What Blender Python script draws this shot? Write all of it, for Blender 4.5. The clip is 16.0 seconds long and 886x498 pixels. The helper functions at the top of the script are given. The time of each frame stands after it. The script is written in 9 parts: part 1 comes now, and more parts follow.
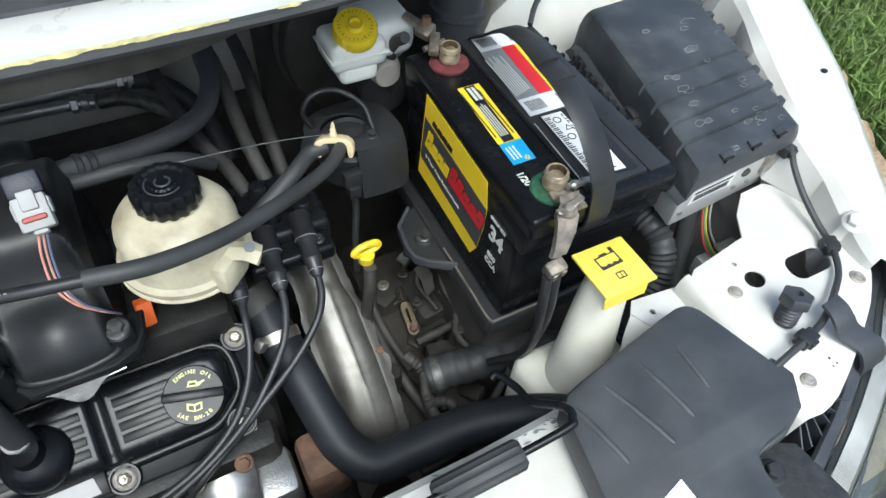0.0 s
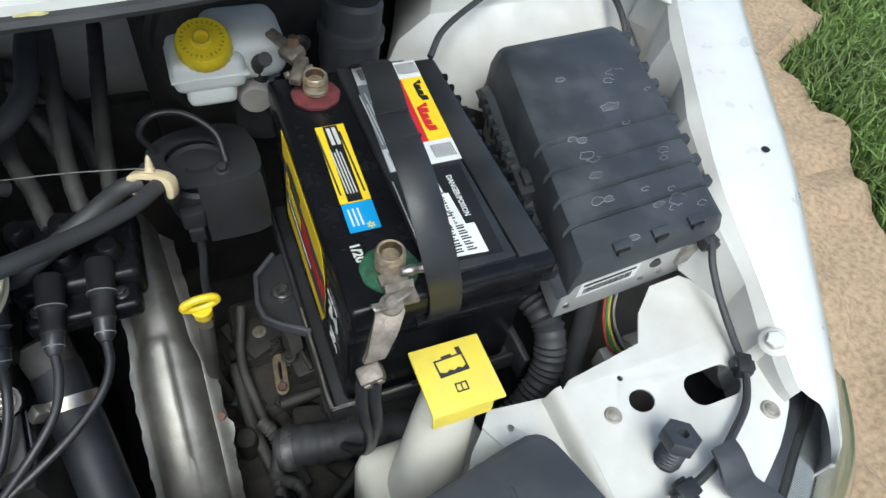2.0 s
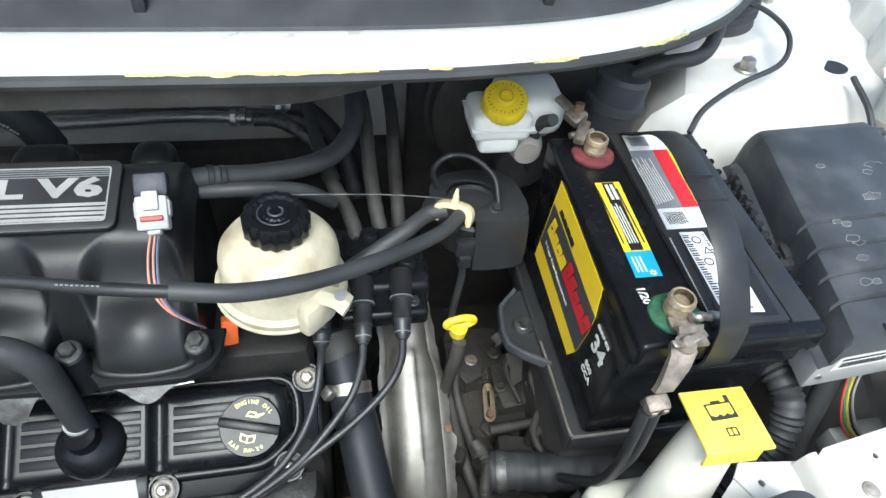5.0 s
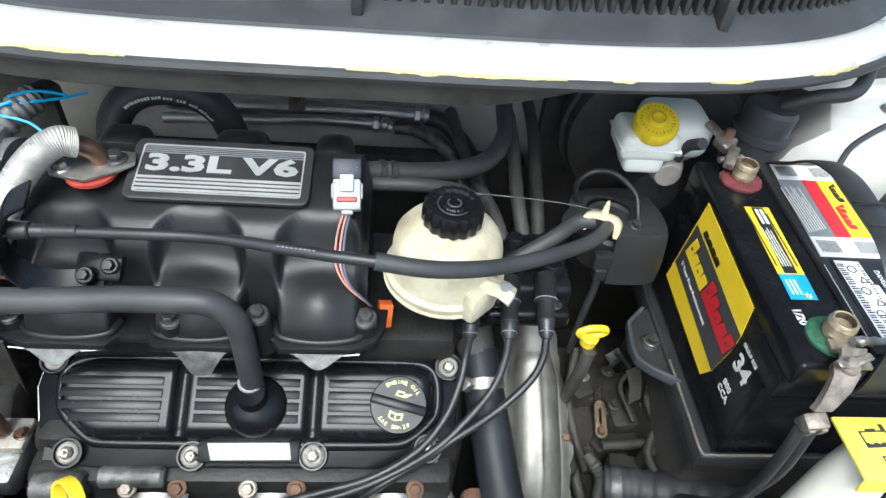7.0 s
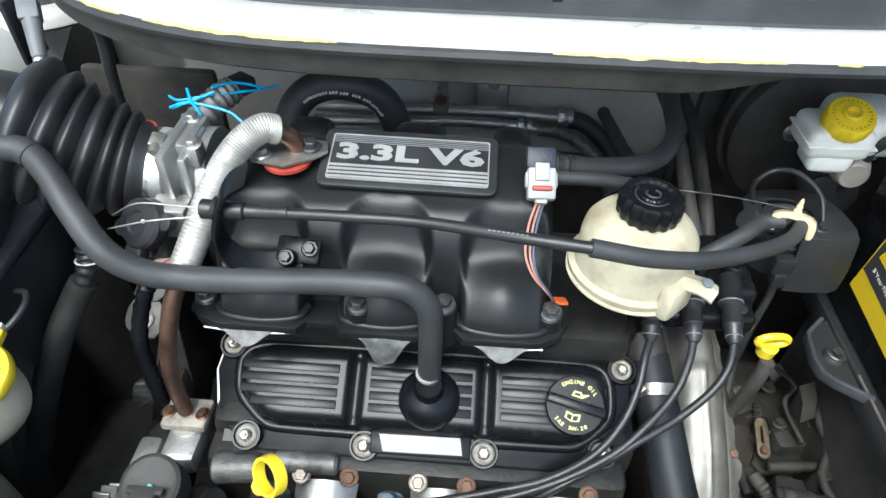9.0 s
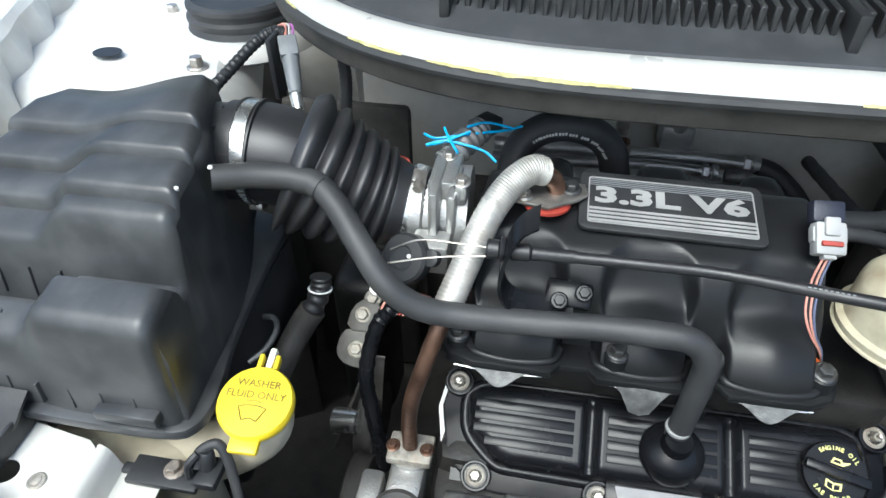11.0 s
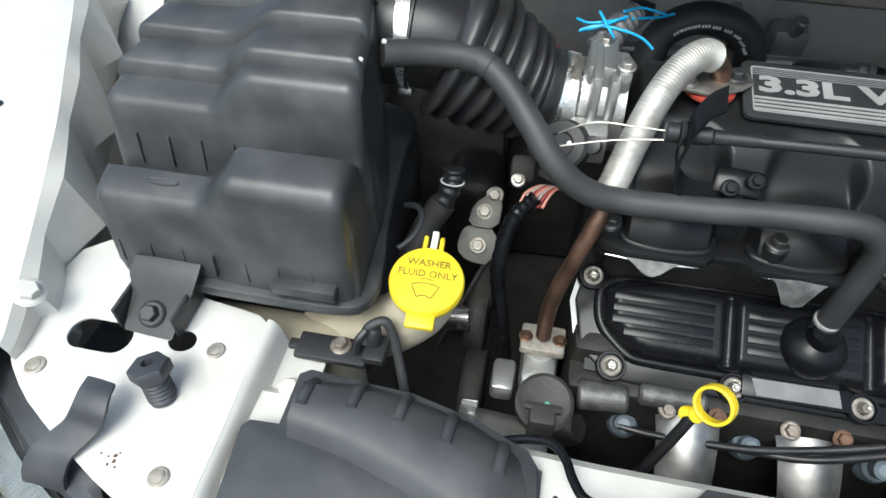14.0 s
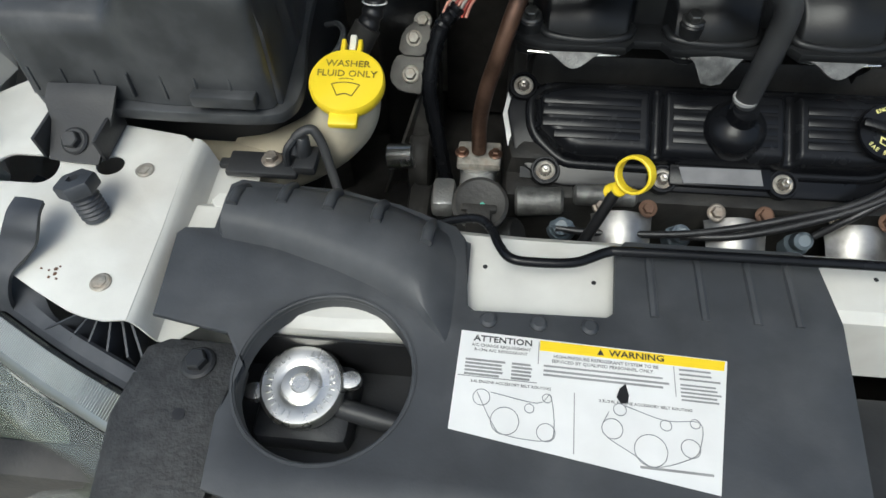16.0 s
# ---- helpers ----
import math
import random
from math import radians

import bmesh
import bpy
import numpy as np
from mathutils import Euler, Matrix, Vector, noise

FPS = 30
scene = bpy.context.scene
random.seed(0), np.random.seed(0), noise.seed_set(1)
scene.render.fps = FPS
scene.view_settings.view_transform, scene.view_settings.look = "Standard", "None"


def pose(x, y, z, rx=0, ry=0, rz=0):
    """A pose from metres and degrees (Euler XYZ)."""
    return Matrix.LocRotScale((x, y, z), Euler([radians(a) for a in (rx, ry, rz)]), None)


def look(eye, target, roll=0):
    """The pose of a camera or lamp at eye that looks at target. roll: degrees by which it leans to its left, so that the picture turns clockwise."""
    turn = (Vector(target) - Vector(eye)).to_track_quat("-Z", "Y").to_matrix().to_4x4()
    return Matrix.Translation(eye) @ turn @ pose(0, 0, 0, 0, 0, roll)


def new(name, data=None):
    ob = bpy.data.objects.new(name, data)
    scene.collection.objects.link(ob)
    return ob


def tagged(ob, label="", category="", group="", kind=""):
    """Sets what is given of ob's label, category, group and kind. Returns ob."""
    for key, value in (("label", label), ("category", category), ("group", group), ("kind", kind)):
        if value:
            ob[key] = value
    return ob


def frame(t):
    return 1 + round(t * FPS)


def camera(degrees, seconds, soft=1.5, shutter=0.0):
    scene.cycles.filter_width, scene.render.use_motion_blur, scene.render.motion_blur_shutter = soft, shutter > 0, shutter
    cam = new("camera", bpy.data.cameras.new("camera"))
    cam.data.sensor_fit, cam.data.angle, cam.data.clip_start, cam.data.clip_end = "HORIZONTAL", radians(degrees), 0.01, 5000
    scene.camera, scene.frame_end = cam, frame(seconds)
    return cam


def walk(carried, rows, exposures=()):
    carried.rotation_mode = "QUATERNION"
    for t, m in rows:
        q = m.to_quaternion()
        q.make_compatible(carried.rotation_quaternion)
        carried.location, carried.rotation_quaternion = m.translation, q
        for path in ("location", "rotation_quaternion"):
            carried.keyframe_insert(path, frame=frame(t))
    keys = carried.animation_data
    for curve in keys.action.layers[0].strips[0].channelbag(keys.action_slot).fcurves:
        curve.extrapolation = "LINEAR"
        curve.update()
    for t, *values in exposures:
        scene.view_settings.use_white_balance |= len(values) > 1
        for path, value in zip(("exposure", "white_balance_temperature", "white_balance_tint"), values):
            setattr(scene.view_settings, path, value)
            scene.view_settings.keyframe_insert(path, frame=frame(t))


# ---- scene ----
cam = camera(70.0, 16.0)
PATH = [
    (0, (0.13, -0.186, 1.42), (0.78, 0.888, -0.137), 5.3),
    (0.5, (0.131, -0.181, 1.417), (0.754, 0.915, -0.135), 5.3),
    (1, (0.202, -0.159, 1.399), (0.731, 0.966, -0.168), 6.0),
    (1.5, (0.289, -0.14, 1.388), (0.879, 0.978, -0.162), 9.4),
    (2, (0.33, -0.135, 1.382), (0.96, 0.956, -0.171), 10.4),
    (2.5, (0.333, -0.13, 1.368), (0.936, 0.954, -0.201), 9.4),
    (3, (0.323, -0.128, 1.37), (0.939, 0.956, -0.193), 10.4),
    (3.5, (0.282, -0.124, 1.366), (0.829, 1.015, -0.184), 9.1),
    (4, (0.222, -0.127, 1.383), (0.637, 1.106, -0.135), 8.0),
    (4.5, (0.188, -0.134, 1.399), (0.58, 1.163, -0.071), 8.5),
    (4.7, (0.174, -0.142, 1.405), (0.554, 1.171, -0.056), 8.0),
    (6.8, (0.067, -0.188, 1.398), (0.231, 1.216, -0.017), 6.3),
    (7, (0.058, -0.19, 1.4), (0.216, 1.229, 0.0), 6.4),
    (7.5, (0.038, -0.197, 1.396), (0.144, 1.234, 0.003), 5.3),
    (8, (0.01, -0.204, 1.387), (0.068, 1.241, 0.006), 3.9),
    (8.5, (-0.013, -0.199, 1.38), (-0.017, 1.248, -0.001), 2.4),
    (9, (-0.043, -0.199, 1.368), (-0.124, 1.256, -0.002), 1.3),
    (9.5, (-0.072, -0.198, 1.361), (-0.297, 1.259, 0.009), -0.6),
    (10, (-0.11, -0.199, 1.363), (-0.377, 1.279, 0.043), -0.1),
    (10.2, (-0.129, -0.198, 1.365), (-0.408, 1.284, 0.052), -0.5),
    (12.3, (-0.354, -0.235, 1.372), (-0.582, 1.292, 0.1), 0.3),
    (12.5, (-0.356, -0.235, 1.37), (-0.593, 1.292, 0.101), 0.4),
    (13, (-0.354, -0.235, 1.365), (-0.615, 1.27, 0.074), 0.0),
    (13.5, (-0.355, -0.24, 1.349), (-0.606, 1.183, -0.034), 0.4),
    (14, (-0.355, -0.259, 1.339), (-0.622, 1.088, -0.115), 0.2),
    (14.5, (-0.353, -0.285, 1.323), (-0.623, 0.991, -0.194), -0.1),
    (15, (-0.346, -0.304, 1.305), (-0.603, 0.872, -0.293), -1.8),
    (15.5, (-0.331, -0.325, 1.29), (-0.563, 0.813, -0.338), -3.5),
    (16, (-0.305, -0.332, 1.286), (-0.462, 0.81, -0.348), -2.6),
]
walk(cam, [(t, look(eye, target, roll)) for t, eye, target, roll in PATH],
     [(0, 0.72, 5700, 0), (1.5, 0.65, 5700, 0), (2.5, 0.22, 5700, 0), (3, 0.28, 5700, 0), (3.5, 0.4, 5700, 0), (4.5, 1.08, 5700, 0), (7, 1.18, 5700, 0), (9.5, 1.14, 5700, 0), (12.5, 0.90, 5800, 0), (14, 0.75, 5900, 0), (14.5, 0.62, 5900, 0), (15.5, 0.15, 5950, 0), (16, 0.1, 6000, 0)])
# ---- light: overcast sky ----
world = bpy.data.worlds.new("world")
scene.world = world
world.use_nodes = True
wn, wl = world.node_tree.nodes, world.node_tree.links
sky = wn.new("ShaderNodeTexSky")
sky.sky_type = "NISHITA"
sky.sun_disc = False
sky.sun_elevation, sky.sun_rotation = radians(58), radians(200)
sky.air_density, sky.dust_density, sky.ozone_density = 1.0, 6.0, 1.0
wl.new(sky.outputs[0], wn["Background"].inputs[0])
wn["Background"].inputs[1].default_value = 0.15
sun = new("sun", bpy.data.lights.new("sun", "SUN"))
sun.data.energy, sun.data.angle, sun.data.color = 1.2, radians(30), (1.0, 0.99, 0.97)
sun.matrix_world = look((-0.6, -2.0, 5.0), (0, 0.2, 0.9))

# ---- materials ----
def shade(name, base, rough=0.5, metal=0.0, var=0.2, scale=30.0, bump=0.15, fine=500.0, dust=0.0, dust_col=(0.35, 0.33, 0.3), dscale=14.0, coat=0.0, spec=0.5, glow=0.0):
    """A surface with two scales of colour change, fine relief and patches of dust or wear."""
    m = bpy.data.materials.new(name)
    m.use_nodes = True
    n, l = m.node_tree.nodes, m.node_tree.links
    p = n["Principled BSDF"]
    tc = n.new("ShaderNodeTexCoord")
    def noise_node(s, d=4.0):
        t = n.new("ShaderNodeTexNoise")
        t.inputs["Scale"].default_value, t.inputs["Detail"].default_value = s, d
        l.new(tc.outputs["Object"], t.inputs["Vector"])
        return t
    big, small = noise_node(scale), noise_node(fine, 2.0)
    ramp = n.new("ShaderNodeValToRGB")
    ramp.color_ramp.elements[0].position, ramp.color_ramp.elements[1].position = 0.32, 0.68
    ramp.color_ramp.elements[0].color = (*[c * (1 - var) for c in base], 1)
    ramp.color_ramp.elements[1].color = (*[min(1, c * (1 + var)) for c in base], 1)
    l.new(big.outputs["Fac"], ramp.inputs[0])
    colour = ramp.outputs[0]
    rr = n.new("ShaderNodeMapRange")
    rr.inputs[3].default_value, rr.inputs[4].default_value = max(0.03, rough - 0.1), min(1.0, rough + 0.12)
    l.new(big.outputs["Fac"], rr.inputs[0])
    if dust:
        dn = noise_node(dscale, 8.0)
        mr = n.new("ShaderNodeMapRange")
        mr.inputs[1].default_value, mr.inputs[2].default_value, mr.inputs[4].default_value = 0.45, 0.75, dust
        l.new(dn.outputs["Fac"], mr.inputs[0])
        mx = n.new("ShaderNodeMix")
        mx.data_type = "RGBA"
        l.new(mr.outputs[0], mx.inputs[0])
        l.new(colour, mx.inputs[6])
        mx.inputs[7].default_value = (*dust_col, 1)
        colour = mx.outputs[2]
    l.new(colour, p.inputs["Base Color"])
    l.new(rr.outputs[0], p.inputs["Roughness"])
    p.inputs["Metallic"].default_value = metal
    p.inputs["Coat Weight"].default_value = coat
    p.inputs["Specular IOR Level"].default_value = spec
    if bump:
        b = n.new("ShaderNodeBump")
        b.inputs["Strength"].default_value, b.inputs["Distance"].default_value = bump, 0.002
        l.new(small.outputs["Fac"], b.inputs["Height"])
        l.new(b.outputs[0], p.inputs["Normal"])
    return m

white_paint = shade("white_paint", (0.61, 0.61, 0.59), 0.3, var=0.04, bump=0.02, coat=0.5, dust=0.25, dust_col=(0.55, 0.52, 0.47), dscale=7)
white_inner = shade("white_inner_paint", (0.60, 0.595, 0.56), 0.45, var=0.06, bump=0.04, dust=0.45, dust_col=(0.42, 0.38, 0.32), dscale=11)
# inner paint with dirt, greyed further to hold the apron's shade
dirty_shaded_inner = shade("dirty_shaded_inner_paint", (0.40, 0.39, 0.36), 0.6, var=0.12, bump=0.08, dust=0.6, dust_col=(0.22, 0.2, 0.17), dscale=9)
black_plastic = shade("black_plastic", (0.022, 0.023, 0.025), 0.40, var=0.2, bump=0.1, dust=0.14, dust_col=(0.13, 0.125, 0.12), spec=0.4)
grey_plastic = shade("dark_grey_plastic", (0.042, 0.045, 0.050), 0.5, var=0.15, bump=0.05, dust=0.26, dust_col=(0.13, 0.13, 0.13), dscale=24)
satin_black = shade("satin_black_cover", (0.007, 0.0075, 0.009), 0.24, var=0.2, bump=0.03, dust=0.05, dust_col=(0.06, 0.06, 0.06), spec=0.22)
manifold_plastic = shade("manifold_plastic", (0.011, 0.0115, 0.0125), 0.33, var=0.2, bump=0.06, dust=0.08, dust_col=(0.06, 0.06, 0.06), spec=0.28)
module_plastic = shade("dusty_slate_plastic", (0.036, 0.040, 0.046), 0.5, var=0.2, bump=0.12, dust=0.30, dust_col=(0.15, 0.155, 0.16), dscale=26)
unseen_liner_felt = shade("unseen_bonnet_liner", (0.035, 0.035, 0.036), 0.95, var=0.2, bump=0.4, fine=150)
rubber = shade("black_rubber", (0.034, 0.035, 0.037), 0.55, var=0.2, bump=0.1, dust=0.15, dust_col=(0.14, 0.135, 0.13), dscale=20)
shiny_rubber = shade("shiny_black_rubber", (0.02, 0.02, 0.022), 0.38, var=0.2, bump=0.05, dust=0.08, dust_col=(0.13, 0.13, 0.13), dscale=25)
grime = shade("grimy_metal", (0.046, 0.041, 0.035), 0.6, 0.4, var=0.4, scale=40, bump=0.4, fine=250, dust=0.5, dust_col=(0.06, 0.05, 0.04))
# oily casting, extra dark to carry the shade below the manifold
dark_casting = shade("oily_shade_casting", (0.016, 0.0155, 0.0145), 0.5, 0.2, var=0.4, scale=40, bump=0.3, fine=200, dust=0.4, dust_col=(0.045, 0.04, 0.034), dscale=30)
# oil black, lifted a little for haze; also stands in for deep shade
deep_black = shade("oily_and_shade_black", (0.040, 0.038, 0.035), 0.6, var=0.4, bump=0.3, fine=200, dust=0.4, dust_col=(0.085, 0.078, 0.07))
slate_rubber = shade("slate_rubber", (0.040, 0.043, 0.050), 0.5, var=0.2, bump=0.06, dust=0.2, dust_col=(0.13, 0.13, 0.13), dscale=30)
dull_zinc = shade("dull_zinc", (0.36, 0.34, 0.30), 0.55, 0.5, var=0.3, scale=120, bump=0.2, dust=0.5, dust_col=(0.28, 0.2, 0.13), dscale=90)
heat_plate = shade("stained_heat_plate", (0.42, 0.41, 0.39), 0.4, 0.85, var=0.35, scale=30, bump=0.04, fine=120, dust=0.7, dust_col=(0.07, 0.06, 0.05), dscale=35)
label_silver = shade("label_silver", (0.17, 0.17, 0.175), 0.42, 0.3, var=0.12, scale=60, bump=0.03, dust=0.3, dust_col=(0.2, 0.2, 0.19), dscale=60)
dull_cast = shade("oily_grey_casting", (0.031, 0.029, 0.025), 0.65, 0.2, var=0.35, scale=50, bump=0.4, fine=220, dust=0.5, dust_col=(0.05, 0.045, 0.04), dscale=25)
mount_steel = shade("grey_mount_steel", (0.13, 0.125, 0.115), 0.55, 0.3, var=0.25, scale=50, bump=0.2, dust=0.5, dust_col=(0.07, 0.06, 0.05), dscale=40)
dark_bolt = shade("dark_flange_bolt", (0.10, 0.10, 0.098), 0.42, 0.7, var=0.4, scale=120, bump=0.2, dust=0.6, dust_col=(0.04, 0.038, 0.035), dscale=90)
worn_metal = shade("worn_dark_metal", (0.15, 0.15, 0.145), 0.5, 0.6, var=0.4, scale=60, bump=0.3, dust=0.8, dust_col=(0.035, 0.034, 0.033), dscale=70)
aluminium = shade("cast_aluminium", (0.50, 0.50, 0.49), 0.42, 0.85, var=0.2, bump=0.35, fine=350, dust=0.35, dust_col=(0.16, 0.15, 0.13), dscale=30)
shield_metal = shade("heat_shield_metal", (0.30, 0.29, 0.27), 0.50, 0.75, var=0.22, scale=16, bump=0.10, fine=260, dust=0.55, dust_col=(0.13, 0.12, 0.10), dscale=45)
steel = shade("zinc_steel", (0.44, 0.42, 0.39), 0.38, 0.9, var=0.25, scale=90, bump=0.1, dust=0.45, dust_col=(0.25, 0.2, 0.15), dscale=60)
chrome = shade("pressed_tin", (0.72, 0.71, 0.68), 0.26, 0.95, var=0.1, bump=0.03, dust=0.12, dscale=40)
bright_steel = shade("bright_steel", (0.75, 0.75, 0.73), 0.25, 0.95, var=0.1, bump=0.03)
rust = shade("rusty_copper_pipe", (0.15, 0.088, 0.062), 0.40, 0.75, var=0.4, scale=40, bump=0.3, fine=200)
brown_rust = shade("brown_rust", (0.13, 0.075, 0.05), 0.8, 0.2, var=0.4, scale=50, bump=0.5, fine=200)
brown_brass = shade("browned_brass", (0.15, 0.115, 0.07), 0.6, 0.3, var=0.4, scale=80, bump=0.3, fine=250, dust=0.6, dust_col=(0.06, 0.05, 0.04), dscale=60)
old_brass = shade("corroded_brass", (0.42, 0.33, 0.22), 0.45, 0.7, var=0.4, scale=120, bump=0.4, fine=300, dust=0.5, dust_col=(0.45, 0.43, 0.38), dscale=90)
lug_metal = shade("tarnished_lug", (0.20, 0.17, 0.14), 0.5, 0.5, var=0.4, scale=110, bump=0.35, fine=300, dust=0.5, dust_col=(0.36, 0.33, 0.29), dscale=70)
old_lead = shade("worn_lead_clamp", (0.28, 0.25, 0.215), 0.5, 0.6, var=0.3, scale=120, bump=0.4, fine=300, dust=0.4, dust_col=(0.22, 0.14, 0.09), dscale=80)
yellow = shade("yellow_plastic", (0.80, 0.60, 0.02), 0.4, var=0.07, bump=0.05, dust=0.25, dust_col=(0.55, 0.42, 0.06), dscale=30)
yellow_flag = shade("dusty_yellow_plastic", (0.82, 0.66, 0.08), 0.5, var=0.07, bump=0.08, dust=0.5, dust_col=(0.55, 0.46, 0.15), dscale=35)
cream = shade("aged_cream_plastic", (0.50, 0.46, 0.335), 0.45, var=0.10, bump=0.06, dust=0.85, dust_col=(0.26, 0.21, 0.14), dscale=34)
milky = shade("milky_plastic", (0.76, 0.74, 0.64), 0.4, var=0.06, bump=0.04, dust=0.35, dust_col=(0.42, 0.39, 0.32), dscale=16)
# aged plastic; the heavy brown patches also stand in for shade
washer_plastic = shade("aged_shaded_washer_plastic", (0.54, 0.49, 0.37), 0.4, var=0.10, bump=0.04, dust=0.8, dust_col=(0.24, 0.20, 0.13), dscale=14)
pad_rubber = shade("grained_pad_rubber", (0.022, 0.023, 0.024), 0.6, var=0.3, scale=120, bump=0.35, fine=320, dust=0.2, dust_col=(0.10, 0.10, 0.10), dscale=60)
tan = shade("tan_nylon", (0.56, 0.46, 0.28), 0.45, var=0.1, bump=0.05)
red_felt = shade("red_felt", (0.13, 0.026, 0.028), 0.95, var=0.35, scale=150, bump=0.6, dust=0.3, dust_col=(0.09, 0.04, 0.04))
green_felt = shade("green_felt", (0.02, 0.09, 0.045), 0.95, var=0.4, scale=150, bump=0.6, dust=0.3, dust_col=(0.10, 0.11, 0.08))
orange = shade("orange_plastic", (0.85, 0.16, 0.03), 0.45, var=0.1, bump=0.05)
red = shade("red_silicone", (0.33, 0.045, 0.03), 0.5, var=0.2, bump=0.1)
blue = shade("blue_wire", (0.03, 0.36, 0.68), 0.4, var=0.1, bump=0.02)
paper_white = shade("label_white", (0.72, 0.72, 0.71), 0.5, var=0.05, bump=0.03, dust=0.2, dust_col=(0.5, 0.48, 0.44))
label_yellow = shade("label_yellow", (0.84, 0.60, 0.02), 0.42, var=0.05, bump=0.02)
label_black = shade("label_black", (0.012, 0.012, 0.013), 0.4, var=0.2, bump=0.02)
label_charcoal = shade("label_charcoal", (0.055, 0.056, 0.058), 0.42, var=0.1, bump=0.02)
label_red = shade("label_red", (0.55, 0.02, 0.03), 0.42, var=0.05, bump=0.02)
label_blue = shade("label_blue", (0.03, 0.30, 0.62), 0.42, var=0.05, bump=0.02)
label_grey = shade("label_grey", (0.20, 0.21, 0.22), 0.42, var=0.1, bump=0.02)
faded_ink = shade("faded_ink", (0.16, 0.16, 0.16), 0.6, var=0.4, scale=300, bump=0)
ink = shade("ink", (0.03, 0.03, 0.03), 0.6, var=0.1, bump=0)
olive_ink = shade("worn_olive_print", (0.22, 0.17, 0.02), 0.6, var=0.5, scale=200, bump=0)
pale_ink = shade("pale_print", (0.62, 0.62, 0.58), 0.5, var=0.1, bump=0)
yellow_ink = shade("yellow_print", (0.75, 0.70, 0.25), 0.5, var=0.1, bump=0)
foam = shade("old_yellow_foam", (0.52, 0.47, 0.22), 0.95, var=0.3, scale=90, bump=0.7, fine=200)
pale_grey = shade("pale_grey_plastic", (0.34, 0.34, 0.335), 0.5, var=0.1, bump=0.08, dust=0.3, dust_col=(0.25, 0.25, 0.25))
blue_grey = shade("blue_grey_boot", (0.13, 0.16, 0.19), 0.5, var=0.2, bump=0.1)
wire_pink = shade("salmon_wire", (0.62, 0.28, 0.22), 0.5, var=0.2, bump=0)
wire_grey = shade("grey_wire", (0.42, 0.40, 0.38), 0.45, var=0.1, bump=0)
lens_clear = shade("clear_headlamp_plastic", (0.26, 0.275, 0.27), 0.16, 0.6, var=0.15, scale=20, bump=0.05, coat=0.6)
mirror_chrome = shade("reflector_chrome", (0.17, 0.20, 0.16), 0.10, 0.9, var=0.5, scale=12, bump=0)
lens_glass = shade("lens_polycarbonate", (0.80, 0.84, 0.78), 0.11, var=0.02, bump=0)
lens_glass.node_tree.nodes["Principled BSDF"].inputs["Transmission Weight"].default_value = 0.95
lens_glass.node_tree.nodes["Principled BSDF"].inputs["IOR"].default_value = 1.5
for m, r in ((lens_glass, 0.0), (mirror_chrome, 0.05)):
    p = m.node_tree.nodes["Principled BSDF"].inputs["Roughness"]
    m.node_tree.links.remove(p.links[0])
    p.default_value = r
grass_soil = shade("lawn_soil", (0.075, 0.085, 0.03), 0.95, var=0.4, scale=8, bump=0.6, fine=60, dust=0.5, dust_col=(0.12, 0.11, 0.05), dscale=3)
blade_green = shade("grass_blades", (0.13, 0.20, 0.045), 0.6, var=0.35, scale=6, bump=0, dust=0.4, dust_col=(0.22, 0.22, 0.10), dscale=5)
gravel_grey = shade("gravel", (0.38, 0.36, 0.33), 0.9, var=0.3, scale=30, bump=0.8, fine=90)
brick_red = shade("brick_red", (0.36, 0.13, 0.08), 0.85, var=0.2, scale=40, bump=0.5, fine=150)
burlap = shade("burlap", (0.36, 0.26, 0.16), 0.95, var=0.25, scale=60, bump=0.8, fine=220)
glass_dark = shade("windscreen_dark", (0.02, 0.022, 0.025), 0.08, var=0.1, bump=0, coat=0.5)

# ---- mesh helpers ----
def part(name, bm, material, parent=None, label="", angle=38):
    me = bpy.data.meshes.new(name)
    bmesh.ops.recalc_face_normals(bm, faces=bm.faces[:])
    bm.to_mesh(me)
    bm.free()
    me.materials.append(material)
    me.shade_smooth()
    me.set_sharp_from_angle(angle=radians(angle))
    ob = new(name, me)
    if parent:
        ob.parent = parent
    if label:
        tagged(ob, label)
    return ob

def thing(name, label, category, group="", kind=""):
    return tagged(new(name), label, category, group, kind)

def box(bm, lo, hi, bev=0.0, seg=2, m=None):
    c = [(a + b) / 2 for a, b in zip(lo, hi)]
    s = [abs(b - a) for a, b in zip(lo, hi)]
    mat = Matrix.Translation(c) @ Matrix.Diagonal((*s, 1))
    vs = bmesh.ops.create_cube(bm, size=1, matrix=mat)["verts"]
    if bev:
        es = list({e for v in vs for e in v.link_edges})
        r = bmesh.ops.bevel(bm, geom=es, offset=bev, segments=seg, profile=0.5, affect="EDGES")
        vs = list(set(r["verts"]) | {v for v in vs if v.is_valid})
    if m is not None:
        bmesh.ops.transform(bm, matrix=m, verts=vs)
    return bm

def basis(o, u, v):
    """Frame at o: x along u, y near v, z along u x v."""
    u = Vector(u).normalized()
    w = u.cross(Vector(v)).normalized()
    v = w.cross(u)
    return Matrix(((u.x, v.x, w.x, o[0]), (u.y, v.y, w.y, o[1]), (u.z, v.z, w.z, o[2]), (0, 0, 0, 1)))

def axis_frame(o, d):
    d = Vector(d).normalized()
    return Matrix.Translation(o) @ d.to_track_quat("Z", "Y").to_matrix().to_4x4()

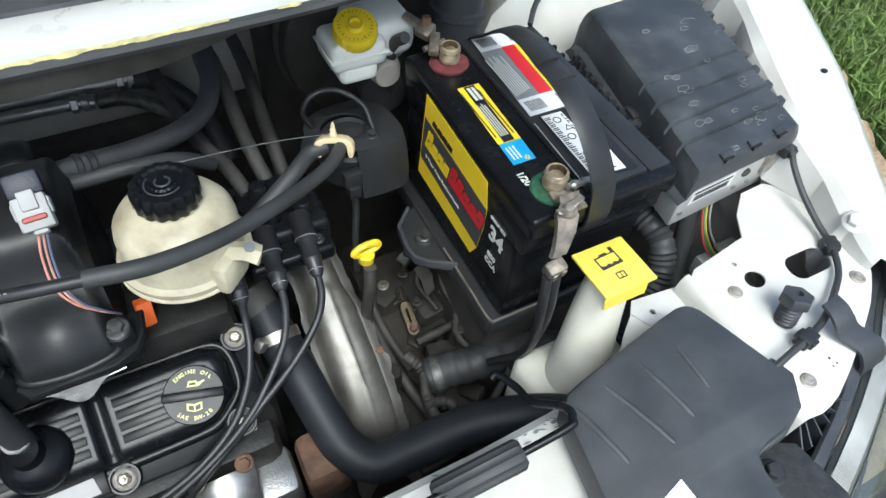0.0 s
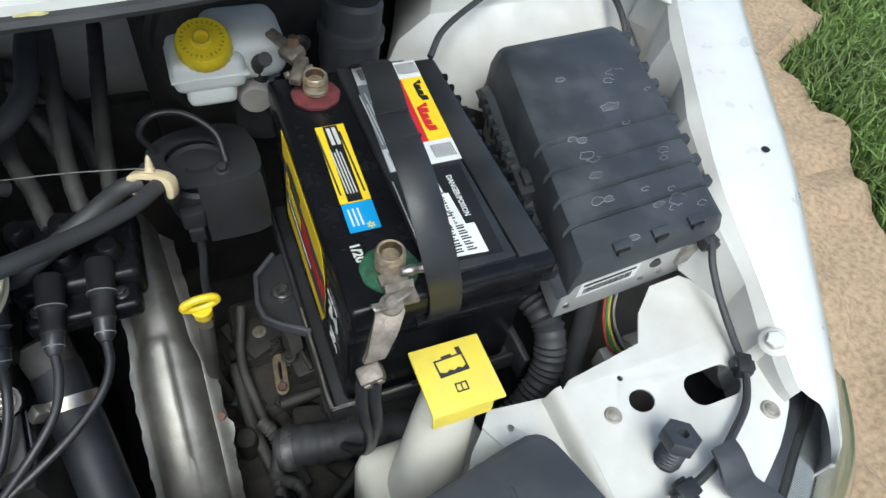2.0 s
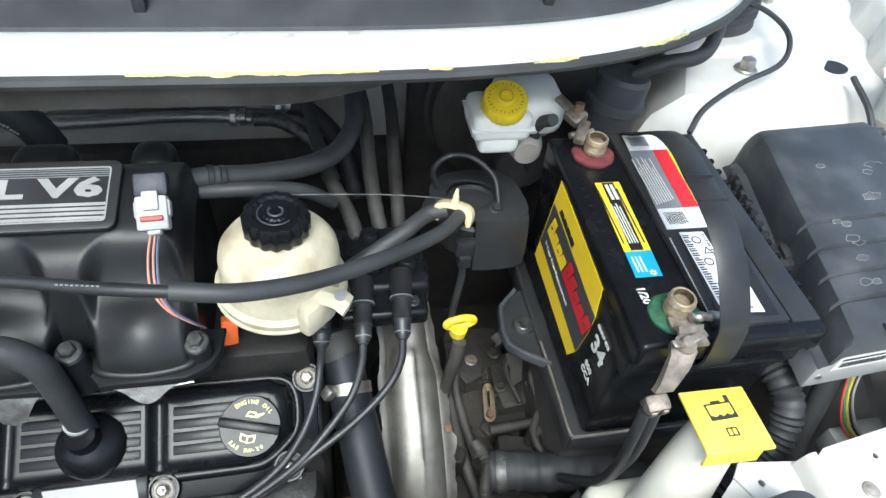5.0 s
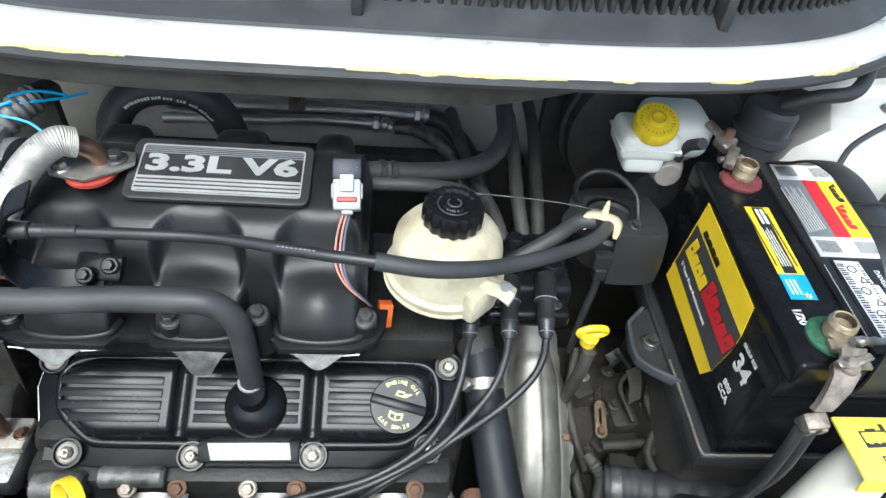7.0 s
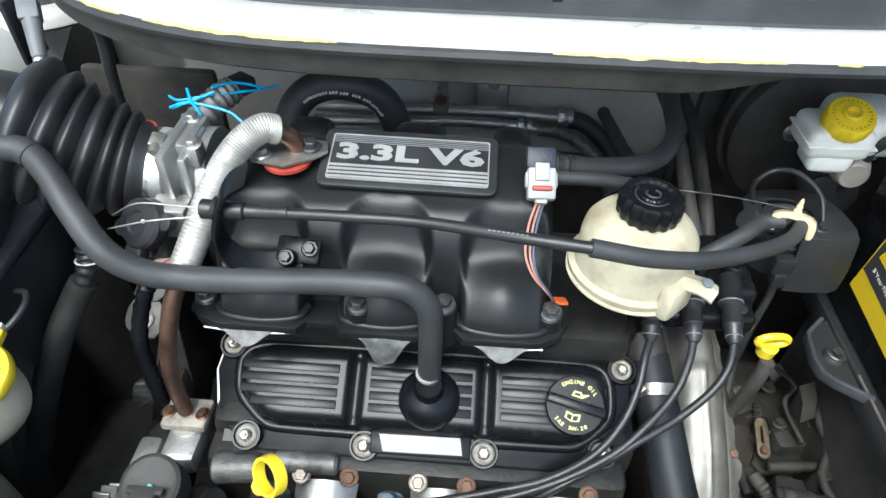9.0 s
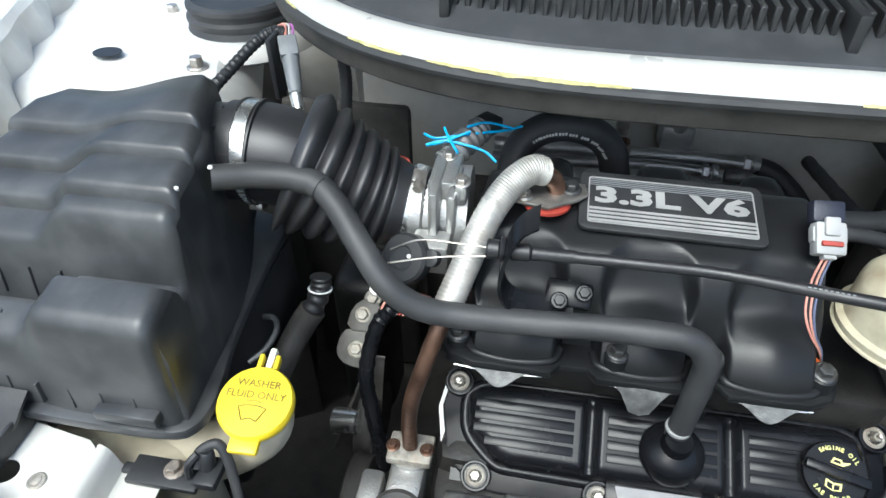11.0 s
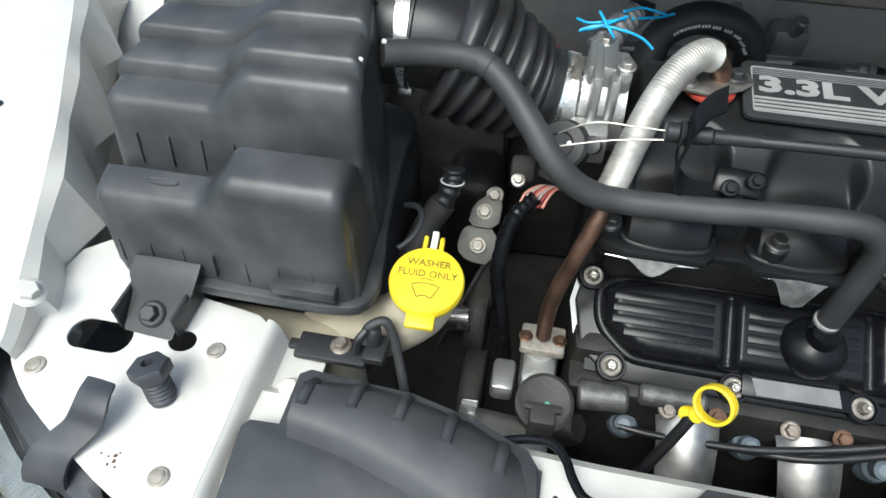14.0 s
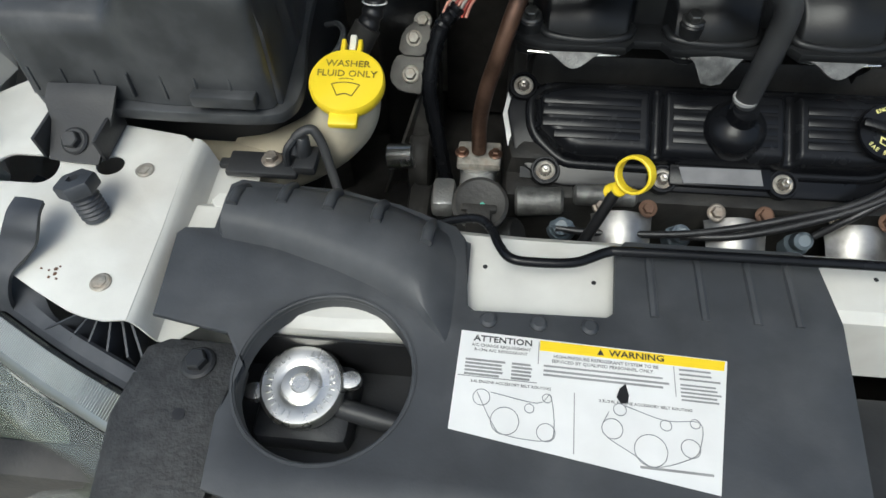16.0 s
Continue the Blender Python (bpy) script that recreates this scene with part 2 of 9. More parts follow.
def revolve(bm, profile, m, seg=32, lobes=0, depth=0.0):
    """Profile rows (radius, height) turned round the z axis of m; lobes: scallops of the rim."""
    rings = []
    for r, h in profile:
        ring = []
        for i in range(seg):
            a = 2 * math.pi * i / seg
            k = r * (1 + (depth * math.cos(lobes * a) if lobes else 0))
            ring.append(bm.verts.new(m @ Vector((k * math.cos(a), k * math.sin(a), h))))
        rings.append(ring)
    for a, b in zip(rings, rings[1:]):
        for i in range(seg):
            j = (i + 1) % seg
            bm.faces.new((a[i], a[j], b[j], b[i]))
    bm.faces.new(rings[0][::-1])
    bm.faces.new(rings[-1])
    return bm

def cyl(bm, p, q, r, r2=None, seg=20, bev=0.0):
    d = Vector(q) - Vector(p)
    h, r2 = d.length, r if r2 is None else r2
    prof = [(r, 0), (r2, h)] if not bev else [(r - bev, 0), (r, bev), (r2, h - bev), (r2 - bev, h)]
    return revolve(bm, prof, axis_frame(p, d), seg)

def curve_points(pts, n=8):
    """Catmull-Rom through pts."""
    P = [Vector(p) for p in pts]
    P = [P[0] * 2 - P[1]] + P + [P[-1] * 2 - P[-2]]
    out = []
    for a, b, c, d in zip(P, P[1:], P[2:], P[3:]):
        for i in range(n):
            t = i / n
            out.append(0.5 * (2 * b + (c - a) * t + (2 * a - 5 * b + 4 * c - d) * t * t + (3 * b - a - 3 * c + d) * t ** 3))
    return out + [P[-2]]

def tube(bm, pts, r, seg=12, n=8, wave=0.0, waves=1):
    """A hose through pts; wave: depth of its corrugation, waves: how many rings."""
    C = curve_points(pts, n) if len(pts) > 2 else [Vector(pts[0]).lerp(Vector(pts[1]), i / n) for i in range(n + 1)]
    normal, rings = None, []
    for i, c in enumerate(C):
        d = (C[min(i + 1, len(C) - 1)] - C[max(i - 1, 0)]).normalized()
        if normal is None:
            normal = d.orthogonal().normalized()
        normal = (normal - d * normal.dot(d)).normalized()
        side = d.cross(normal)
        f = i / (len(C) - 1)
        k = r[0] + (r[1] - r[0]) * f if isinstance(r, tuple) else r
        k += wave * math.sin(2 * math.pi * waves * f)
        rings.append([bm.verts.new(c + k * (math.cos(2 * math.pi * j / seg) * normal + math.sin(2 * math.pi * j / seg) * side)) for j in range(seg)])
    for a, b in zip(rings, rings[1:]):
        for i in range(seg):
            j = (i + 1) % seg
            bm.faces.new((a[i], a[j], b[j], b[i]))
    bm.faces.new(rings[0][::-1])
    bm.faces.new(rings[-1])
    return bm

def flat(outlines, thick, m, bev=0.0, cyclic=True):
    """A plate from one outer outline and hole outlines, in the x-y plane of m, thick upwards."""
    cu = bpy.data.curves.new("plate", "CURVE")
    cu.dimensions, cu.fill_mode = "2D", "BOTH"
    cu.extrude, cu.bevel_depth, cu.bevel_resolution = max(0.00001, thick / 2 - bev), bev, 1
    for o in outlines:
        s = cu.splines.new("POLY")
        s.points.add(len(o) - 1)
        for p, q in zip(s.points, o):
            p.co = (q[0], q[1], 0, 1)
        s.use_cyclic_u = True
    return from_curve(cu, m @ Matrix.Translation((0, 0, thick / 2)))

def from_curve(cu, m):
    ob = new("temporary", cu)
    dg = bpy.context.evaluated_depsgraph_get()
    me = bpy.data.meshes.new_from_object(ob.evaluated_get(dg))
    bpy.data.objects.remove(ob)
    bpy.data.curves.remove(cu)
    bm = bmesh.new()
    bm.from_mesh(me)
    bpy.data.meshes.remove(me)
    bmesh.ops.remove_doubles(bm, verts=bm.verts[:], dist=1e-6)
    bmesh.ops.transform(bm, matrix=m, verts=bm.verts[:])
    return bm

def words(body, size, m, thick=0.0004, wide=1.0, bold=0.0, around=0.0):
    """Raised lettering centred on m. around: radius of a ring that it follows (minus: along the foot of the ring)."""
    if not around:
        cu = bpy.data.curves.new("words", "FONT")
        cu.body, cu.size, cu.align_x, cu.align_y, cu.extrude, cu.offset, cu.resolution_u = body, size, "CENTER", "CENTER", thick, bold, 2
        return from_curve(cu, m @ Matrix.Diagonal((wide, 1, 1, 1)))
    bm, step = bmesh.new(), size * 0.72 * wide / abs(around)
    for i, ch in enumerate(body):
        a = (i - (len(body) - 1) / 2) * step
        if ch == " ":
            continue
        if around > 0:
            k = Matrix.Rotation(-a, 4, "Z") @ Matrix.Translation((0, around, 0))
        else:
            k = Matrix.Rotation(a, 4, "Z") @ Matrix.Translation((0, around, 0))
        add = words(ch, size, m @ k, thick, wide, bold)
        me = bpy.data.meshes.new("letter")
        add.to_mesh(me)
        add.free()
        bm.from_mesh(me)
        bpy.data.meshes.remove(me)
    return bm

def rounded(w, h, r, n=5, cx=0.0, cy=0.0):
    """Outline of a rounded rectangle."""
    out = []
    for qx, qy, a0 in ((1, 1, 0), (-1, 1, 90), (-1, -1, 180), (1, -1, 270)):
        for i in range(n + 1):
            a = radians(a0 + 90 * i / n)
            out.append((cx + qx * (w / 2 - r) + r * math.cos(a), cy + qy * (h / 2 - r) + r * math.sin(a)))
    return out

def round_off(o, times=2):
    """Outline with its corners cut round."""
    for _ in range(times):
        o = [(a[0] * (1 - k) + b[0] * k, a[1] * (1 - k) + b[1] * k) for a, b in zip(o, o[1:] + o[:1]) for k in (0.22, 0.78)]
    return o

def circle(r, n=24, cx=0.0, cy=0.0, k=1.0):
    return [(cx + k * r * math.cos(2 * math.pi * i / n), cy + r * math.sin(2 * math.pi * i / n)) for i in range(n)]

def sheet(bm, rows, close=False):
    """Skin over rows of points."""
    V = [[bm.verts.new(p) for p in row] for row in rows]
    for a, b in zip(V, V[1:]):
        for i in range(len(a) - 1):
            bm.faces.new((a[i], a[i + 1], b[i + 1], b[i]))
    return V

def thicken(bm, t):
    bmesh.ops.recalc_face_normals(bm, faces=bm.faces[:])
    bmesh.ops.solidify(bm, geom=bm.faces[:], thickness=t)
    return bm

def lerp_rows(rows, y):
    """Straight-line look-up in rows (y, a, b, ...)."""
    for p, q in zip(rows, rows[1:]):
        if y <= q[0]:
            f = max(0.0, (y - p[0]) / (q[0] - p[0]))
            return [a + (b - a) * f for a, b in zip(p[1:], q[1:])]
    return list(rows[-1][1:])

def smooth(a, b, x):
    f = min(1.0, max(0.0, (x - a) / (b - a)))
    return f * f * (3 - 2 * f)

def hex_bolt(name, p, d, r, parent, material, washer=True, label="", long=1.0):
    """Flanged hexagon bolt head."""
    m, bm = axis_frame(p, d), bmesh.new()
    if washer:
        revolve(bm, [(r * 1.5, 0), (r * 1.55, r * 0.2), (r * 1.3, r * 0.4), (r * 0.9, r * 0.42)], m, 20)
    revolve(bm, [(r, r * 0.2), (r, r * 1.1 * long), (r * 0.85, r * 1.25 * long), (r * 0.3, r * 1.26 * long)], m, 6)
    return part(name, bm, material, parent, label, 30)

# ---- ground ----
def ground_sheet():
    bm = bmesh.new()
    xs = [-300, -60, -15, -6, -3, -2, -1.2, -0.5, 0.5, 1.2, 2, 3, 6, 15, 60, 300]
    rows = [[(x, y, 0.0) for x in xs] for y in xs]
    sheet(bm, rows)
    return tagged(part("ground", bm, grass_soil), "rough green lawn beside the parked van", "ground", kind="structure")
ground_sheet()

def gravel_bed():
    bm, rnd = bmesh.new(), random.Random(4)
    box(bm, (-3.1, -2.5, -0.05), (-1.02, 2.6, 0.012))
    for i in range(2600):
        x, y = rnd.uniform(-3.05, -1.1), rnd.uniform(-0.6, 2.55)
        s = rnd.uniform(0.008, 0.022)
        m = pose(x, y, 0.014, rnd.uniform(0, 90), rnd.uniform(0, 90), rnd.uniform(0, 90)) @ Matrix.Diagonal((s, s * 0.8, s * 0.6, 1))
        bmesh.ops.create_icosphere(bm, subdivisions=1, radius=1, matrix=m) if i < 900 else bmesh.ops.create_cube(bm, size=1.4, matrix=m)
    return tagged(part("gravel", bm, gravel_grey), "pale grey gravel strip beside the van", "gravel", kind="stuff")
gravel_bed()

def burlap_edge(y):
    """Outer edge of the burlap sheet."""
    return lerp_rows([(-1.0, 2.05), (0.2, 2.16), (0.48, 2.25), (0.62, 2.32), (0.87, 2.40), (1.3, 2.56), (1.5, 2.90), (1.9, 3.0), (2.1, 3.0)], y)[0] + 0.03 * math.sin(9 * y) + 0.02 * math.sin(23 * y)

def grass_blades(name, x0, x1, y0, y1, count, seed):
    rnd, V, Fc = random.Random(seed), [], []
    for i in range(count):
        x, y = rnd.uniform(x0, x1), rnd.uniform(y0, y1)
        a, h, w = rnd.uniform(0, 6.28), rnd.uniform(0.05, 0.16), rnd.uniform(0.003, 0.006)
        b, lean = rnd.uniform(0, 6.28), rnd.uniform(0.1, 0.9)
        if x > 0 and y < 2.1 and x < burlap_edge(y) + 0.01:
            continue
        dx, dy = w * math.cos(a), w * math.sin(a)
        mx, my = h * lean * 0.35 * math.cos(b), h * lean * 0.35 * math.sin(b)
        k = len(V)
        V += [(x - dx, y - dy, 0), (x + dx, y + dy, 0), (x + mx + dx * 0.8, y + my + dy * 0.8, h * 0.6), (x + mx - dx * 0.8, y + my - dy * 0.8, h * 0.6), (x + mx * 3, y + my * 3, h * (1.0 - 0.3 * lean))]
        Fc += [(k, k + 1, k + 2, k + 3), (k + 3, k + 2, k + 4)]
    me = bpy.data.meshes.new(name)
    me.from_pydata(V, [], Fc)
    me.materials.append(blade_green)
    return tagged(new(name, me), "uneven green grass growing beside the van", "grass", kind="stuff")
grass_blades("grass", 2.0, 4.4, -0.6, 3.4, 66000, 1)
grass_blades("grass", -4.4, -2.6, 2.3, 4.6, 14000, 2)

def burlap_sheet():
    bm = bmesh.new()
    rows = []
    for j in range(61):
        y = -0.9 + 3.0 * j / 60
        rows.append([(1.1 + (burlap_edge(y) - 1.1) * i / 24, y, 0.03 + 0.09 * abs(noise.noise((i * 0.35, y * 4, 1))) + 0.025 * abs(noise.noise((i * 1.3, y * 13, 5)))) for i in range(25)])
    sheet(bm, rows)
    thicken(bm, 0.004)
    return tagged(part("burlap_sheet", bm, burlap), "crumpled brown burlap sheet lying on the grass", "burlap")
burlap_sheet()

def clay_brick():
    t = thing("brick", "red clay brick with round holes lying in the grass", "brick")
    holes = [circle(0.011, 14, -0.07 + 0.035 * i, 0.026 * s) for i in range(5) for s in (-1, 1)]
    part("brick_body", flat([rounded(0.2, 0.1, 0.006)] + holes, 0.06, pose(-3.28, 2.80, 0.012, 0, 0, 55), 0.002), brick_red, t)
clay_brick()

# ---- the van's body ----
van = thing("van", "white van with its bonnet open, engine bay bare", "van")

# y, inner edge, outer crest, height of the wing's top
WING = [(-0.103, 0.760, 0.762, 0.890), (-0.092, 0.767, 0.778, 0.896), (-0.073, 0.772, 0.788, 0.905), (-0.057, 0.767, 0.794, 0.915), (-0.035, 0.749, 0.798, 0.926), (0.05, 0.757, 0.828, 0.957), (0.15, 0.768, 0.864, 0.992), (0.28, 0.815, 0.91, 1.02),
        (0.40, 0.87, 0.965, 1.035), (0.60, 0.965, 1.06, 1.045), (1.0, 1.10, 1.19, 1.05), (1.6, 1.12, 1.21, 1.05)]

WING_LEFT = [(y, a + d, b + d, z) for (y, a, b, z), d in zip(WING, (0, 0, 0, 0, 0.002, 0.012, 0.028, 0.038, 0.040, 0.035, 0.02, 0.02))]

def fine_wing(W): return [(p.x, q.x, q.y, q.z) for p, q in zip(curve_points([(r[0], 0, 0) for r in W], 8), curve_points([r[1:] for r in W], 8))]
WING_FINE = {1: fine_wing(WING), -1: fine_wing(WING_LEFT)}

def wing(s):
    bm, rows = bmesh.new(), []
    for j in range(121):
        y = -0.103 + 1.69 * (j / 120) ** 1.4
        xi, xo, z = lerp_rows(WING_FINE[s], y)
        g = 0.08 + 0.92 * smooth(-0.11, -0.01, y)
        rip = 0.019 * abs(2 * ((y * 9.2) % 1.0) - 1) * (1 if y > 0.0 else 0)
        rows.append([(s * x, y, h) for x, h in ((xi + 0.004, z - 0.10), (xi + 0.004 - rip * 1.3, z - 0.052 - rip), (xi + 0.004 - rip * 0.3, z - 0.014), (xi + 0.010 * g, z - 0.004), (xi + 0.018 * g, z), ((xi + xo) / 2, z + 0.004),
                                               (xo - 0.008 * g, z + 0.002), (xo + 0.012 * g, z - 0.01), (xo + 0.04 * g, z - 0.06), (xo + 0.07 * g, z - 0.2), (xo + 0.06 * g, z - 0.5))])
    sheet(bm, [row[3:] for row in rows])
    thicken(bm, 0.002)
    w = part("fender", bm, white_paint, van)
    bm = bmesh.new()
    sheet(bm, [row[:4] for row in rows if row[0][1] > -0.045])
    thicken(bm, 0.002)
    part("inner_flange", bm, white_inner, w, "crinkled inner flange", 12)
    # flange bolt and small holes
    hex_bolt("bolt", (s * 0.752, -0.002, 0.936), (-0.45 * s, -0.1, 0.9), 0.0085, w, white_inner)
    for y in (0.158, 0.52):
        bm = bmesh.new()
        xi, xo, z = lerp_rows(WING_FINE[s], y)
        revolve(bm, [(0.004, 0), (0.004, 0.0012), (0.002, 0.0013)], Matrix.Translation((s * (xi + 0.066), y, z + 0.0045)), 12)
        part("drain_hole", bm, label_black, w, "dark round drain hole")
    return w
wing(1), wing(-1)

def hinge_bracket():
    """Rounded white lug with a keyhole, bolted to the wing's inner flange."""
    m = basis((0.872, 0.400, 1.024), (-0.2, 0.98, 0.1), (-0.98, -0.2, 0))
    o = [(-0.075, -0.02), (-0.065, 0.012), (-0.03, 0.012), (-0.012, 0.022), (0.012, 0.030), (0.035, 0.028), (0.050, 0.015), (0.052, -0.005), (0.045, -0.02)]
    key = [(0.004, 0.008), (0.009, 0.002), (0.016, 0.002), (0.022, 0.006), (0.029, 0.004), (0.030, 0.010), (0.022, 0.016), (0.012, 0.016), (0.006, 0.013)]
    b = part("hinge_bracket", flat([o, key], 0.003, m, 0.0008), white_inner, van)
    hex_bolt("bolt", m @ Vector((-0.032, -0.002, 0.003)), m.to_3x3() @ Vector((0, 0, 1)), 0.009, b, white_inner)
hinge_bracket()

def inner_wall(s):
    """Sheet-metal side of the bay with the strut tower."""
    bm, rows = bmesh.new(), []
    for j in range(41):
        y = -0.02 + 1.3 * j / 40
        xi, xo, z = lerp_rows(WING_FINE[s], y)
        k = smooth(0.36, 0.47, y)              # tower swells inwards
        inner = xi - 0.03 - 0.32 * k
        top = z - 0.16 + 0.095 * k
        rows.append([(s * x, y, h) for x, h in ((xi + 0.03, z - 0.10), (xi + 0.01, top), (xi - 0.02 - 0.10 * k, top + 0.012 * k), (inner + 0.05, top + 0.008 * k), (inner + 0.015, top - 0.02), (inner, top - 0.06), (inner - 0.01, 0.6), (inner - 0.01, 0.3))])
    sheet(bm, [r[:6] for r in rows[13:]])
    thicken(bm, -0.0025)
    w = part("inner_fender", bm, white_inner, van)
    # lower wall coloured black: the bay's shade is put into the colour
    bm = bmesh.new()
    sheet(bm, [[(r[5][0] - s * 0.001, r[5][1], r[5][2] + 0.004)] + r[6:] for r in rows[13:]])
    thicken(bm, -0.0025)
    part("lower_wall", bm, deep_black, w, "dirty lower wall of the bay, darkened for shade")
    bm = bmesh.new()
    sheet(bm, rows[:14])
    thicken(bm, -0.0025)
    part("apron", bm, dirty_shaded_inner, w, "dirty grey-white inner apron, toned down for shade")
    zt, back = 0.992, 0.045 if s < 0 else 0.0
    bm = bmesh.new()
    revolve(bm, [(0.118, -0.01), (0.116, 0.002), (0.108, 0.010), (0.10, 0.011)], Matrix.Translation((s * 0.70, 0.66 + back, zt)), 36)
    part("strut_ring", bm, white_inner, w)
    bm = bmesh.new()
    revolve(bm, [(0.099, -0.02), (0.098, 0.004), (0.092, 0.010), (0.086, 0.011), (0.082, 0.020), (0.085, 0.025), (0.085, 0.030), (0.080, 0.034), (0.080, 0.040), (0.083, 0.044), (0.082, 0.050), (0.074, 0.054), (0.066, 0.050), (0.045, 0.046), (0.02, 0.046), (0.0, 0.046)], Matrix.Translation((s * 0.70, 0.66 + back, zt)), 36)
    part("strut_mount", bm, rubber, w, "black ribbed rubber strut mount")
    for x, y in ((0.712, 0.515), (0.845, 0.70), (0.555, 0.70)):
        hex_bolt("strut_nut", (s * x, y + back, zt - 0.002), (0, 0, 1), 0.010, w, steel, True, "zinc nut with long stud", 1.3)
    bm = bmesh.new()
    revolve(bm, [(0.021, 0), (0.021, 0.0015), (0.016, 0.0016)], Matrix.Translation((s * 0.85, 0.52 + back, zt - 0.004 + (0.012 if s < 0 else 0.0))) @ Matrix.Diagonal((1, 0.8, 1, 1)), 24)
    part("drain_hole", bm, label_black, w, "dark oval drain hole")
inner_wall(1), inner_wall(-1)

def headlamp_panel(s):
    """Pressed white plate over the headlamp with its holes."""
    o = [(-0.775, 0.03), (-0.765, 0.075), (-0.735, 0.10), (-0.70, 0.098), (-0.672, 0.075), (-0.655, 0.048), (-0.575, 0.036), (-0.566, 0.03), (-0.563, -0.06), (-0.563, -0.137), (-0.58, -0.139), (-0.595, -0.137), (-0.609, -0.133), (-0.64, -0.119), (-0.677, -0.10), (-0.70, -0.087), (-0.722, -0.074), (-0.738, -0.062), (-0.754, -0.048), (-0.768, -0.032)]
    oval = [(x, y) for x, y in rounded(0.058, 0.031, 0.0145, 6, -0.699, -0.008)]
    outl = [[(-s * x, y) for x, y in q] for q in (o, oval, circle(0.011, 20, -0.628, 0.0, 1.15)) + ((circle(0.0035, 12, -0.62, 0.024),) if s > 0 else ())]
    tilt = basis((0, 0, 0.8985), (1, 0, 0), (0, 1, 0.055))
    p = part("headlamp_panel", flat(outl, 0.003, tilt, 0.0008), white_inner, van)
    bm = bmesh.new()                       # folded inner edge down to the crossmember
    sheet(bm, [[(s * x, y, z + 0.055 * y) for x, z in ((0.5655, 0.9015), (0.5615, 0.9005), (0.5580, 0.8965), (0.5555, 0.889), (0.5535, 0.877), (0.5515, 0.871), (0.546, 0.8675), (e, 0.866))] for y, e in ((0.034, 0.515), (0.0, 0.515), (-0.05, 0.515), (-0.10, 0.515), (-0.118, 0.520), (-0.128, 0.532), (-0.138, 0.543))])
    thicken(bm, 0.002)
    part("folded_edge", bm, white_inner, p)
    for x, y, r in ((0.596, -0.004, 0.0050), (0.735, -0.045, 0.0056), (0.592, -0.11, 0.0052)):
        hex_bolt("bolt", (s * x, y, 0.9015 + 0.055 * y), (0, 0, 1), r, p, dull_zinc, True, "", 0.5)
    rnd = random.Random(31)
    for k in range(7 if s < 0 else 3):       # rust spots and chips in the paint
        a, b, r = s * (0.635 + rnd.uniform(-0.008, 0.008)), -0.105 + rnd.uniform(-0.006, 0.006), rnd.uniform(0.0009, 0.0024)
        part("rust_spot", flat([[(a + r * rnd.uniform(0.5, 1.1) * math.cos(q * 0.785), b + r * rnd.uniform(0.5, 1.1) * math.sin(q * 0.785)) for q in range(8)]], 0.0004, basis((0, 0, 0.9016), (1, 0, 0), (0, 1, 0.055))), brown_rust, p)
    hex_bolt("bolt", (s * 0.535, -0.012, 0.868), (0, 0, 1), 0.009, p, white_inner)
    return p
headlamp_panel(1), headlamp_panel(-1)

def crossmember():
    bm = bmesh.new()
    sheet(bm, [[(x, (y - 0.014 * (1 - smooth(0.30, 0.5, abs(x)))) if y > -0.03 else y + d, z) for y, z in ((0.0, 0.80), (-0.012, 0.872), (-0.02, 0.879), (-0.05, 0.880), (-0.078, 0.879), (-0.085, 0.872), (-0.087, 0.845), (-0.09, 0.80))] for x, d in ((-0.565, -0.02), (-0.50, -0.02), (-0.475, -0.038), (-0.42, -0.038), (-0.36, -0.035), (-0.28, -0.03), (-0.2, -0.024), (-0.08, 0.0), (0.08, 0.0), (0.2, -0.024), (0.28, -0.03), (0.36, -0.035), (0.42, -0.038), (0.475, -0.038), (0.50, -0.02), (0.565, -0.02))])
    thicken(bm, 0.003)
    c = part("radiator_crossmember", bm, white_inner, van)
    for x, y in ((-0.31, -0.062), (-0.228, -0.07), (-0.02, -0.05), (0.3, -0.06)):
        bm = bmesh.new()
        revolve(bm, [(0.0019, 0), (0.0019, 0.0006), (0.001, 0.0007)], Matrix.Translation((x, y, 0.8795)), 10)
        part("small_hole", bm, label_black, c)
    bm = bmesh.new()
    sheet(bm, [[(x, -0.129, z) for x in (-0.50, -0.45, -0.40, -0.34)] for z in (0.868, 0.83, 0.78)])
    thicken(bm, 0.002)
    part("air_seal", bm, label_black, c, "black rubber air seal")
    rnd = random.Random(8)
    for k in range(16):                      # dark scuffs where the rod is laid down
        x, y, w, h = rnd.uniform(0.235, 0.36), -0.030 - 0.012 * rnd.random(), rnd.uniform(0.002, 0.008), rnd.uniform(0.0006, 0.0018)
        part("scuff", flat([[(w * rnd.uniform(0.5, 1.0) * math.cos(q * 0.628), h * rnd.uniform(0.5, 1.0) * math.sin(q * 0.628)) for q in range(10)]], 0.0003, pose(x, y, 0.8815, 0, 0, rnd.uniform(-25, 5))), label_grey, c)
crossmember()

# curve of the cowl in plan
def cowl_y(x):
    k = 2.4 if x < 0 else 1.15
    return 0.287 + k * min(abs(x), 0.6) ** 4 + (4 * k * 0.6 ** 3) * max(0.0, abs(x) - 0.6)
def cowl_z(x): return 1.139 - 0.12 * min(abs(x), 0.6) ** 4

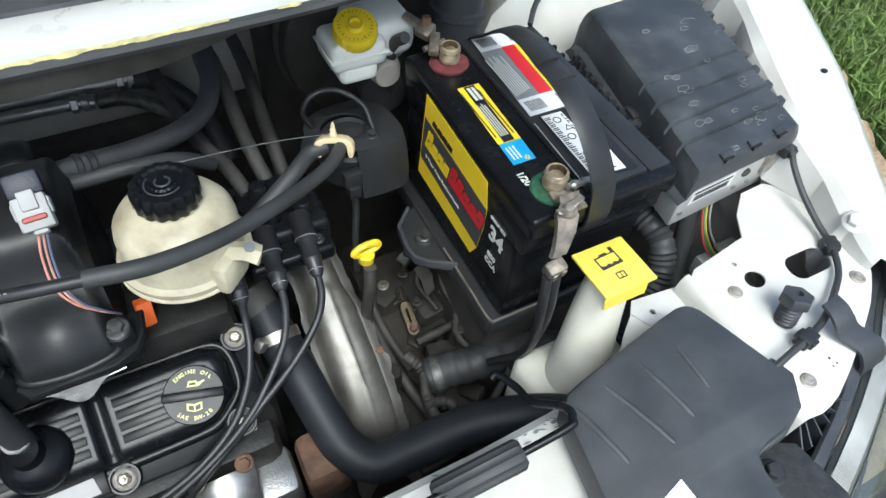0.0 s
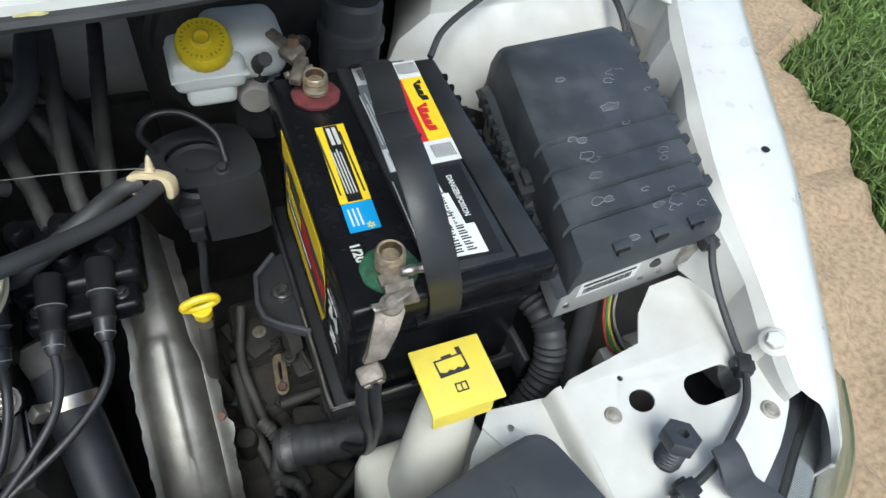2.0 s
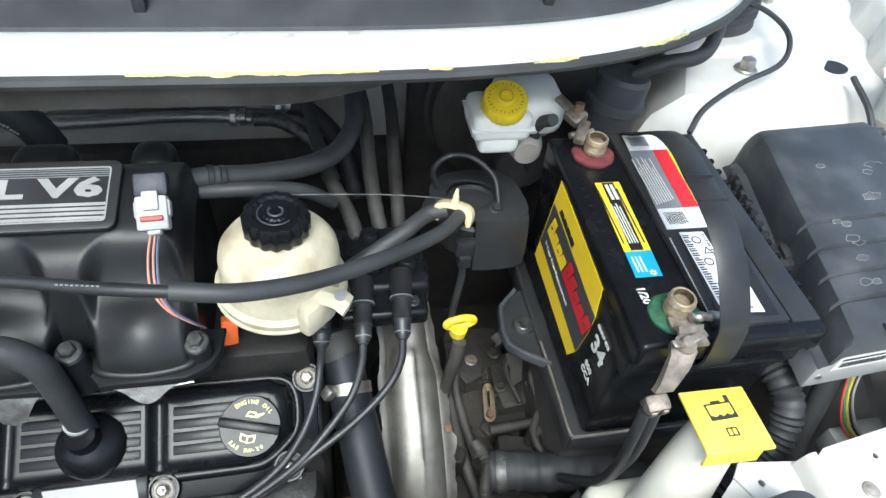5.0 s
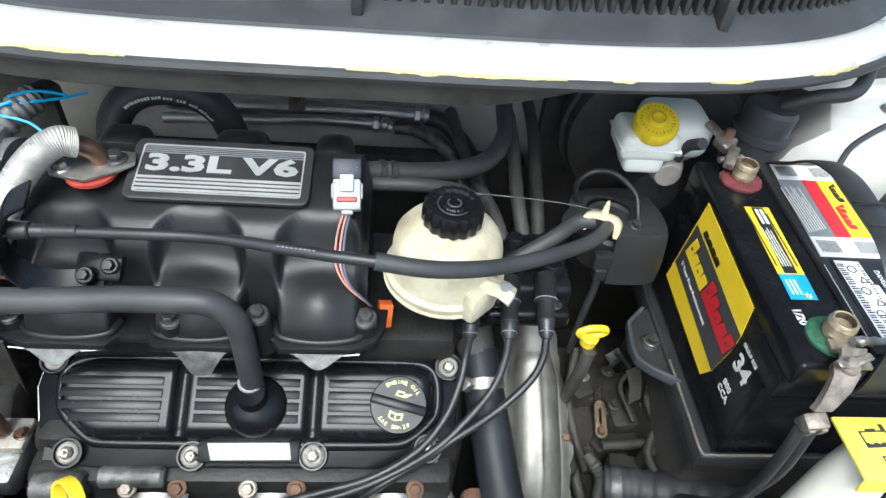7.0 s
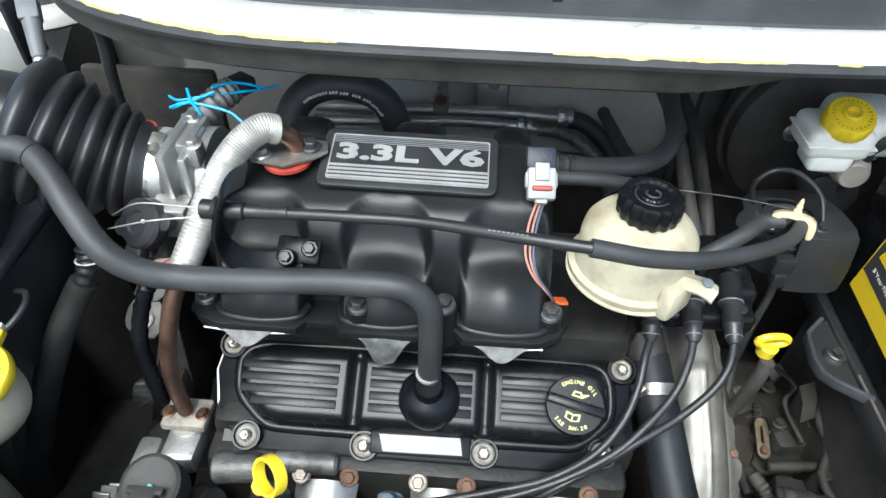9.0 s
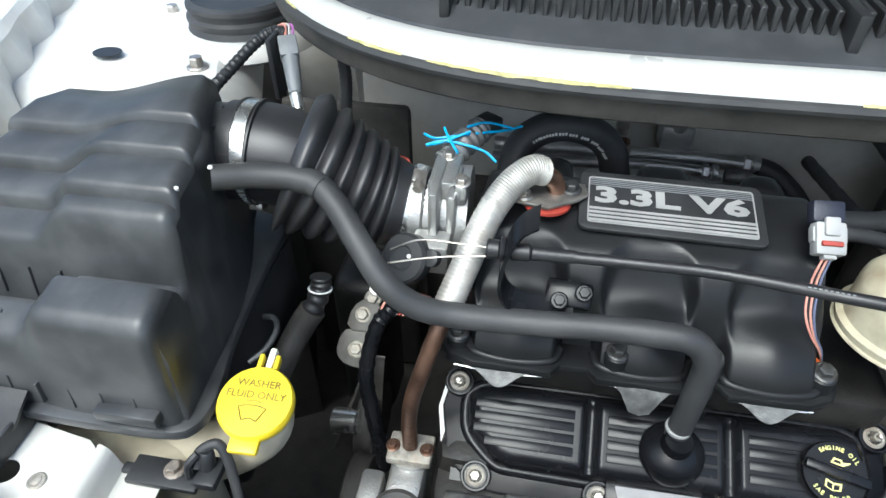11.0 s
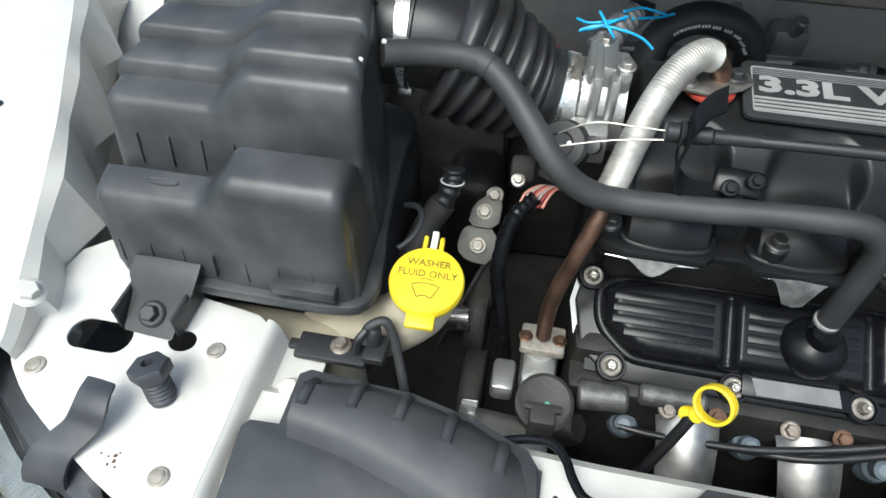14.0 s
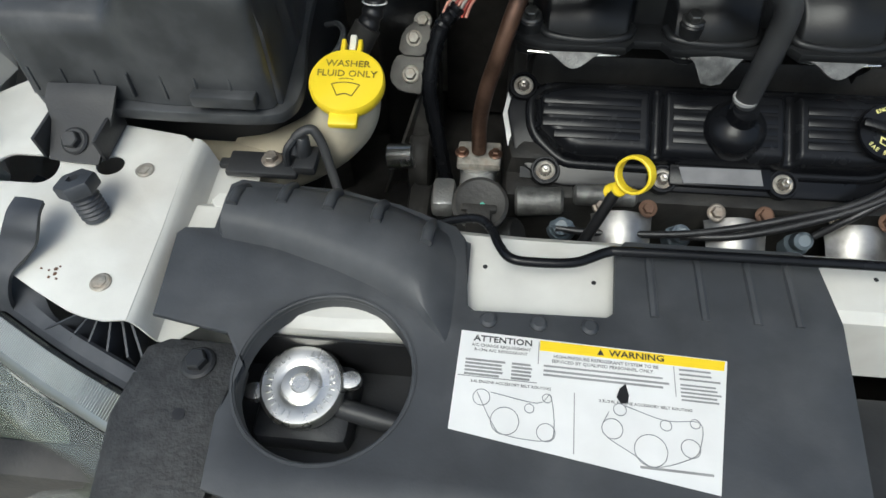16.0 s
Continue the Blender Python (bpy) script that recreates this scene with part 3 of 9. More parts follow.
def cowl():
    xs = [-0.82 + 1.64 * i / 80 for i in range(81)]
    def strip(prof, lip=False):
        bm = bmesh.new()
        sheet(bm, [[(x, cowl_y(x) + dy, cowl_z(x) + dz * ((1 - 0.72 * smooth(0.12, 0.26, x)) if lip else 1)) for dy, dz in prof] for x in xs])
        return bm
    c = part("cowl_panel", thicken(strip([(0.0, -0.004), (0.001, 0.001), (0.006, 0.003), (0.025, 0.005), (0.038, 0.006), (0.043, 0.004), (0.045, 0.0)]), 0.002), white_paint, van)
    # black here paints in the shade under the cowl
    part("cowl_lip", thicken(strip([(0.003, -0.006), (0.003, -0.022), (0.006, -0.034), (0.012, -0.038), (0.05, -0.039), (0.16, -0.040), (0.50, -0.042)], True), 0.003), deep_black, c, "underside of the cowl, its shade painted black")
    bm = bmesh.new()
    tube(bm, [(x, cowl_y(x) - 0.004, cowl_z(x) - 0.008) for x in xs[::2]], 0.0055, 8, 2)
    part("rubber_seal", bm, rubber, c, "black rubber weather seal")
    rnd = random.Random(3)
    for a, b in ((-0.42, -0.36), (-0.335, -0.16), (0.015, 0.20), (0.33, 0.372), (0.44, 0.50), (-0.56, -0.50), (0.24, 0.26)):
        bm, rows, n = bmesh.new(), [], int((b - a) / 0.003)
        for k in range(n + 1):
            x = a + (b - a) * k / n
            w = 0.0006 + 0.0026 * max(0.0, noise.noise((x * 55, 2.0, 0)) + 0.35) * min(1.0, 4 * k / n, 4 * (n - k) / n)
            y, z = cowl_y(x) - 0.0045, cowl_z(x) - 0.0028
            rows.append([(x, y - w * 1.2 + rnd.uniform(-0.0006, 0.0006), z - 0.002), (x, y - w * 0.6, z + 0.0006 + rnd.uniform(0, 0.0012)), (x, y + w * 0.3, z + 0.0014 + rnd.uniform(0, 0.001)), (x, y + w * 0.8, z + 0.0005)])
        sheet(bm, rows)
        thicken(bm, 0.001)
        part("foam_scrap", bm, foam, c, "torn yellow foam remains")
    g = part("cowl_screen", thicken(strip([(0.043, -0.001), (0.047, 0.008), (0.075, 0.018), (0.135, 0.036), (0.138, 0.030), (0.225, 0.050), (0.42, 0.10)]), 0.003), grey_plastic, van, "black plastic cowl screen under the windscreen")
    bm = bmesh.new()
    for i in range(116):
        x = -0.70 + i * 0.0122
        y, z = cowl_y(x), cowl_z(x)
        box(bm, (x - 0.0028, y + 0.080, z + 0.018), (x + 0.0028, y + 0.130, z + 0.041), 0.0012, 1)
    part("grille_ribs", bm, black_plastic, g)
    for x in (-0.33, 0.02, 0.36):
        bm = bmesh.new()
        box(bm, (x - 0.005, cowl_y(x) + 0.06, cowl_z(x) + 0.012), (x + 0.005, cowl_y(x) + 0.125, cowl_z(x) + 0.044), 0.002)
        part("clip", bm, black_plastic, g)
    bm = bmesh.new()
    sheet(bm, [[(x * k, 0.70 + dy + 0.2 * x * x, z) for x in (-0.8, -0.5, -0.2, 0.2, 0.5, 0.8)] for dy, z, k in ((0.0, 1.23, 1.0), (0.5, 1.55, 0.95), (0.95, 1.85, 0.9))])
    thicken(bm, 0.005)
    part("windscreen", bm, glass_dark, van)
cowl()

def firewall():
    bm = bmesh.new()
    sheet(bm, [[(x, 0.75 + 0.02 * math.sin(9 * x) * (z < 0.85) + 0.17 * smooth(0.53, 0.60, abs(x)), z) for x in (-0.8, -0.60, -0.565, -0.53, -0.35, -0.2, -0.05, 0.1, 0.2, 0.4, 0.53, 0.565, 0.60, 0.8)] for z in (0.3, 0.6, 0.75, 0.85, 0.95, 1.04)])
    thicken(bm, 0.003)
    f = part("firewall", bm, white_inner, van)
    # first pad is sound insulation; the other two are added to darken pale metal
    for lo, hi in (((0.28, 0.64, 0.35), (0.78, 0.665, 1.04)), ((-0.62, 0.60, 0.35), (-0.42, 0.62, 0.93)), ((-0.42, 0.68, 0.35), (0.28, 0.71, 0.76))):
        bm = bmesh.new()
        box(bm, lo, hi, 0.01)
        part("dark_pad", bm, deep_black, f, "black insulation and darkening pad")
    bm = bmesh.new()
    box(bm, (-0.82, -0.20, 0.30), (0.82, 0.82, 0.34))
    part("bay_floor", bm, deep_black, van, "dark oily undertray")
    bm = bmesh.new()
    box(bm, (-0.75, -0.24, 0.34), (0.75, -0.21, 0.84), 0.01)
    part("bumper_beam", bm, deep_black, van)
firewall()

def headlamp(s):
    h = thing("headlamp", "clear ribbed headlamp with dark housing", "headlamp", "headlamps")
    line = [(-0.84, 0.0), (-0.818, -0.032), (-0.80, -0.050), (-0.758, -0.077), (-0.716, -0.106), (-0.668, -0.131), (-0.625, -0.152), (-0.586, -0.169), (-0.535, -0.19)]
    C = curve_points([(x, y, 0) for x, y in line], 6)
    bm, rows = bmesh.new(), []
    for i, c in enumerate(C):
        d = (C[min(i + 1, len(C) - 1)] - C[max(0, i - 1)]).normalized()
        nx, ny = -abs(d.y), -abs(d.x)
        rows.append([(-s * (c.x + nx * k), c.y + ny * k, z) for k, z in ((0.0, 0.862), (0.004, 0.867), (0.022, 0.861), (0.028, 0.854))])
    sheet(bm, rows)
    thicken(bm, 0.003)
    part("lens_rim", bm, lens_clear, h, "clear ribbed plastic rim")
    bm = bmesh.new()
    for i in range(len(rows) * 4 - 4):
        a, b = rows[i // 4], rows[i // 4 + 1]
        f = (i % 4) / 4
        p, q = (Vector(a[1]).lerp(Vector(b[1]), f), Vector(a[2]).lerp(Vector(b[2]), f))
        tube(bm, [p + Vector((0, 0, 0.002)), q + Vector((0, 0, 0.002))], 0.0009, 5, 1)
    part("rim_ribs", bm, lens_clear, h)
    bm, rows2 = bmesh.new(), []
    for i, c in enumerate(C):
        d = (C[min(i + 1, len(C) - 1)] - C[max(0, i - 1)]).normalized()
        nx, ny = -abs(d.y), -abs(d.x)
        rows2.append([(-s * (c.x + nx * k), c.y + ny * k, z) for k, z in ((0.029, 0.854), (0.042, 0.850), (0.060, 0.836), (0.080, 0.808), (0.096, 0.770), (0.108, 0.715), (0.112, 0.62))])
    sheet(bm, rows2)
    thicken(bm, 0.003)
    part("lens", bm, lens_glass, h, "clear domed lens")
    bm, bowls = bmesh.new(), []
    for i, c in enumerate(C):                # two bowls side by side, ending in a dark lower lip
        d = (C[min(i + 1, len(C) - 1)] - C[max(0, i - 1)]).normalized()
        nx, ny = -abs(d.y), -abs(d.x)
        q = 0.5 + 0.5 * math.cos(4 * math.pi * i / (len(C) - 1))
        bowls.append([(-s * (c.x + nx * k), c.y + ny * k, z) for k, z in ((0.030, 0.850), (0.040 - 0.004 * (1 - q), 0.838), (0.046 - 0.014 * (1 - q), 0.815), (0.045 - 0.024 * (1 - q), 0.780), (0.046 - 0.030 * (1 - q), 0.735), (0.060 - 0.020 * (1 - q), 0.685), (0.085, 0.640), (0.104, 0.618))])
    sheet(bm, bowls)
    part("reflector", bm, mirror_chrome, h, "chromed reflector bowls", 60)
    bm = bmesh.new()
    rows3 = [[(-s * (c.x + k * 0.5), c.y + k, z) for k, z in ((0.0, 0.856), (0.018, 0.850), (0.03, 0.835), (0.06, 0.81), (0.10, 0.80))] for c in C]
    sheet(bm, rows3)
    thicken(bm, 0.003)
    part("housing", bm, black_plastic, h, "black plastic housing")
    bm = bmesh.new()                     # black seal between lamp and plate
    rows4 = [[(-s * (c.x + k), c.y + k, z) for k, z in ((0.001, 0.864), (0.004, 0.871), (0.009, 0.873), (0.011 + 0.003 * w, 0.875 + 0.004 * w), (0.013 + 0.017 * w, 0.872 + 0.012 * w))] for c in C for w in (1 - smooth(-0.70, -0.64, c.x),)]
    sheet(bm, rows4)
    thicken(bm, 0.002)
    part("seal", bm, slate_rubber, h, "black rubber seal strip")
    for i, (qx, qy) in enumerate(((-0.636, -0.139), (-0.614, -0.147), (-0.596, -0.154), (-0.580, -0.157), (-0.564, -0.157), (-0.552, -0.155))):
        p, q = Vector((-s * (-0.606 + 0.0075 * i), -0.128, 0.882)), Vector((-s * qx, qy, 0.872))
        bm = bmesh.new()
        sheet(bm, [[p, q], [p - Vector((0, 0, 0.03)), q - Vector((0, 0, 0.02))]])
        thicken(bm, 0.0016)
        part("housing_fin", bm, slate_rubber, h)
headlamp(1), headlamp(-1)

def body_front():
    """Painted bumper edge in front of the lamps."""
    bm = bmesh.new()
    sheet(bm, [[(x, y - 0.04 + 0.30 * (abs(x) / 0.85) ** 3, z) for x in [-0.86 + 0.0573 * i for i in range(31)]] for y, z in ((-0.24, 0.66), (-0.29, 0.62), (-0.31, 0.56), (-0.31, 0.35))])
    thicken(bm, 0.004)
    part("bumper", bm, white_paint, van)
body_front()

def bonnet():
    """Raised bonnet over the bay, pressed ribs on its underside."""
    # out of view; its tilt is set to keep sky light off the engine
    bm, rows = bmesh.new(), []
    for j in range(13):
        f = j / 12
        y, z = 0.62 - 0.50 * f - 0.04 * math.sin(math.pi * f), 1.22 + 0.78 * f
        rows.append([(x * (0.80 - 0.08 * f), y - 0.03 * (1 - (i / 10 - 1) ** 2), z) for i, x in enumerate([-1 + 0.1 * k for k in range(21)])])
    sheet(bm, rows)
    thicken(bm, 0.025)
    b = part("bonnet", bm, white_inner, van, "raised white bonnet")
    # added dark liner, never in view, dims reflections in the engine
    bm = bmesh.new()
    sheet(bm, [[(p[0] * 0.93, p[1] - 0.034, p[2]) for p in row] for row in rows[1:-1]])
    thicken(bm, 0.006)
    part("liner", bm, unseen_liner_felt, b, "added black felt liner, unseen, darkens the engine's reflections")
bonnet()

def front_wheel(s):
    bm = bmesh.new()
    revolve(bm, [(0.20, -0.10), (0.30, -0.105), (0.33, -0.08), (0.335, 0.0), (0.33, 0.08), (0.30, 0.105), (0.20, 0.10)], axis_frame((s * 0.80, 0.55, 0.335), (1, 0, 0)), 40)
    part("tyre", bm, rubber, van)
front_wheel(1), front_wheel(-1)

# ---- front edge of the bay ----
def radiator_cover():
    t = thing("radiator_cover", "black ribbed plastic radiator top cover with a warning label", "cover")
    Z = 0.889
    o = [(-0.543, -0.130), (-0.550, -0.060), (-0.546, -0.055), (-0.522, -0.054), (-0.522, -0.008), (-0.515, -0.003), (-0.47, -0.006), (-0.43, -0.008), (-0.38, -0.02), (-0.335, -0.038), (-0.328, -0.048), (-0.322, -0.106), (-0.316, -0.111),
         (-0.222, -0.109), (-0.216, -0.104), (-0.212, -0.05), (-0.205, -0.042), (-0.08, -0.042), (-0.070, -0.05), (-0.064, -0.10), (-0.078, -0.235), (-0.20, -0.262), (-0.40, -0.262), (-0.47, -0.245), (-0.475, -0.20), (-0.468, -0.165), (-0.485, -0.14)]
    base = part("cover_plate", flat([o, circle(0.061, 40, -0.412, -0.166)], 0.006, pose(0, 0, Z), 0.002), grey_plastic, t)
    # raised duct behind the filler opening
    bm, rows = bmesh.new(), []
    for i in range(25):
        x = -0.522 + 0.200 * i / 24
        e = min(1.0, i / 0.8, (24 - i) / 4.0)
        yr = lerp_rows([(-0.53, -0.014), (-0.47, -0.006), (-0.43, -0.010), (-0.38, -0.022), (-0.32, -0.05)], x)[0]
        yf = lerp_rows([(-0.53, -0.057), (-0.47, -0.066), (-0.425, -0.080), (-0.39, -0.094), (-0.355, -0.113), (-0.335, -0.136), (-0.32, -0.16)], x)[0]
        h = 0.024 * e
        rows.append([(x, yr, Z + 0.002), (x, yr - 0.004, Z + h * 0.45), (x, yr * 0.75 + yf * 0.25, Z + h * 0.9), (x, yr * 0.5 + yf * 0.5, Z + h), (x, yr * 0.2 + yf * 0.8, Z + h * 0.95), (x, yf + 0.003, Z + h * 0.7), (x, yf - 0.004, Z + 0.003)])
    sheet(bm, rows)
    part("duct", bm, grey_plastic, t)
    for x in (-0.505, -0.467, -0.43, -0.392, -0.352):
        yr = lerp_rows([(-0.53, -0.014), (-0.47, -0.006), (-0.43, -0.010), (-0.38, -0.022), (-0.32, -0.05)], x)[0]
        bm = bmesh.new()
        tube(bm, [(x, yr - 0.006, Z + 0.013), (x - 0.001, yr - 0.018, Z + 0.0225), (x - 0.002, yr - 0.032, Z + 0.024)], 0.0045, 10, 5)
        part("rib", bm, grey_plastic, t)
    for x in (-0.19, -0.155, -0.12, -0.092):
        bm = bmesh.new()
        tube(bm, [(x, -0.052, Z + 0.005), (x, -0.075, Z + 0.006), (x, -0.105, Z + 0.005)], 0.0035, 8, 4)
        part("rib", bm, grey_plastic, t)
    for x in (-0.305, -0.27, -0.235):
        bm = bmesh.new()
        revolve(bm, [(0.006, 0), (0.006, 0.003), (0.004, 0.005), (0.001, 0.005)], Matrix.Translation((x, -0.117, Z + 0.005)), 14)
        part("bump", bm, grey_plastic, t)
    bm = bmesh.new()
    revolve(bm, [(0.0630, 0.004), (0.0625, 0.0066), (0.0608, 0.0066), (0.0600, 0.004), (0.0598, -0.014), (0.0618, -0.014)], Matrix.Translation((-0.412, -0.166, Z)), 44)
    bmesh.ops.delete(bm, geom=[f for f in bm.faces if len(f.verts) > 8], context="FACES")
    part("opening_rim", bm, grey_plastic, t)
    # label
    m = basis((-0.240, -0.172, Z + 0.0068), (1, -0.03, 0), (0, 1, 0))
    lab = part("label", flat([[(-0.084, 0.043), (0.093, 0.040), (0.079, -0.048), (-0.085, -0.027)]], 0.0004, m), paper_white, t, "white warning label with belt routing diagrams")
    def stripe(x0, y0, x1, y1, mat=ink, z=0.0006):
        return part("print", flat([[(x0, y0), (x1, y0), (x1, y1), (x0, y1)]], 0.0002, m @ Matrix.Translation((0, 0, z))), mat, lab)
    part("yellow_band", flat([[(-0.030, 0.041), (0.0915, 0.0395), (0.090, 0.0325), (-0.030, 0.0335)]], 0.0003, m @ Matrix.Translation((0, 0, 0.0004))), label_yellow, lab, "yellow warning band")
    part("print", words("WARNING", 0.0062, m @ Matrix.Translation((0.034, 0.0365, 0.0008)), 0.0002, 1.2, 0.0001), ink, lab)
    part("print", flat([[(0.008, 0.0345), (0.0125, 0.0345), (0.01025, 0.0388)]], 0.0002, m @ Matrix.Translation((0, 0, 0.0008))), ink, lab)
    part("print", words("ATTENTION", 0.0062, m @ Matrix.Translation((-0.055, 0.0378, 0.0006)), 0.0002, 1.15, 0.0001), ink, lab)
    for line, x, y, size in (("A/C CHARGE REQUIREMENT", -0.056, 0.0328, 0.0030), ("R-134a A/C REFRIGERANT", -0.056, 0.0294, 0.0030), ("HIGH-PRESSURE REFRIGERANT SYSTEM TO BE", 0.0135, 0.0300, 0.0032), ("SERVICED BY QUALIFIED PERSONNEL ONLY.", 0.0115, 0.0265, 0.0032), ("2.4L ENGINE ACCESSORY BELT ROUTING", -0.048, 0.0065, 0.0027), ("3.3L/3.8L ENGINE ACCESSORY BELT ROUTING", 0.038, 0.0025, 0.0027)):
        part("print", words(line, size, m @ Matrix.Translation((x, y, 0.0006)), 0.0001, 1.05, 0.00004), faded_ink, lab)
    bars, rnd = [], random.Random(2)
    def bar(x0, y0, x1, y1): bars.append((x0, y0, x1, y1))
    for k in range(3):                       # unreadable lines of print
        bar(0.061, 0.0295 - 0.0033 * k, 0.087 - rnd.uniform(0, 0.006), 0.0308 - 0.0033 * k)
    bar(-0.027, 0.0220, 0.050, 0.0233)
    for k in range(5):
        bar(-0.079, 0.021 - 0.0026 * k, -0.052 - rnd.uniform(0, 0.004), 0.0225 - 0.0026 * k)
        bar(-0.048, 0.021 - 0.0026 * k, -0.034 - rnd.uniform(0, 0.002), 0.0225 - 0.0026 * k)
        bar(0.061, 0.019 - 0.0026 * k, 0.087 - rnd.uniform(0, 0.005), 0.0202 - 0.0026 * k)
    bar(-0.027, 0.0185, 0.054, 0.020), bar(-0.027, 0.0155, 0.05, 0.017)
    bar(0.033, -0.0375, 0.076, -0.036), bar(-0.031, 0.0235, -0.0304, 0.04), bar(0.0575, 0.011, 0.058, 0.032)
    bar(-0.083, 0.0095, -0.031, 0.0101), bar(-0.007, -0.034, -0.0064, 0.006)
    grey_print = shade("faded_print", (0.25, 0.25, 0.25), 0.6, var=0.2, bump=0)
    for x0, y0, x1, y1 in bars:
        bm = bmesh.new()
        box(bm, (x0, y0, 0.0005), (x1, y1, 0.0007), 0, 1, m)
        part("print", bm, grey_print, lab)
    bm = bmesh.new()                         # belt routing diagrams
    for cx, cy, r in ((-0.066, -0.004, 0.0055), (-0.05, -0.018, 0.009), (-0.024, -0.0225, 0.0058), (-0.035, -0.008, 0.003), (-0.024, 0.0, 0.003),
                      (0.017, -0.015, 0.0065), (0.04, -0.026, 0.010), (0.064, -0.022, 0.0058), (0.05, -0.009, 0.0035), (0.022, -0.002, 0.004), (0.068, -0.006, 0.003)):
        tube(bm, [(cx + r * math.cos(a * math.pi / 6), cy + r * math.sin(a * math.pi / 6), 0.0006) for a in range(13)], 0.00028, 5, 2)
    for path in (((-0.069, -0.001), (-0.058, -0.02), (-0.05, -0.027), (-0.024, -0.028), (-0.019, -0.02), (-0.022, 0.002), (-0.03, -0.004), (-0.06, 0.0)),
                 ((0.015, -0.004), (0.011, -0.018), (0.03, -0.03), (0.042, -0.036), (0.064, -0.028), (0.07, -0.02), (0.071, -0.005), (0.05, -0.006), (0.025, 0.001))):
        tube(bm, [(x, y, 0.0006) for x, y in path], 0.00028, 5, 4)
    bmesh.ops.transform(bm, matrix=m, verts=bm.verts[:])
    part("diagram", bm, label_grey, lab)
    part("tear", flat([[(0.022, 0.012), (0.026, 0.016), (0.028, 0.008), (0.027, 0.003), (0.023, 0.002), (0.020, 0.006)]], 0.0003, m @ Matrix.Translation((0, 0, 0.0006))), label_black, lab, "dark torn spot")
radiator_cover()

def side_cover():
    t = thing("air_duct_cover", "black ribbed plastic air duct cover beside the headlamp", "cover")
    Z = 0.888
    o = [(0.338, -0.15), (0.346, -0.105), (0.356, -0.044), (0.366, -0.034), (0.44, -0.020), (0.508, -0.006), (0.519, -0.008), (0.526, -0.018), (0.550, -0.098), (0.551, -0.110), (0.544, -0.116), (0.522, -0.132), (0.482, -0.136), (0.468, -0.145), (0.46, -0.20), (0.35, -0.20)]
    part("cover_plate", flat([round_off(o, 1)], 0.038, pose(0, 0, Z), 0.006), grey_plastic, t)
    for x0, y0, x1, y1 in ((0.480, -0.033, 0.479, -0.080), (0.437, -0.035, 0.449, -0.095), (0.396, -0.040, 0.418, -0.106), (0.360, -0.046, 0.373, -0.103)):
        bm = bmesh.new()
        tube(bm, [(x0, y0, Z + 0.0352), (x0 + 0.25 * (x1 - x0), y0 + 0.25 * (y1 - y0), Z + 0.0368), (x1 - 0.25 * (x1 - x0), y1 - 0.25 * (y1 - y0), Z + 0.0368), (x1, y1, Z + 0.0352)], 0.0034, 10, 5)
        part("rib", bm, grey_plastic, t)
    part("lower_step", flat([[(0.500, -0.06), (0.548, -0.098), (0.566, -0.085), (0.570, -0.10), (0.553, -0.125), (0.52, -0.138), (0.49, -0.14)]], 0.022, pose(0, 0, Z), 0.004), grey_plastic, t)
    part("label_corner", flat([[(0.372, -0.140), (0.402, -0.132), (0.404, -0.160), (0.374, -0.168)]], 0.0005, pose(0, 0, Z + 0.0384)), paper_white, t, "white label corner")
side_cover()

def bump_pad(s):
    t = thing("rubber_pad", "black textured pad bolted beside the headlamp", "pad", "bonnet pads")
    o = [(-0.548, -0.15), (-0.535, -0.143), (-0.49, -0.143), (-0.478, -0.16), (-0.476, -0.20), (-0.48, -0.26), (-0.545, -0.26), (-0.555, -0.20)]
    part("pad", flat([[(-s * x, y) for x, y in o]], 0.014, pose(0, 0, 0.861), 0.004), pad_rubber, t)
    hex_bolt("bolt", (-s * -0.508, -0.158, 0.875), (0, 0, 1), 0.008, t, black_plastic)
    bm = bmesh.new()
    revolve(bm, [(0.0045, 0), (0.0045, 0.0008), (0.002, 0.0009)], Matrix.Translation((-s * -0.51, -0.196, 0.8748)), 12)
    part("hole", bm, label_black, t)
bump_pad(-1 * -1), bump_pad(-1)

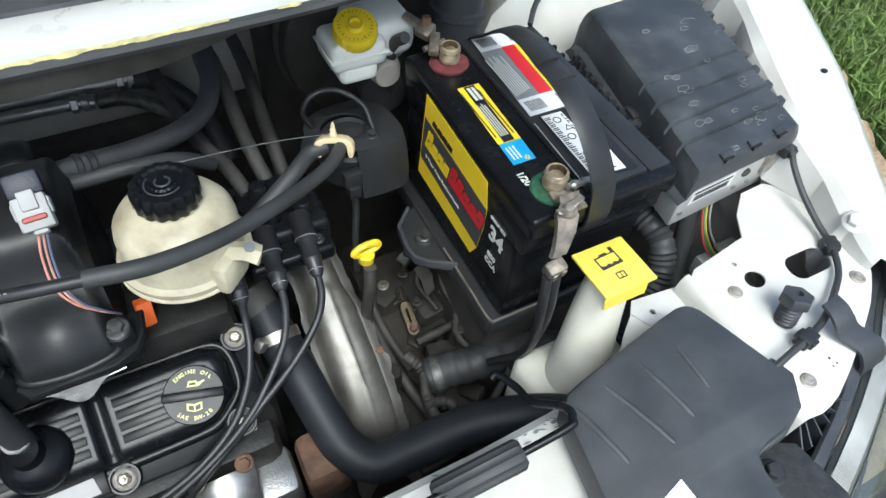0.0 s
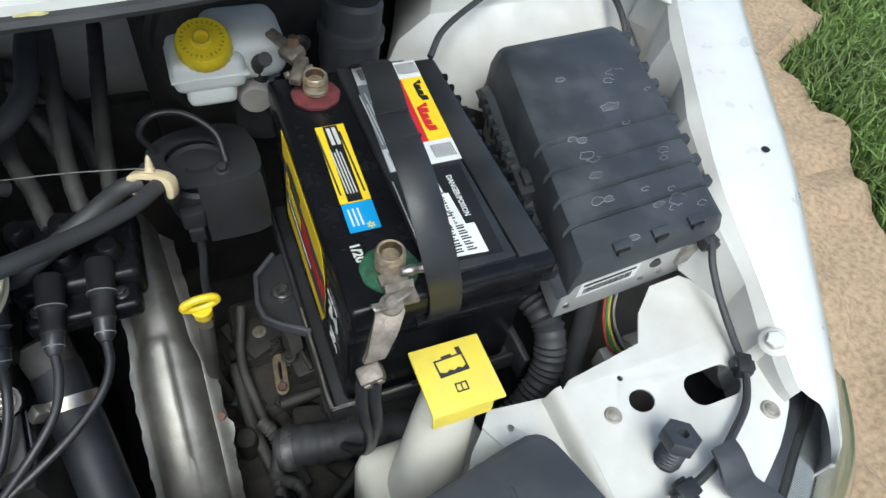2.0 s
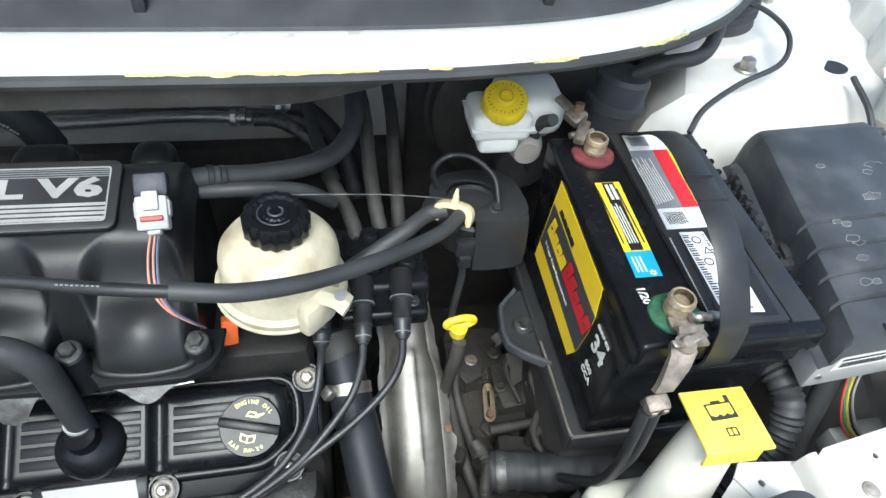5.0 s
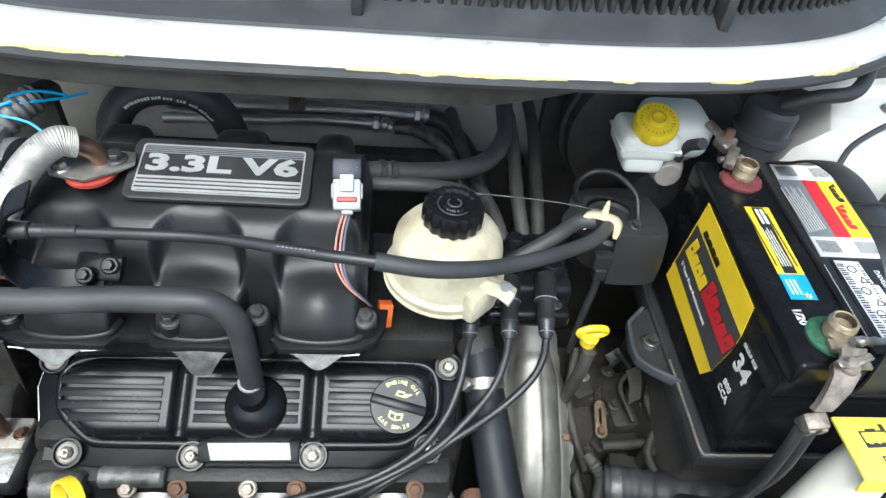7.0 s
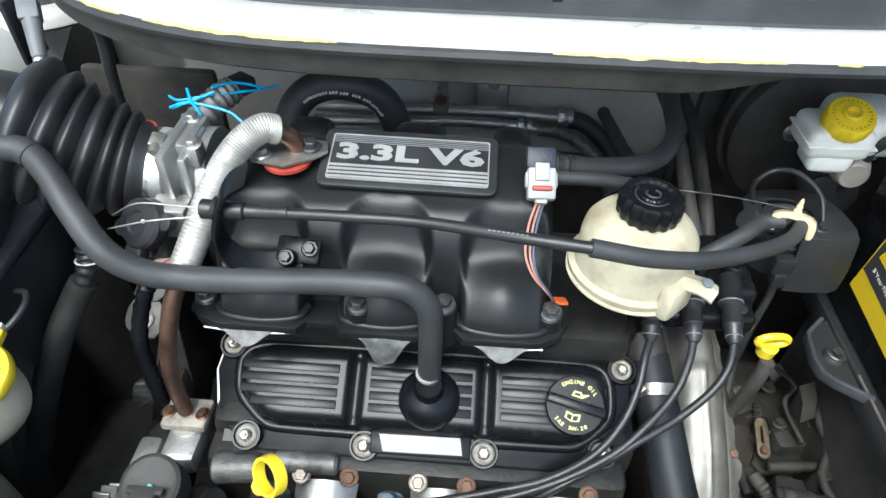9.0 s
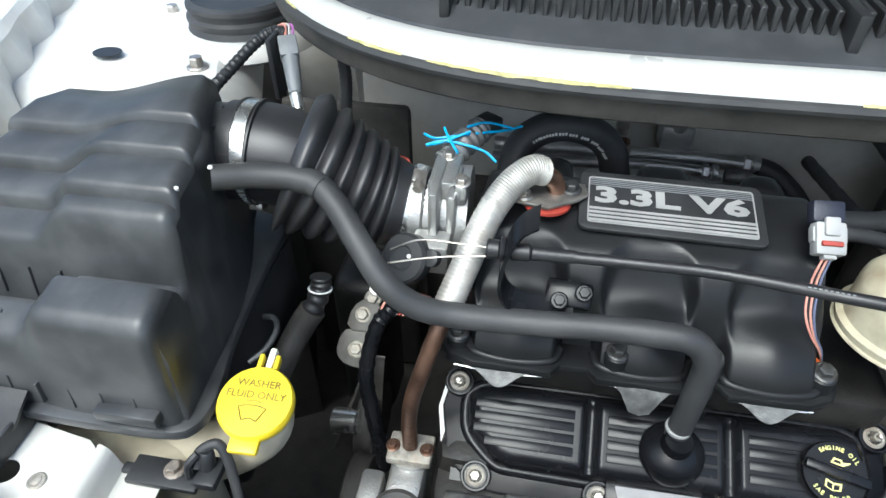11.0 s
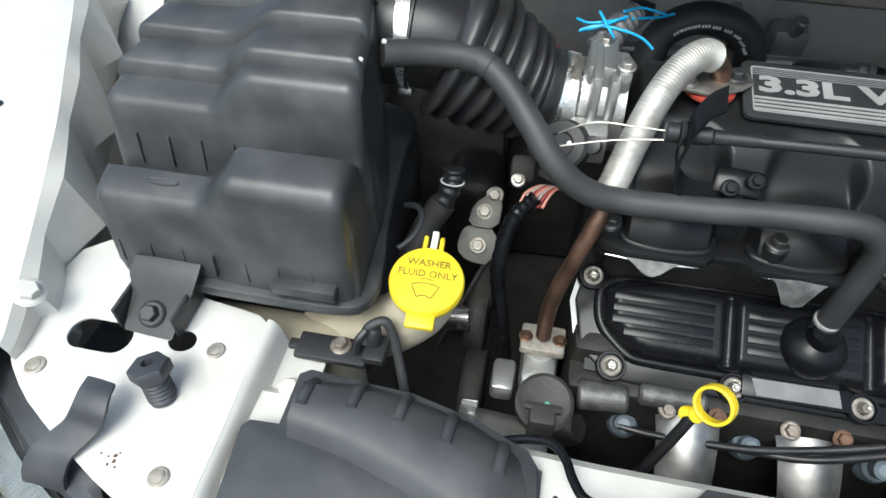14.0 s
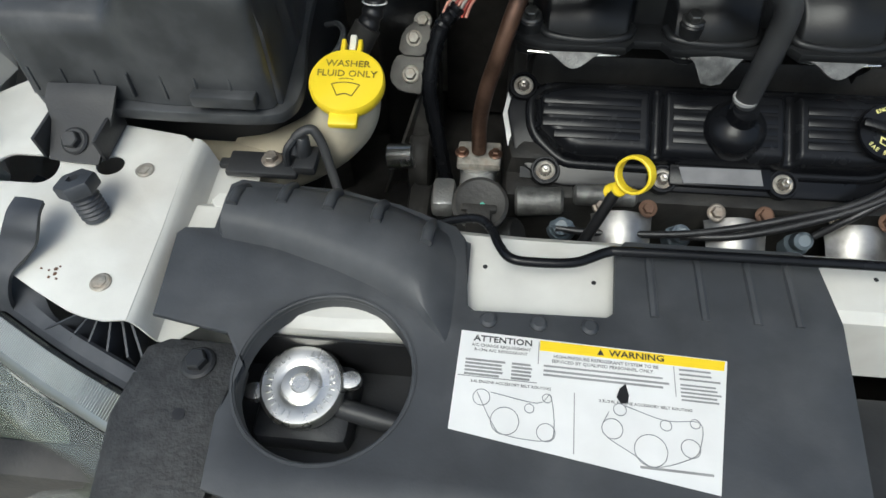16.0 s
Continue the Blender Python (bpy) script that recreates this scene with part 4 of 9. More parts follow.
def radiator():
    t = thing("radiator", "black radiator end tank with pressed tin filler cap", "radiator")
    bm = bmesh.new()
    box(bm, (-0.56, -0.26, 0.5), (0.56, -0.112, 0.815), 0.012)
    box(bm, (-0.475, -0.195, 0.80), (-0.40, -0.13, 0.835), 0.01)
    part("tank", bm, black_plastic, t)
    bm = bmesh.new()
    cyl(bm, (-0.439, -0.16, 0.825), (-0.439, -0.16, 0.848), 0.027, 0.027, 28)
    cyl(bm, (-0.42, -0.165, 0.835), (-0.34, -0.18, 0.832), 0.008)
    box(bm, (-0.375, -0.215, 0.80), (-0.355, -0.185, 0.846), 0.003)
    box(bm, (-0.352, -0.21, 0.80), (-0.33, -0.18, 0.84), 0.003)
    part("filler_neck", bm, black_plastic, t)
    m = pose(-0.438, -0.158, 0.848, 6, 0, 12)
    bm = bmesh.new()
    revolve(bm, [(0.030, -0.006), (0.0315, -0.004), (0.0315, 0.003), (0.029, 0.0062), (0.018, 0.0072), (0.0145, 0.0058), (0.0135, 0.0085), (0.0075, 0.0092), (0.0065, 0.0078), (0.002, 0.0078)], m, 48)
    for sgn in (-1, 1):
        revolve(bm, [(0.008, -0.004), (0.0085, 0.0), (0.0075, 0.0035), (0.003, 0.004)], m @ Matrix.Translation((sgn * 0.035, 0, 0)) @ Matrix.Diagonal((1.1, 0.85, 1, 1)), 20)
    cap = part("filler_cap", bm, chrome, t, "pressed tin radiator cap with two ears")
    bm = bmesh.new()
    for k in range(30):
        if k not in (0, 1, 14, 15, 16, 29):
            a = radians(12 * k)
            box(bm, (-0.0013 + 0.0006 * (k % 2), -0.0022, 0), (0.0011, -0.0010 + 0.0011 * (k % 3), 0.0012), 0.0004, 1, m @ Matrix.Rotation(a, 4, "Z") @ Matrix.Translation((0, 0.0232, 0.0064)))
            box(bm, (-0.0013, -0.0022, 0), (-0.0004, 0.0022, 0.0012), 0.0003, 1, m @ Matrix.Rotation(a, 4, "Z") @ Matrix.Translation((0, 0.0232, 0.0064)))
    part("embossing", bm, chrome, cap)
    bm = bmesh.new()
    box(bm, (-0.378, -0.232, 0.812), (-0.372, -0.196, 0.848), 0.001)
    box(bm, (-0.386, -0.230, 0.815), (-0.379, -0.200, 0.842), 0.001)
    part("retainer", bm, dull_zinc, t, "dull steel retaining clip")
    bm = bmesh.new()
    box(bm, (-0.446, -0.262, 0.80), (-0.428, -0.222, 0.838), 0.002)
    part("front_tab", bm, black_plastic, t)
radiator()

def lamp_plug(s, high=0.0):
    t = thing("rubber_stop", "black threaded rubber bonnet stop with hexagon head", "stop", "bonnet stops")
    m = axis_frame((s * 0.618, -0.052, 0.898), (0.16 * s, 0.22, 0.95)) @ Matrix.Diagonal((0.80, 0.80, 0.85, 1))
    bm = bmesh.new()
    revolve(bm, [(0.0125, 0), (0.0125, 0.028 + high), (0.012, 0.031 + high)], m, 20)
    for k in range(5):
        revolve(bm, [(0.0125, 0.003 + 0.0045 * k), (0.014, 0.005 + 0.0045 * k), (0.0125, 0.007 + 0.0045 * k)], m, 20)
    part("thread", bm, slate_rubber, t)
    bm = bmesh.new()
    revolve(bm, [(0.019, 0.030 + high), (0.020, 0.032 + high), (0.020, 0.041 + high), (0.0185, 0.043 + high), (0.0065, 0.0445 + high), (0.0055, 0.038 + high), (0.002, 0.038 + high)], m, 6)
    part("head", bm, slate_rubber, t)
lamp_plug(1), lamp_plug(-1)

def lamp_clip(s):
    t = thing("lamp_clip", "black folded plastic headlamp retaining tab", "clip", "headlamp tabs")
    bm = bmesh.new()
    a = curve_points([(s * 0.655, -0.060, 0.928), (s * 0.654, -0.072, 0.928), (s * 0.654, -0.083, 0.923), (s * 0.659, -0.090, 0.913), (s * 0.666, -0.098, 0.908), (s * 0.676, -0.111, 0.902), (s * 0.684, -0.121, 0.885), (s * 0.688, -0.125, 0.868)], 5)
    sheet(bm, [[(x + s * dx * (0.85 + 0.015 * i), y + dx * 0.08, z - 6 * dx * dx) for i, (x, y, z) in enumerate(a)] for dx in (-0.014, -0.012, -0.006, 0.0, 0.006, 0.012, 0.014)])
    thicken(bm, 0.004)
    part("tab", bm, slate_rubber, t)
lamp_clip(1), lamp_clip(-1)

def prop_rod():
    t = thing("bonnet_prop_rod", "black steel bonnet prop rod lying in its foam grip", "rod")
    bm = bmesh.new()
    tube(bm, [(-0.353, -0.025, 0.880), (-0.334, -0.024, 0.888), (-0.317, -0.028, 0.895), (-0.307, -0.040, 0.899), (-0.301, -0.056, 0.902), (-0.293, -0.069, 0.905), (-0.279, -0.072, 0.905), (-0.246, -0.070, 0.905), (-0.222, -0.059, 0.905), (-0.205, -0.058, 0.906), (-0.1, -0.058, 0.908), (0.05, -0.058, 0.909), (0.2, -0.056, 0.911), (0.33, -0.06, 0.935), (0.347, -0.055, 0.938), (0.348, -0.043, 0.935),
              (0.334, -0.02, 0.915), (0.333, 0.0, 0.905), (0.325, 0.02, 0.902), (0.318, 0.02, 0.90)], 0.0037, 10, 8)
    part("rod", bm, satin_black, t)
    bm = bmesh.new()
    m = basis((0.262, -0.056, 0.915), (1, -0.06, 0.28), (0, 1, 0))
    revolve(bm, [(0.009, -0.04), (0.0125, -0.036), (0.0125, 0.036), (0.009, 0.04)], m @ Matrix.Rotation(radians(90), 4, "Y"), 26, 13, 0.06)
    part("grip", bm, rubber, t, "ribbed black foam grip")
prop_rod()

def overflow_hose():
    t = thing("overflow_hose", "thin black hose with clip bracket at the radiator", "hose")
    bm = bmesh.new()
    tube(bm, [(-0.482, 0.036, 0.888), (-0.480, 0.044, 0.900), (-0.467, 0.050, 0.905), (-0.459, 0.046, 0.893), (-0.453, 0.037, 0.872), (-0.446, 0.024, 0.850), (-0.438, 0.006, 0.815)], 0.0044, 10, 8)
    part("hose", bm, rubber, t)
    bm = bmesh.new()
    box(bm, (-0.542, 0.018, 0.874), (-0.478, 0.044, 0.881), 0.002, 2)
    box(bm, (-0.482, 0.022, 0.876), (-0.462, 0.050, 0.886), 0.003, 2)
    box(bm, (-0.550, 0.026, 0.874), (-0.538, 0.036, 0.880), 0.002, 2)
    cyl(bm, (-0.476, 0.040, 0.884), (-0.474, 0.044, 0.902), 0.008, 0.006, 14, 0.001)
    tube(bm, [(-0.488, 0.030, 0.880), (-0.486, 0.032, 0.896), (-0.480, 0.040, 0.902)], 0.0035, 8, 5)
    part("bracket", bm, black_plastic, t)
    hex_bolt("bolt", (-0.503, 0.034, 0.881), (0, 0, 1), 0.006, t, old_lead)
overflow_hose()

# ---- engine ----
badge_silver = shade("badge_silver", (0.42, 0.42, 0.41), 0.4, 0.4, var=0.1, bump=0.02)

def manifold():
    t = thing("intake_manifold", "black plastic intake manifold with three runners and a silver badge", "manifold")
    crest = [(0.355, 0.955), (0.352, 0.985), (0.34, 1.008), (0.322, 1.020), (0.30, 1.0195), (0.262, 1.009), (0.246, 0.999), (0.234, 0.977), (0.222, 0.962), (0.204, 0.952), (0.188, 0.941), (0.176, 0.926), (0.170, 0.905)]
    valley = [(0.355, 0.955), (0.352, 0.985), (0.34, 1.008), (0.322, 1.020), (0.30, 1.0195), (0.262, 1.009), (0.250, 1.005), (0.236, 0.998), (0.222, 0.984), (0.211, 0.964), (0.203, 0.94), (0.198, 0.92), (0.196, 0.90)]
    C, V = curve_points([(0, y, z) for y, z in crest], 4), curve_points([(0, y, z) for y, z in valley], 4)
    bm, rows, n = bmesh.new(), [], 160
    for i in range(n + 1):
        x = -0.283 + 0.318 * i / n
        d = min(abs(x - c) for c in (-0.232, -0.118, -0.008))
        bulge = 0.006 * (1 - smooth(0.0, 0.040, d))
        edge = smooth(-0.283, -0.268, x) * (1 - smooth(0.022, 0.035, x))
        row = []
        for j, (c, v) in enumerate(zip(C, V)):
            f = j / (len(C) - 1)
            half = 0.039 * math.sin(0.5 * math.pi * min(1.0, max(0.0, (f - 0.40) / 0.30)))
            k = smooth(half - 0.004, half + 0.005, d)
            p = c.lerp(v, k)
            b = bulge * smooth(0.6, 0.8, f)
            row.append((x, p.y - b * 0.8, p.z + b - (1 - edge) ** 2 * 0.03))
        rows.append(row)
    sheet(bm, rows)
    for row in (rows[0], rows[-1]):
        e = [bm.verts.new(p) for p in row] + [bm.verts.new((row[-1][0], row[-1][1], 0.86)), bm.verts.new((row[0][0], row[0][1], 0.86))]
        bm.faces.new(e)
    part("plenum", bm, manifold_plastic, t)
    # raised arcs beside the runners
    for x in (-0.232, -0.118, -0.008):
        bm = bmesh.new()
        tube(bm, [(x - 0.042, 0.188, 0.921), (x - 0.034, 0.174, 0.919), (x, 0.169, 0.918), (x + 0.034, 0.174, 0.919), (x + 0.042, 0.188, 0.921)], 0.0045, 10, 6)
        part("runner_lip", bm, manifold_plastic, t)
    part("flange", flat([[(-0.298, 0.21), (-0.298, 0.182), (-0.288, 0.172), (-0.268, 0.165), (-0.198, 0.164), (-0.190, 0.174), (-0.163, 0.174), (-0.155, 0.164), (-0.082, 0.164), (-0.074, 0.174), (-0.050, 0.174), (-0.042, 0.164), (0.024, 0.165), (0.042, 0.174), (0.050, 0.188), (0.052, 0.21)]], 0.010, pose(0, 0, 0.908), 0.003), manifold_plastic, t)
    for x0, x1 in ((-0.27, -0.215), (-0.035, 0.02)):
        bm = bmesh.new()
        xs = [x0 + (x1 - x0) * i / 16 for i in range(17)]
        def hang(x): return 0.5 - 0.5 * math.cos(2 * math.pi * (x - x0) / (x1 - x0))
        sheet(bm, [[(x, 0.161 - d * hang(x), 0.911 - d * 1.1 * hang(x)) for x in xs] for d in (0.0, 0.004, 0.010)])
        thicken(bm, 0.003)
        part("worn_edge", bm, worn_metal, t, "worn bare metal edge")
    bm = bmesh.new()
    sheet(bm, [[(-0.142, 0.163, 0.913), (-0.115, 0.162, 0.914), (-0.088, 0.163, 0.913)], [(-0.133, 0.158, 0.906), (-0.115, 0.157, 0.907), (-0.096, 0.158, 0.906)], [(-0.126, 0.153, 0.893), (-0.115, 0.152, 0.893), (-0.104, 0.153, 0.893)], [(-0.124, 0.152, 0.889), (-0.115, 0.150, 0.888), (-0.106, 0.152, 0.889)]])
    thicken(bm, 0.003)
    part("lifting_tab", bm, worn_metal, t, "grey metal tab")
    for p in ((0.035, 0.187, 0.934), (-0.062, 0.180, 0.944), (-0.140, 0.180, 0.936), (-0.284, 0.186, 0.930)):
        bm = bmesh.new()
        cyl(bm, (p[0], p[1], 0.895), p, 0.0135, 0.0115, 20, 0.003)
        b = part("bolt_boss", bm, manifold_plastic, t)
        hex_bolt("bolt", p, (0, -0.2, 1), 0.0068, b, dark_bolt)
    for x0, x1 in ((-0.285, -0.20), (-0.15, -0.088), (-0.04, 0.03)):
        bm = bmesh.new()
        tube(bm, [(x0, 0.166, 0.9065), ((x0 + x1) / 2, 0.163, 0.906), (x1, 0.165, 0.9065)], 0.0011, 6, 6)
        part("gasket_edge", bm, bright_steel, t, "bright edge of the gasket")
    # plenum tail humps behind the badge
    for x, w in ((-0.215, 0.05), (-0.10, 0.055), (-0.005, 0.04)):
        bm = bmesh.new()
        box(bm, (x - w / 2, 0.33, 0.95), (x + w / 2, 0.375, 1.015), 0.014, 3)
        part("rear_hump", bm, manifold_plastic, t)
    # badge
    m = basis((-0.1035, 0.287, 1.0205), (1, 0.0, -0.012), (0, 0.97, 0.23))
    bm = flat([rounded(0.163, 0.068, 0.007)], 0.005, m @ Matrix.Translation((0, 0, -0.003)), 0.0015)
    b = part("badge", bm, black_plastic, t, "black badge with silver lettering and stripes")
    fr = flat([rounded(0.150, 0.056, 0.003), rounded(0.1475, 0.0535, 0.0025)], 0.0006, m @ Matrix.Translation((0, 0, 0.002)))
    part("border", fr, badge_silver, b)
    part("lettering", words("3.3L V6", 0.0262, m @ Matrix.Translation((0.0, 0.0055, 0.0023)), 0.0003, 1.72, 0.0011), badge_silver, b)
    for k in range(4):
        part("stripe", flat([[(-0.0735, -0.0095 - 0.0046 * k), (0.0735, -0.0095 - 0.0046 * k), (0.0735, -0.0123 - 0.0046 * k), (-0.0735, -0.0123 - 0.0046 * k)]], 0.0005, m @ Matrix.Translation((0, 0, 0.002))), badge_silver, b)
    for k in range(4):
        part("stripe", flat([[(-0.0735, 0.0255 - 0.0023 * k), (0.0735, 0.0255 - 0.0023 * k), (0.0735, 0.0247 - 0.0023 * k), (-0.0735, 0.0247 - 0.0023 * k)]], 0.0004, m @ Matrix.Translation((0, 0, 0.002))), label_grey, b)
manifold()

VC = basis((-0.085, 0.166, 0.8065), (1, 0, 0), (0, 0.88, 0.475))     # valve cover plane
def valve_cover():
    t = thing("valve_cover", "satin black valve cover with ribbed panels", "valve cover")
    o = [(-0.205, 0.052), (-0.195, 0.060), (-0.16, 0.060), (0.18, 0.060), (0.205, 0.052), (0.214, 0.035), (0.213, -0.02), (0.19, -0.048), (0.17, -0.056), (-0.15, -0.056), (-0.172, -0.052), (-0.20, -0.03), (-0.211, 0.02)]
    part("gasket", flat([[(x * 1.026 - 0.0025, y * 1.07 - 0.002) for x, y in o]], 0.004, VC @ Matrix.Translation((0, 0, -0.015))), paper_white, t, "white gasket edge")
    part("base_flange", flat([o], 0.012, VC @ Matrix.Translation((0, 0, -0.012)), 0.003), satin_black, t)
    d = [(-0.188, 0.030), (-0.178, 0.042), (-0.155, 0.049), (0.17, 0.049), (0.188, 0.042), (0.194, 0.025), (0.193, -0.006), (0.165, -0.030), (0.145, -0.034), (-0.138, -0.034), (-0.155, -0.030), (-0.184, -0.004)]
    bm = bmesh.new()
    tube(bm, [VC @ Vector((x * 1.015, y * 1.04, -0.0012)) for x, y in round_off(d, 2) + round_off(d, 2)[:1]], 0.0062, 10, 2)
    part("ridge", bm, satin_black, t)
    # three cushions with rounded edges, parted by two grooves
    bm, rows = bmesh.new(), []
    def inside(x, y):
        best, odd = 9.0, False
        for (ax, ay), (bx, by) in zip(d, d[1:] + d[:1]):
            ux, uy = bx - ax, by - ay
            f = min(1.0, max(0.0, ((x - ax) * ux + (y - ay) * uy) / (ux * ux + uy * uy)))
            best = min(best, math.hypot(x - ax - f * ux, y - ay - f * uy))
            if (ay > y) != (by > y) and x < ax + (y - ay) * ux / uy:
                odd = not odd
        return best if odd else -best
    for i in range(201):
        x, row = -0.197 + 0.394 * i / 200, []
        for k in range(53):
            y = -0.052 + 0.104 * k / 52
            e = inside(x, y)
            q = 1 - min(1.0, max(0.0, e / 0.017))
            h = 0.0265 * (1 - q ** 2.4) ** 0.6 - (0.003 if e < 0 else 0)
            for g in (-0.063, 0.068):
                h -= 0.011 * math.exp(-((x - g) / 0.0065) ** 4) * smooth(0.0, 0.012, e)
            row.append(VC @ Vector((x, y, h)))
        rows.append(row)
    sheet(bm, rows)
    part("dome", bm, satin_black, t, "", 60)
    for x0, x1 in ((-0.178, -0.080), (-0.048, 0.054), (0.083, 0.172)):
        for k in range(4):
            y = 0.0245 - 0.0118 * k
            bm = bmesh.new()
            e = 0.012 if k == 3 and x0 < -0.1 else 0
            box(bm, (x0 + e, y - 0.0043, 0.0235), (x1, y + 0.0043, 0.0276), 0.0007, 2, VC)
            part("rib", bm, satin_black, t)
    hexes = ((-0.199, 0.046), (0.207, 0.046), (-0.171, -0.045), (-0.051, -0.047), (0.069, -0.046), (0.186, -0.038))
    for x, y in hexes:
        bm = bmesh.new()
        revolve(bm, [(0.0155, -0.012), (0.0155, 0.004), (0.0145, 0.0065), (0.0125, 0.0065), (0.0115, 0.004), (0.003, 0.004)], VC @ Matrix.Translation((x, y, 0)), 24)
        b = part("bolt_boss", bm, satin_black, t)
        bm = bmesh.new()
        revolve(bm, [(0.0098, 0.003), (0.0102, 0.0052), (0.0085, 0.0065), (0.0068, 0.0058), (0.0066, 0.004), (0.001, 0.004)], VC @ Matrix.Translation((x, y, 0)), 24)
        part("washer", bm, dull_zinc, b)
        bm = bmesh.new()
        revolve(bm, [(0.0050, 0.004), (0.0050, 0.010), (0.0040, 0.0115), (0.0026, 0.0115), (0.0026, 0.019), (0.001, 0.0195)], VC @ Matrix.Translation((x, y, 0)), 6)
        part("bolt", bm, steel, b)
    part("part_label", flat([[(-0.036, -0.0345), (0.045, -0.0335), (0.048, -0.0500), (-0.031, -0.0510)]], 0.0005, VC @ Matrix.Translation((0, 0, 0.0090))), label_silver, t, "silver part label")
    bm = bmesh.new()
    box(bm, (-0.045, -0.0535, -0.002), (0.056, -0.031, 0.0088), 0.002, 2, VC)
    part("label_pad", bm, satin_black, t)
    # filler cap
    C = VC @ Matrix.Translation((0.154, 0.004, 0.027)) @ pose(0, 0, 0, 0, 0, -14)
    cap = thing("oil_filler_cap", "black oil filler cap with yellow lettering on the valve cover", "oil cap")
    bm = bmesh.new()
    revolve(bm, [(0.0265, -0.004), (0.0275, 0.0), (0.0285, 0.004), (0.0285, 0.008), (0.0275, 0.010), (0.001, 0.0102)], C, 48)
    part("cap", bm, satin_black, cap)
    bm = bmesh.new()
    box(bm, (-0.0285, -0.0045, 0.008), (0.0285, 0.0045, 0.0185), 0.002, 2, C)
    part("grip_bar", bm, satin_black, cap)
    U = C @ Matrix.Translation((0, 0, 0.0104))
    part("lettering", words("ENGINE OIL", 0.0054, U, 0.0003, 1.0, 0.0001, 0.0222), yellow_ink, cap)
    part("lettering", words("SAE 5W-20", 0.0054, U, 0.0003, 1.0, 0.0001, -0.0222), yellow_ink, cap)
    part("oil_can_sign", flat([[(-0.006, 0.008), (-0.004, 0.0135), (0.003, 0.0135), (0.004, 0.0115), (0.0105, 0.0135), (0.0105, 0.0123), (0.005, 0.008)], [(-0.004, 0.0095), (-0.003, 0.012), (0.002, 0.012), (0.003, 0.0095)]], 0.0003, U), yellow_ink, cap)
    part("book_sign", flat([[(-0.007, -0.014), (-0.007, -0.0072), (-0.001, -0.0085), (0.0, -0.009), (0.001, -0.0085), (0.007, -0.0072), (0.007, -0.014), (0, -0.016)], [(-0.0055, -0.0135), (-0.0055, -0.009), (-0.0006, -0.0102), (-0.0006, -0.015)], [(0.0055, -0.0135), (0.0055, -0.009), (0.0006, -0.0102), (0.0006, -0.015)]], 0.0003, U), yellow_ink, cap)
valve_cover()

def breather_hose():
    t = thing("breather_hose", "thick black rubber breather hose from air box to valve cover", "hose")
    bm = bmesh.new()
    tube(bm, [(-0.495, 0.190, 1.075), (-0.46, 0.208, 1.069), (-0.418, 0.214, 1.063), (-0.393, 0.200, 1.052), (-0.368, 0.176, 1.033), (-0.342, 0.157, 1.008), (-0.315, 0.155, 0.988), (-0.281, 0.160, 0.978), (-0.22, 0.160, 0.980), (-0.168, 0.160, 0.984), (-0.12, 0.157, 0.988), (-0.092, 0.157, 0.985),
              (-0.076, 0.157, 0.968), (-0.072, 0.158, 0.94), (-0.073, 0.159, 0.87), (-0.073, 0.161, 0.835)], 0.0112, 16, 8)
    part("hose", bm, rubber, t)
    bm = bmesh.new()
    m = axis_frame((-0.073, 0.158, 0.822), (0, -0.22, 1))
    revolve(bm, [(0.027, -0.012), (0.0305, 0.0), (0.0312, 0.007), (0.0295, 0.015), (0.025, 0.0215), (0.019, 0.0255), (0.0145, 0.028), (0.0128, 0.033), (0.0125, 0.04)], m, 36)
    part("grommet", bm, satin_black, t)
    bm = bmesh.new()
    tube(bm, [(-0.432, 0.213, 1.0655), (-0.418, 0.214, 1.063), (-0.408, 0.2105, 1.06)], 0.0117, 16, 4)
    part("scuffed_sleeve", bm, rubber, t, "scuffed rubber sleeve")
    bm = bmesh.new()
    cyl(bm, (-0.0745, 0.1585, 0.866), (-0.0745, 0.1585, 0.869), 0.0118)
    part("ring", bm, pale_grey, t, "pale ring")
breather_hose()

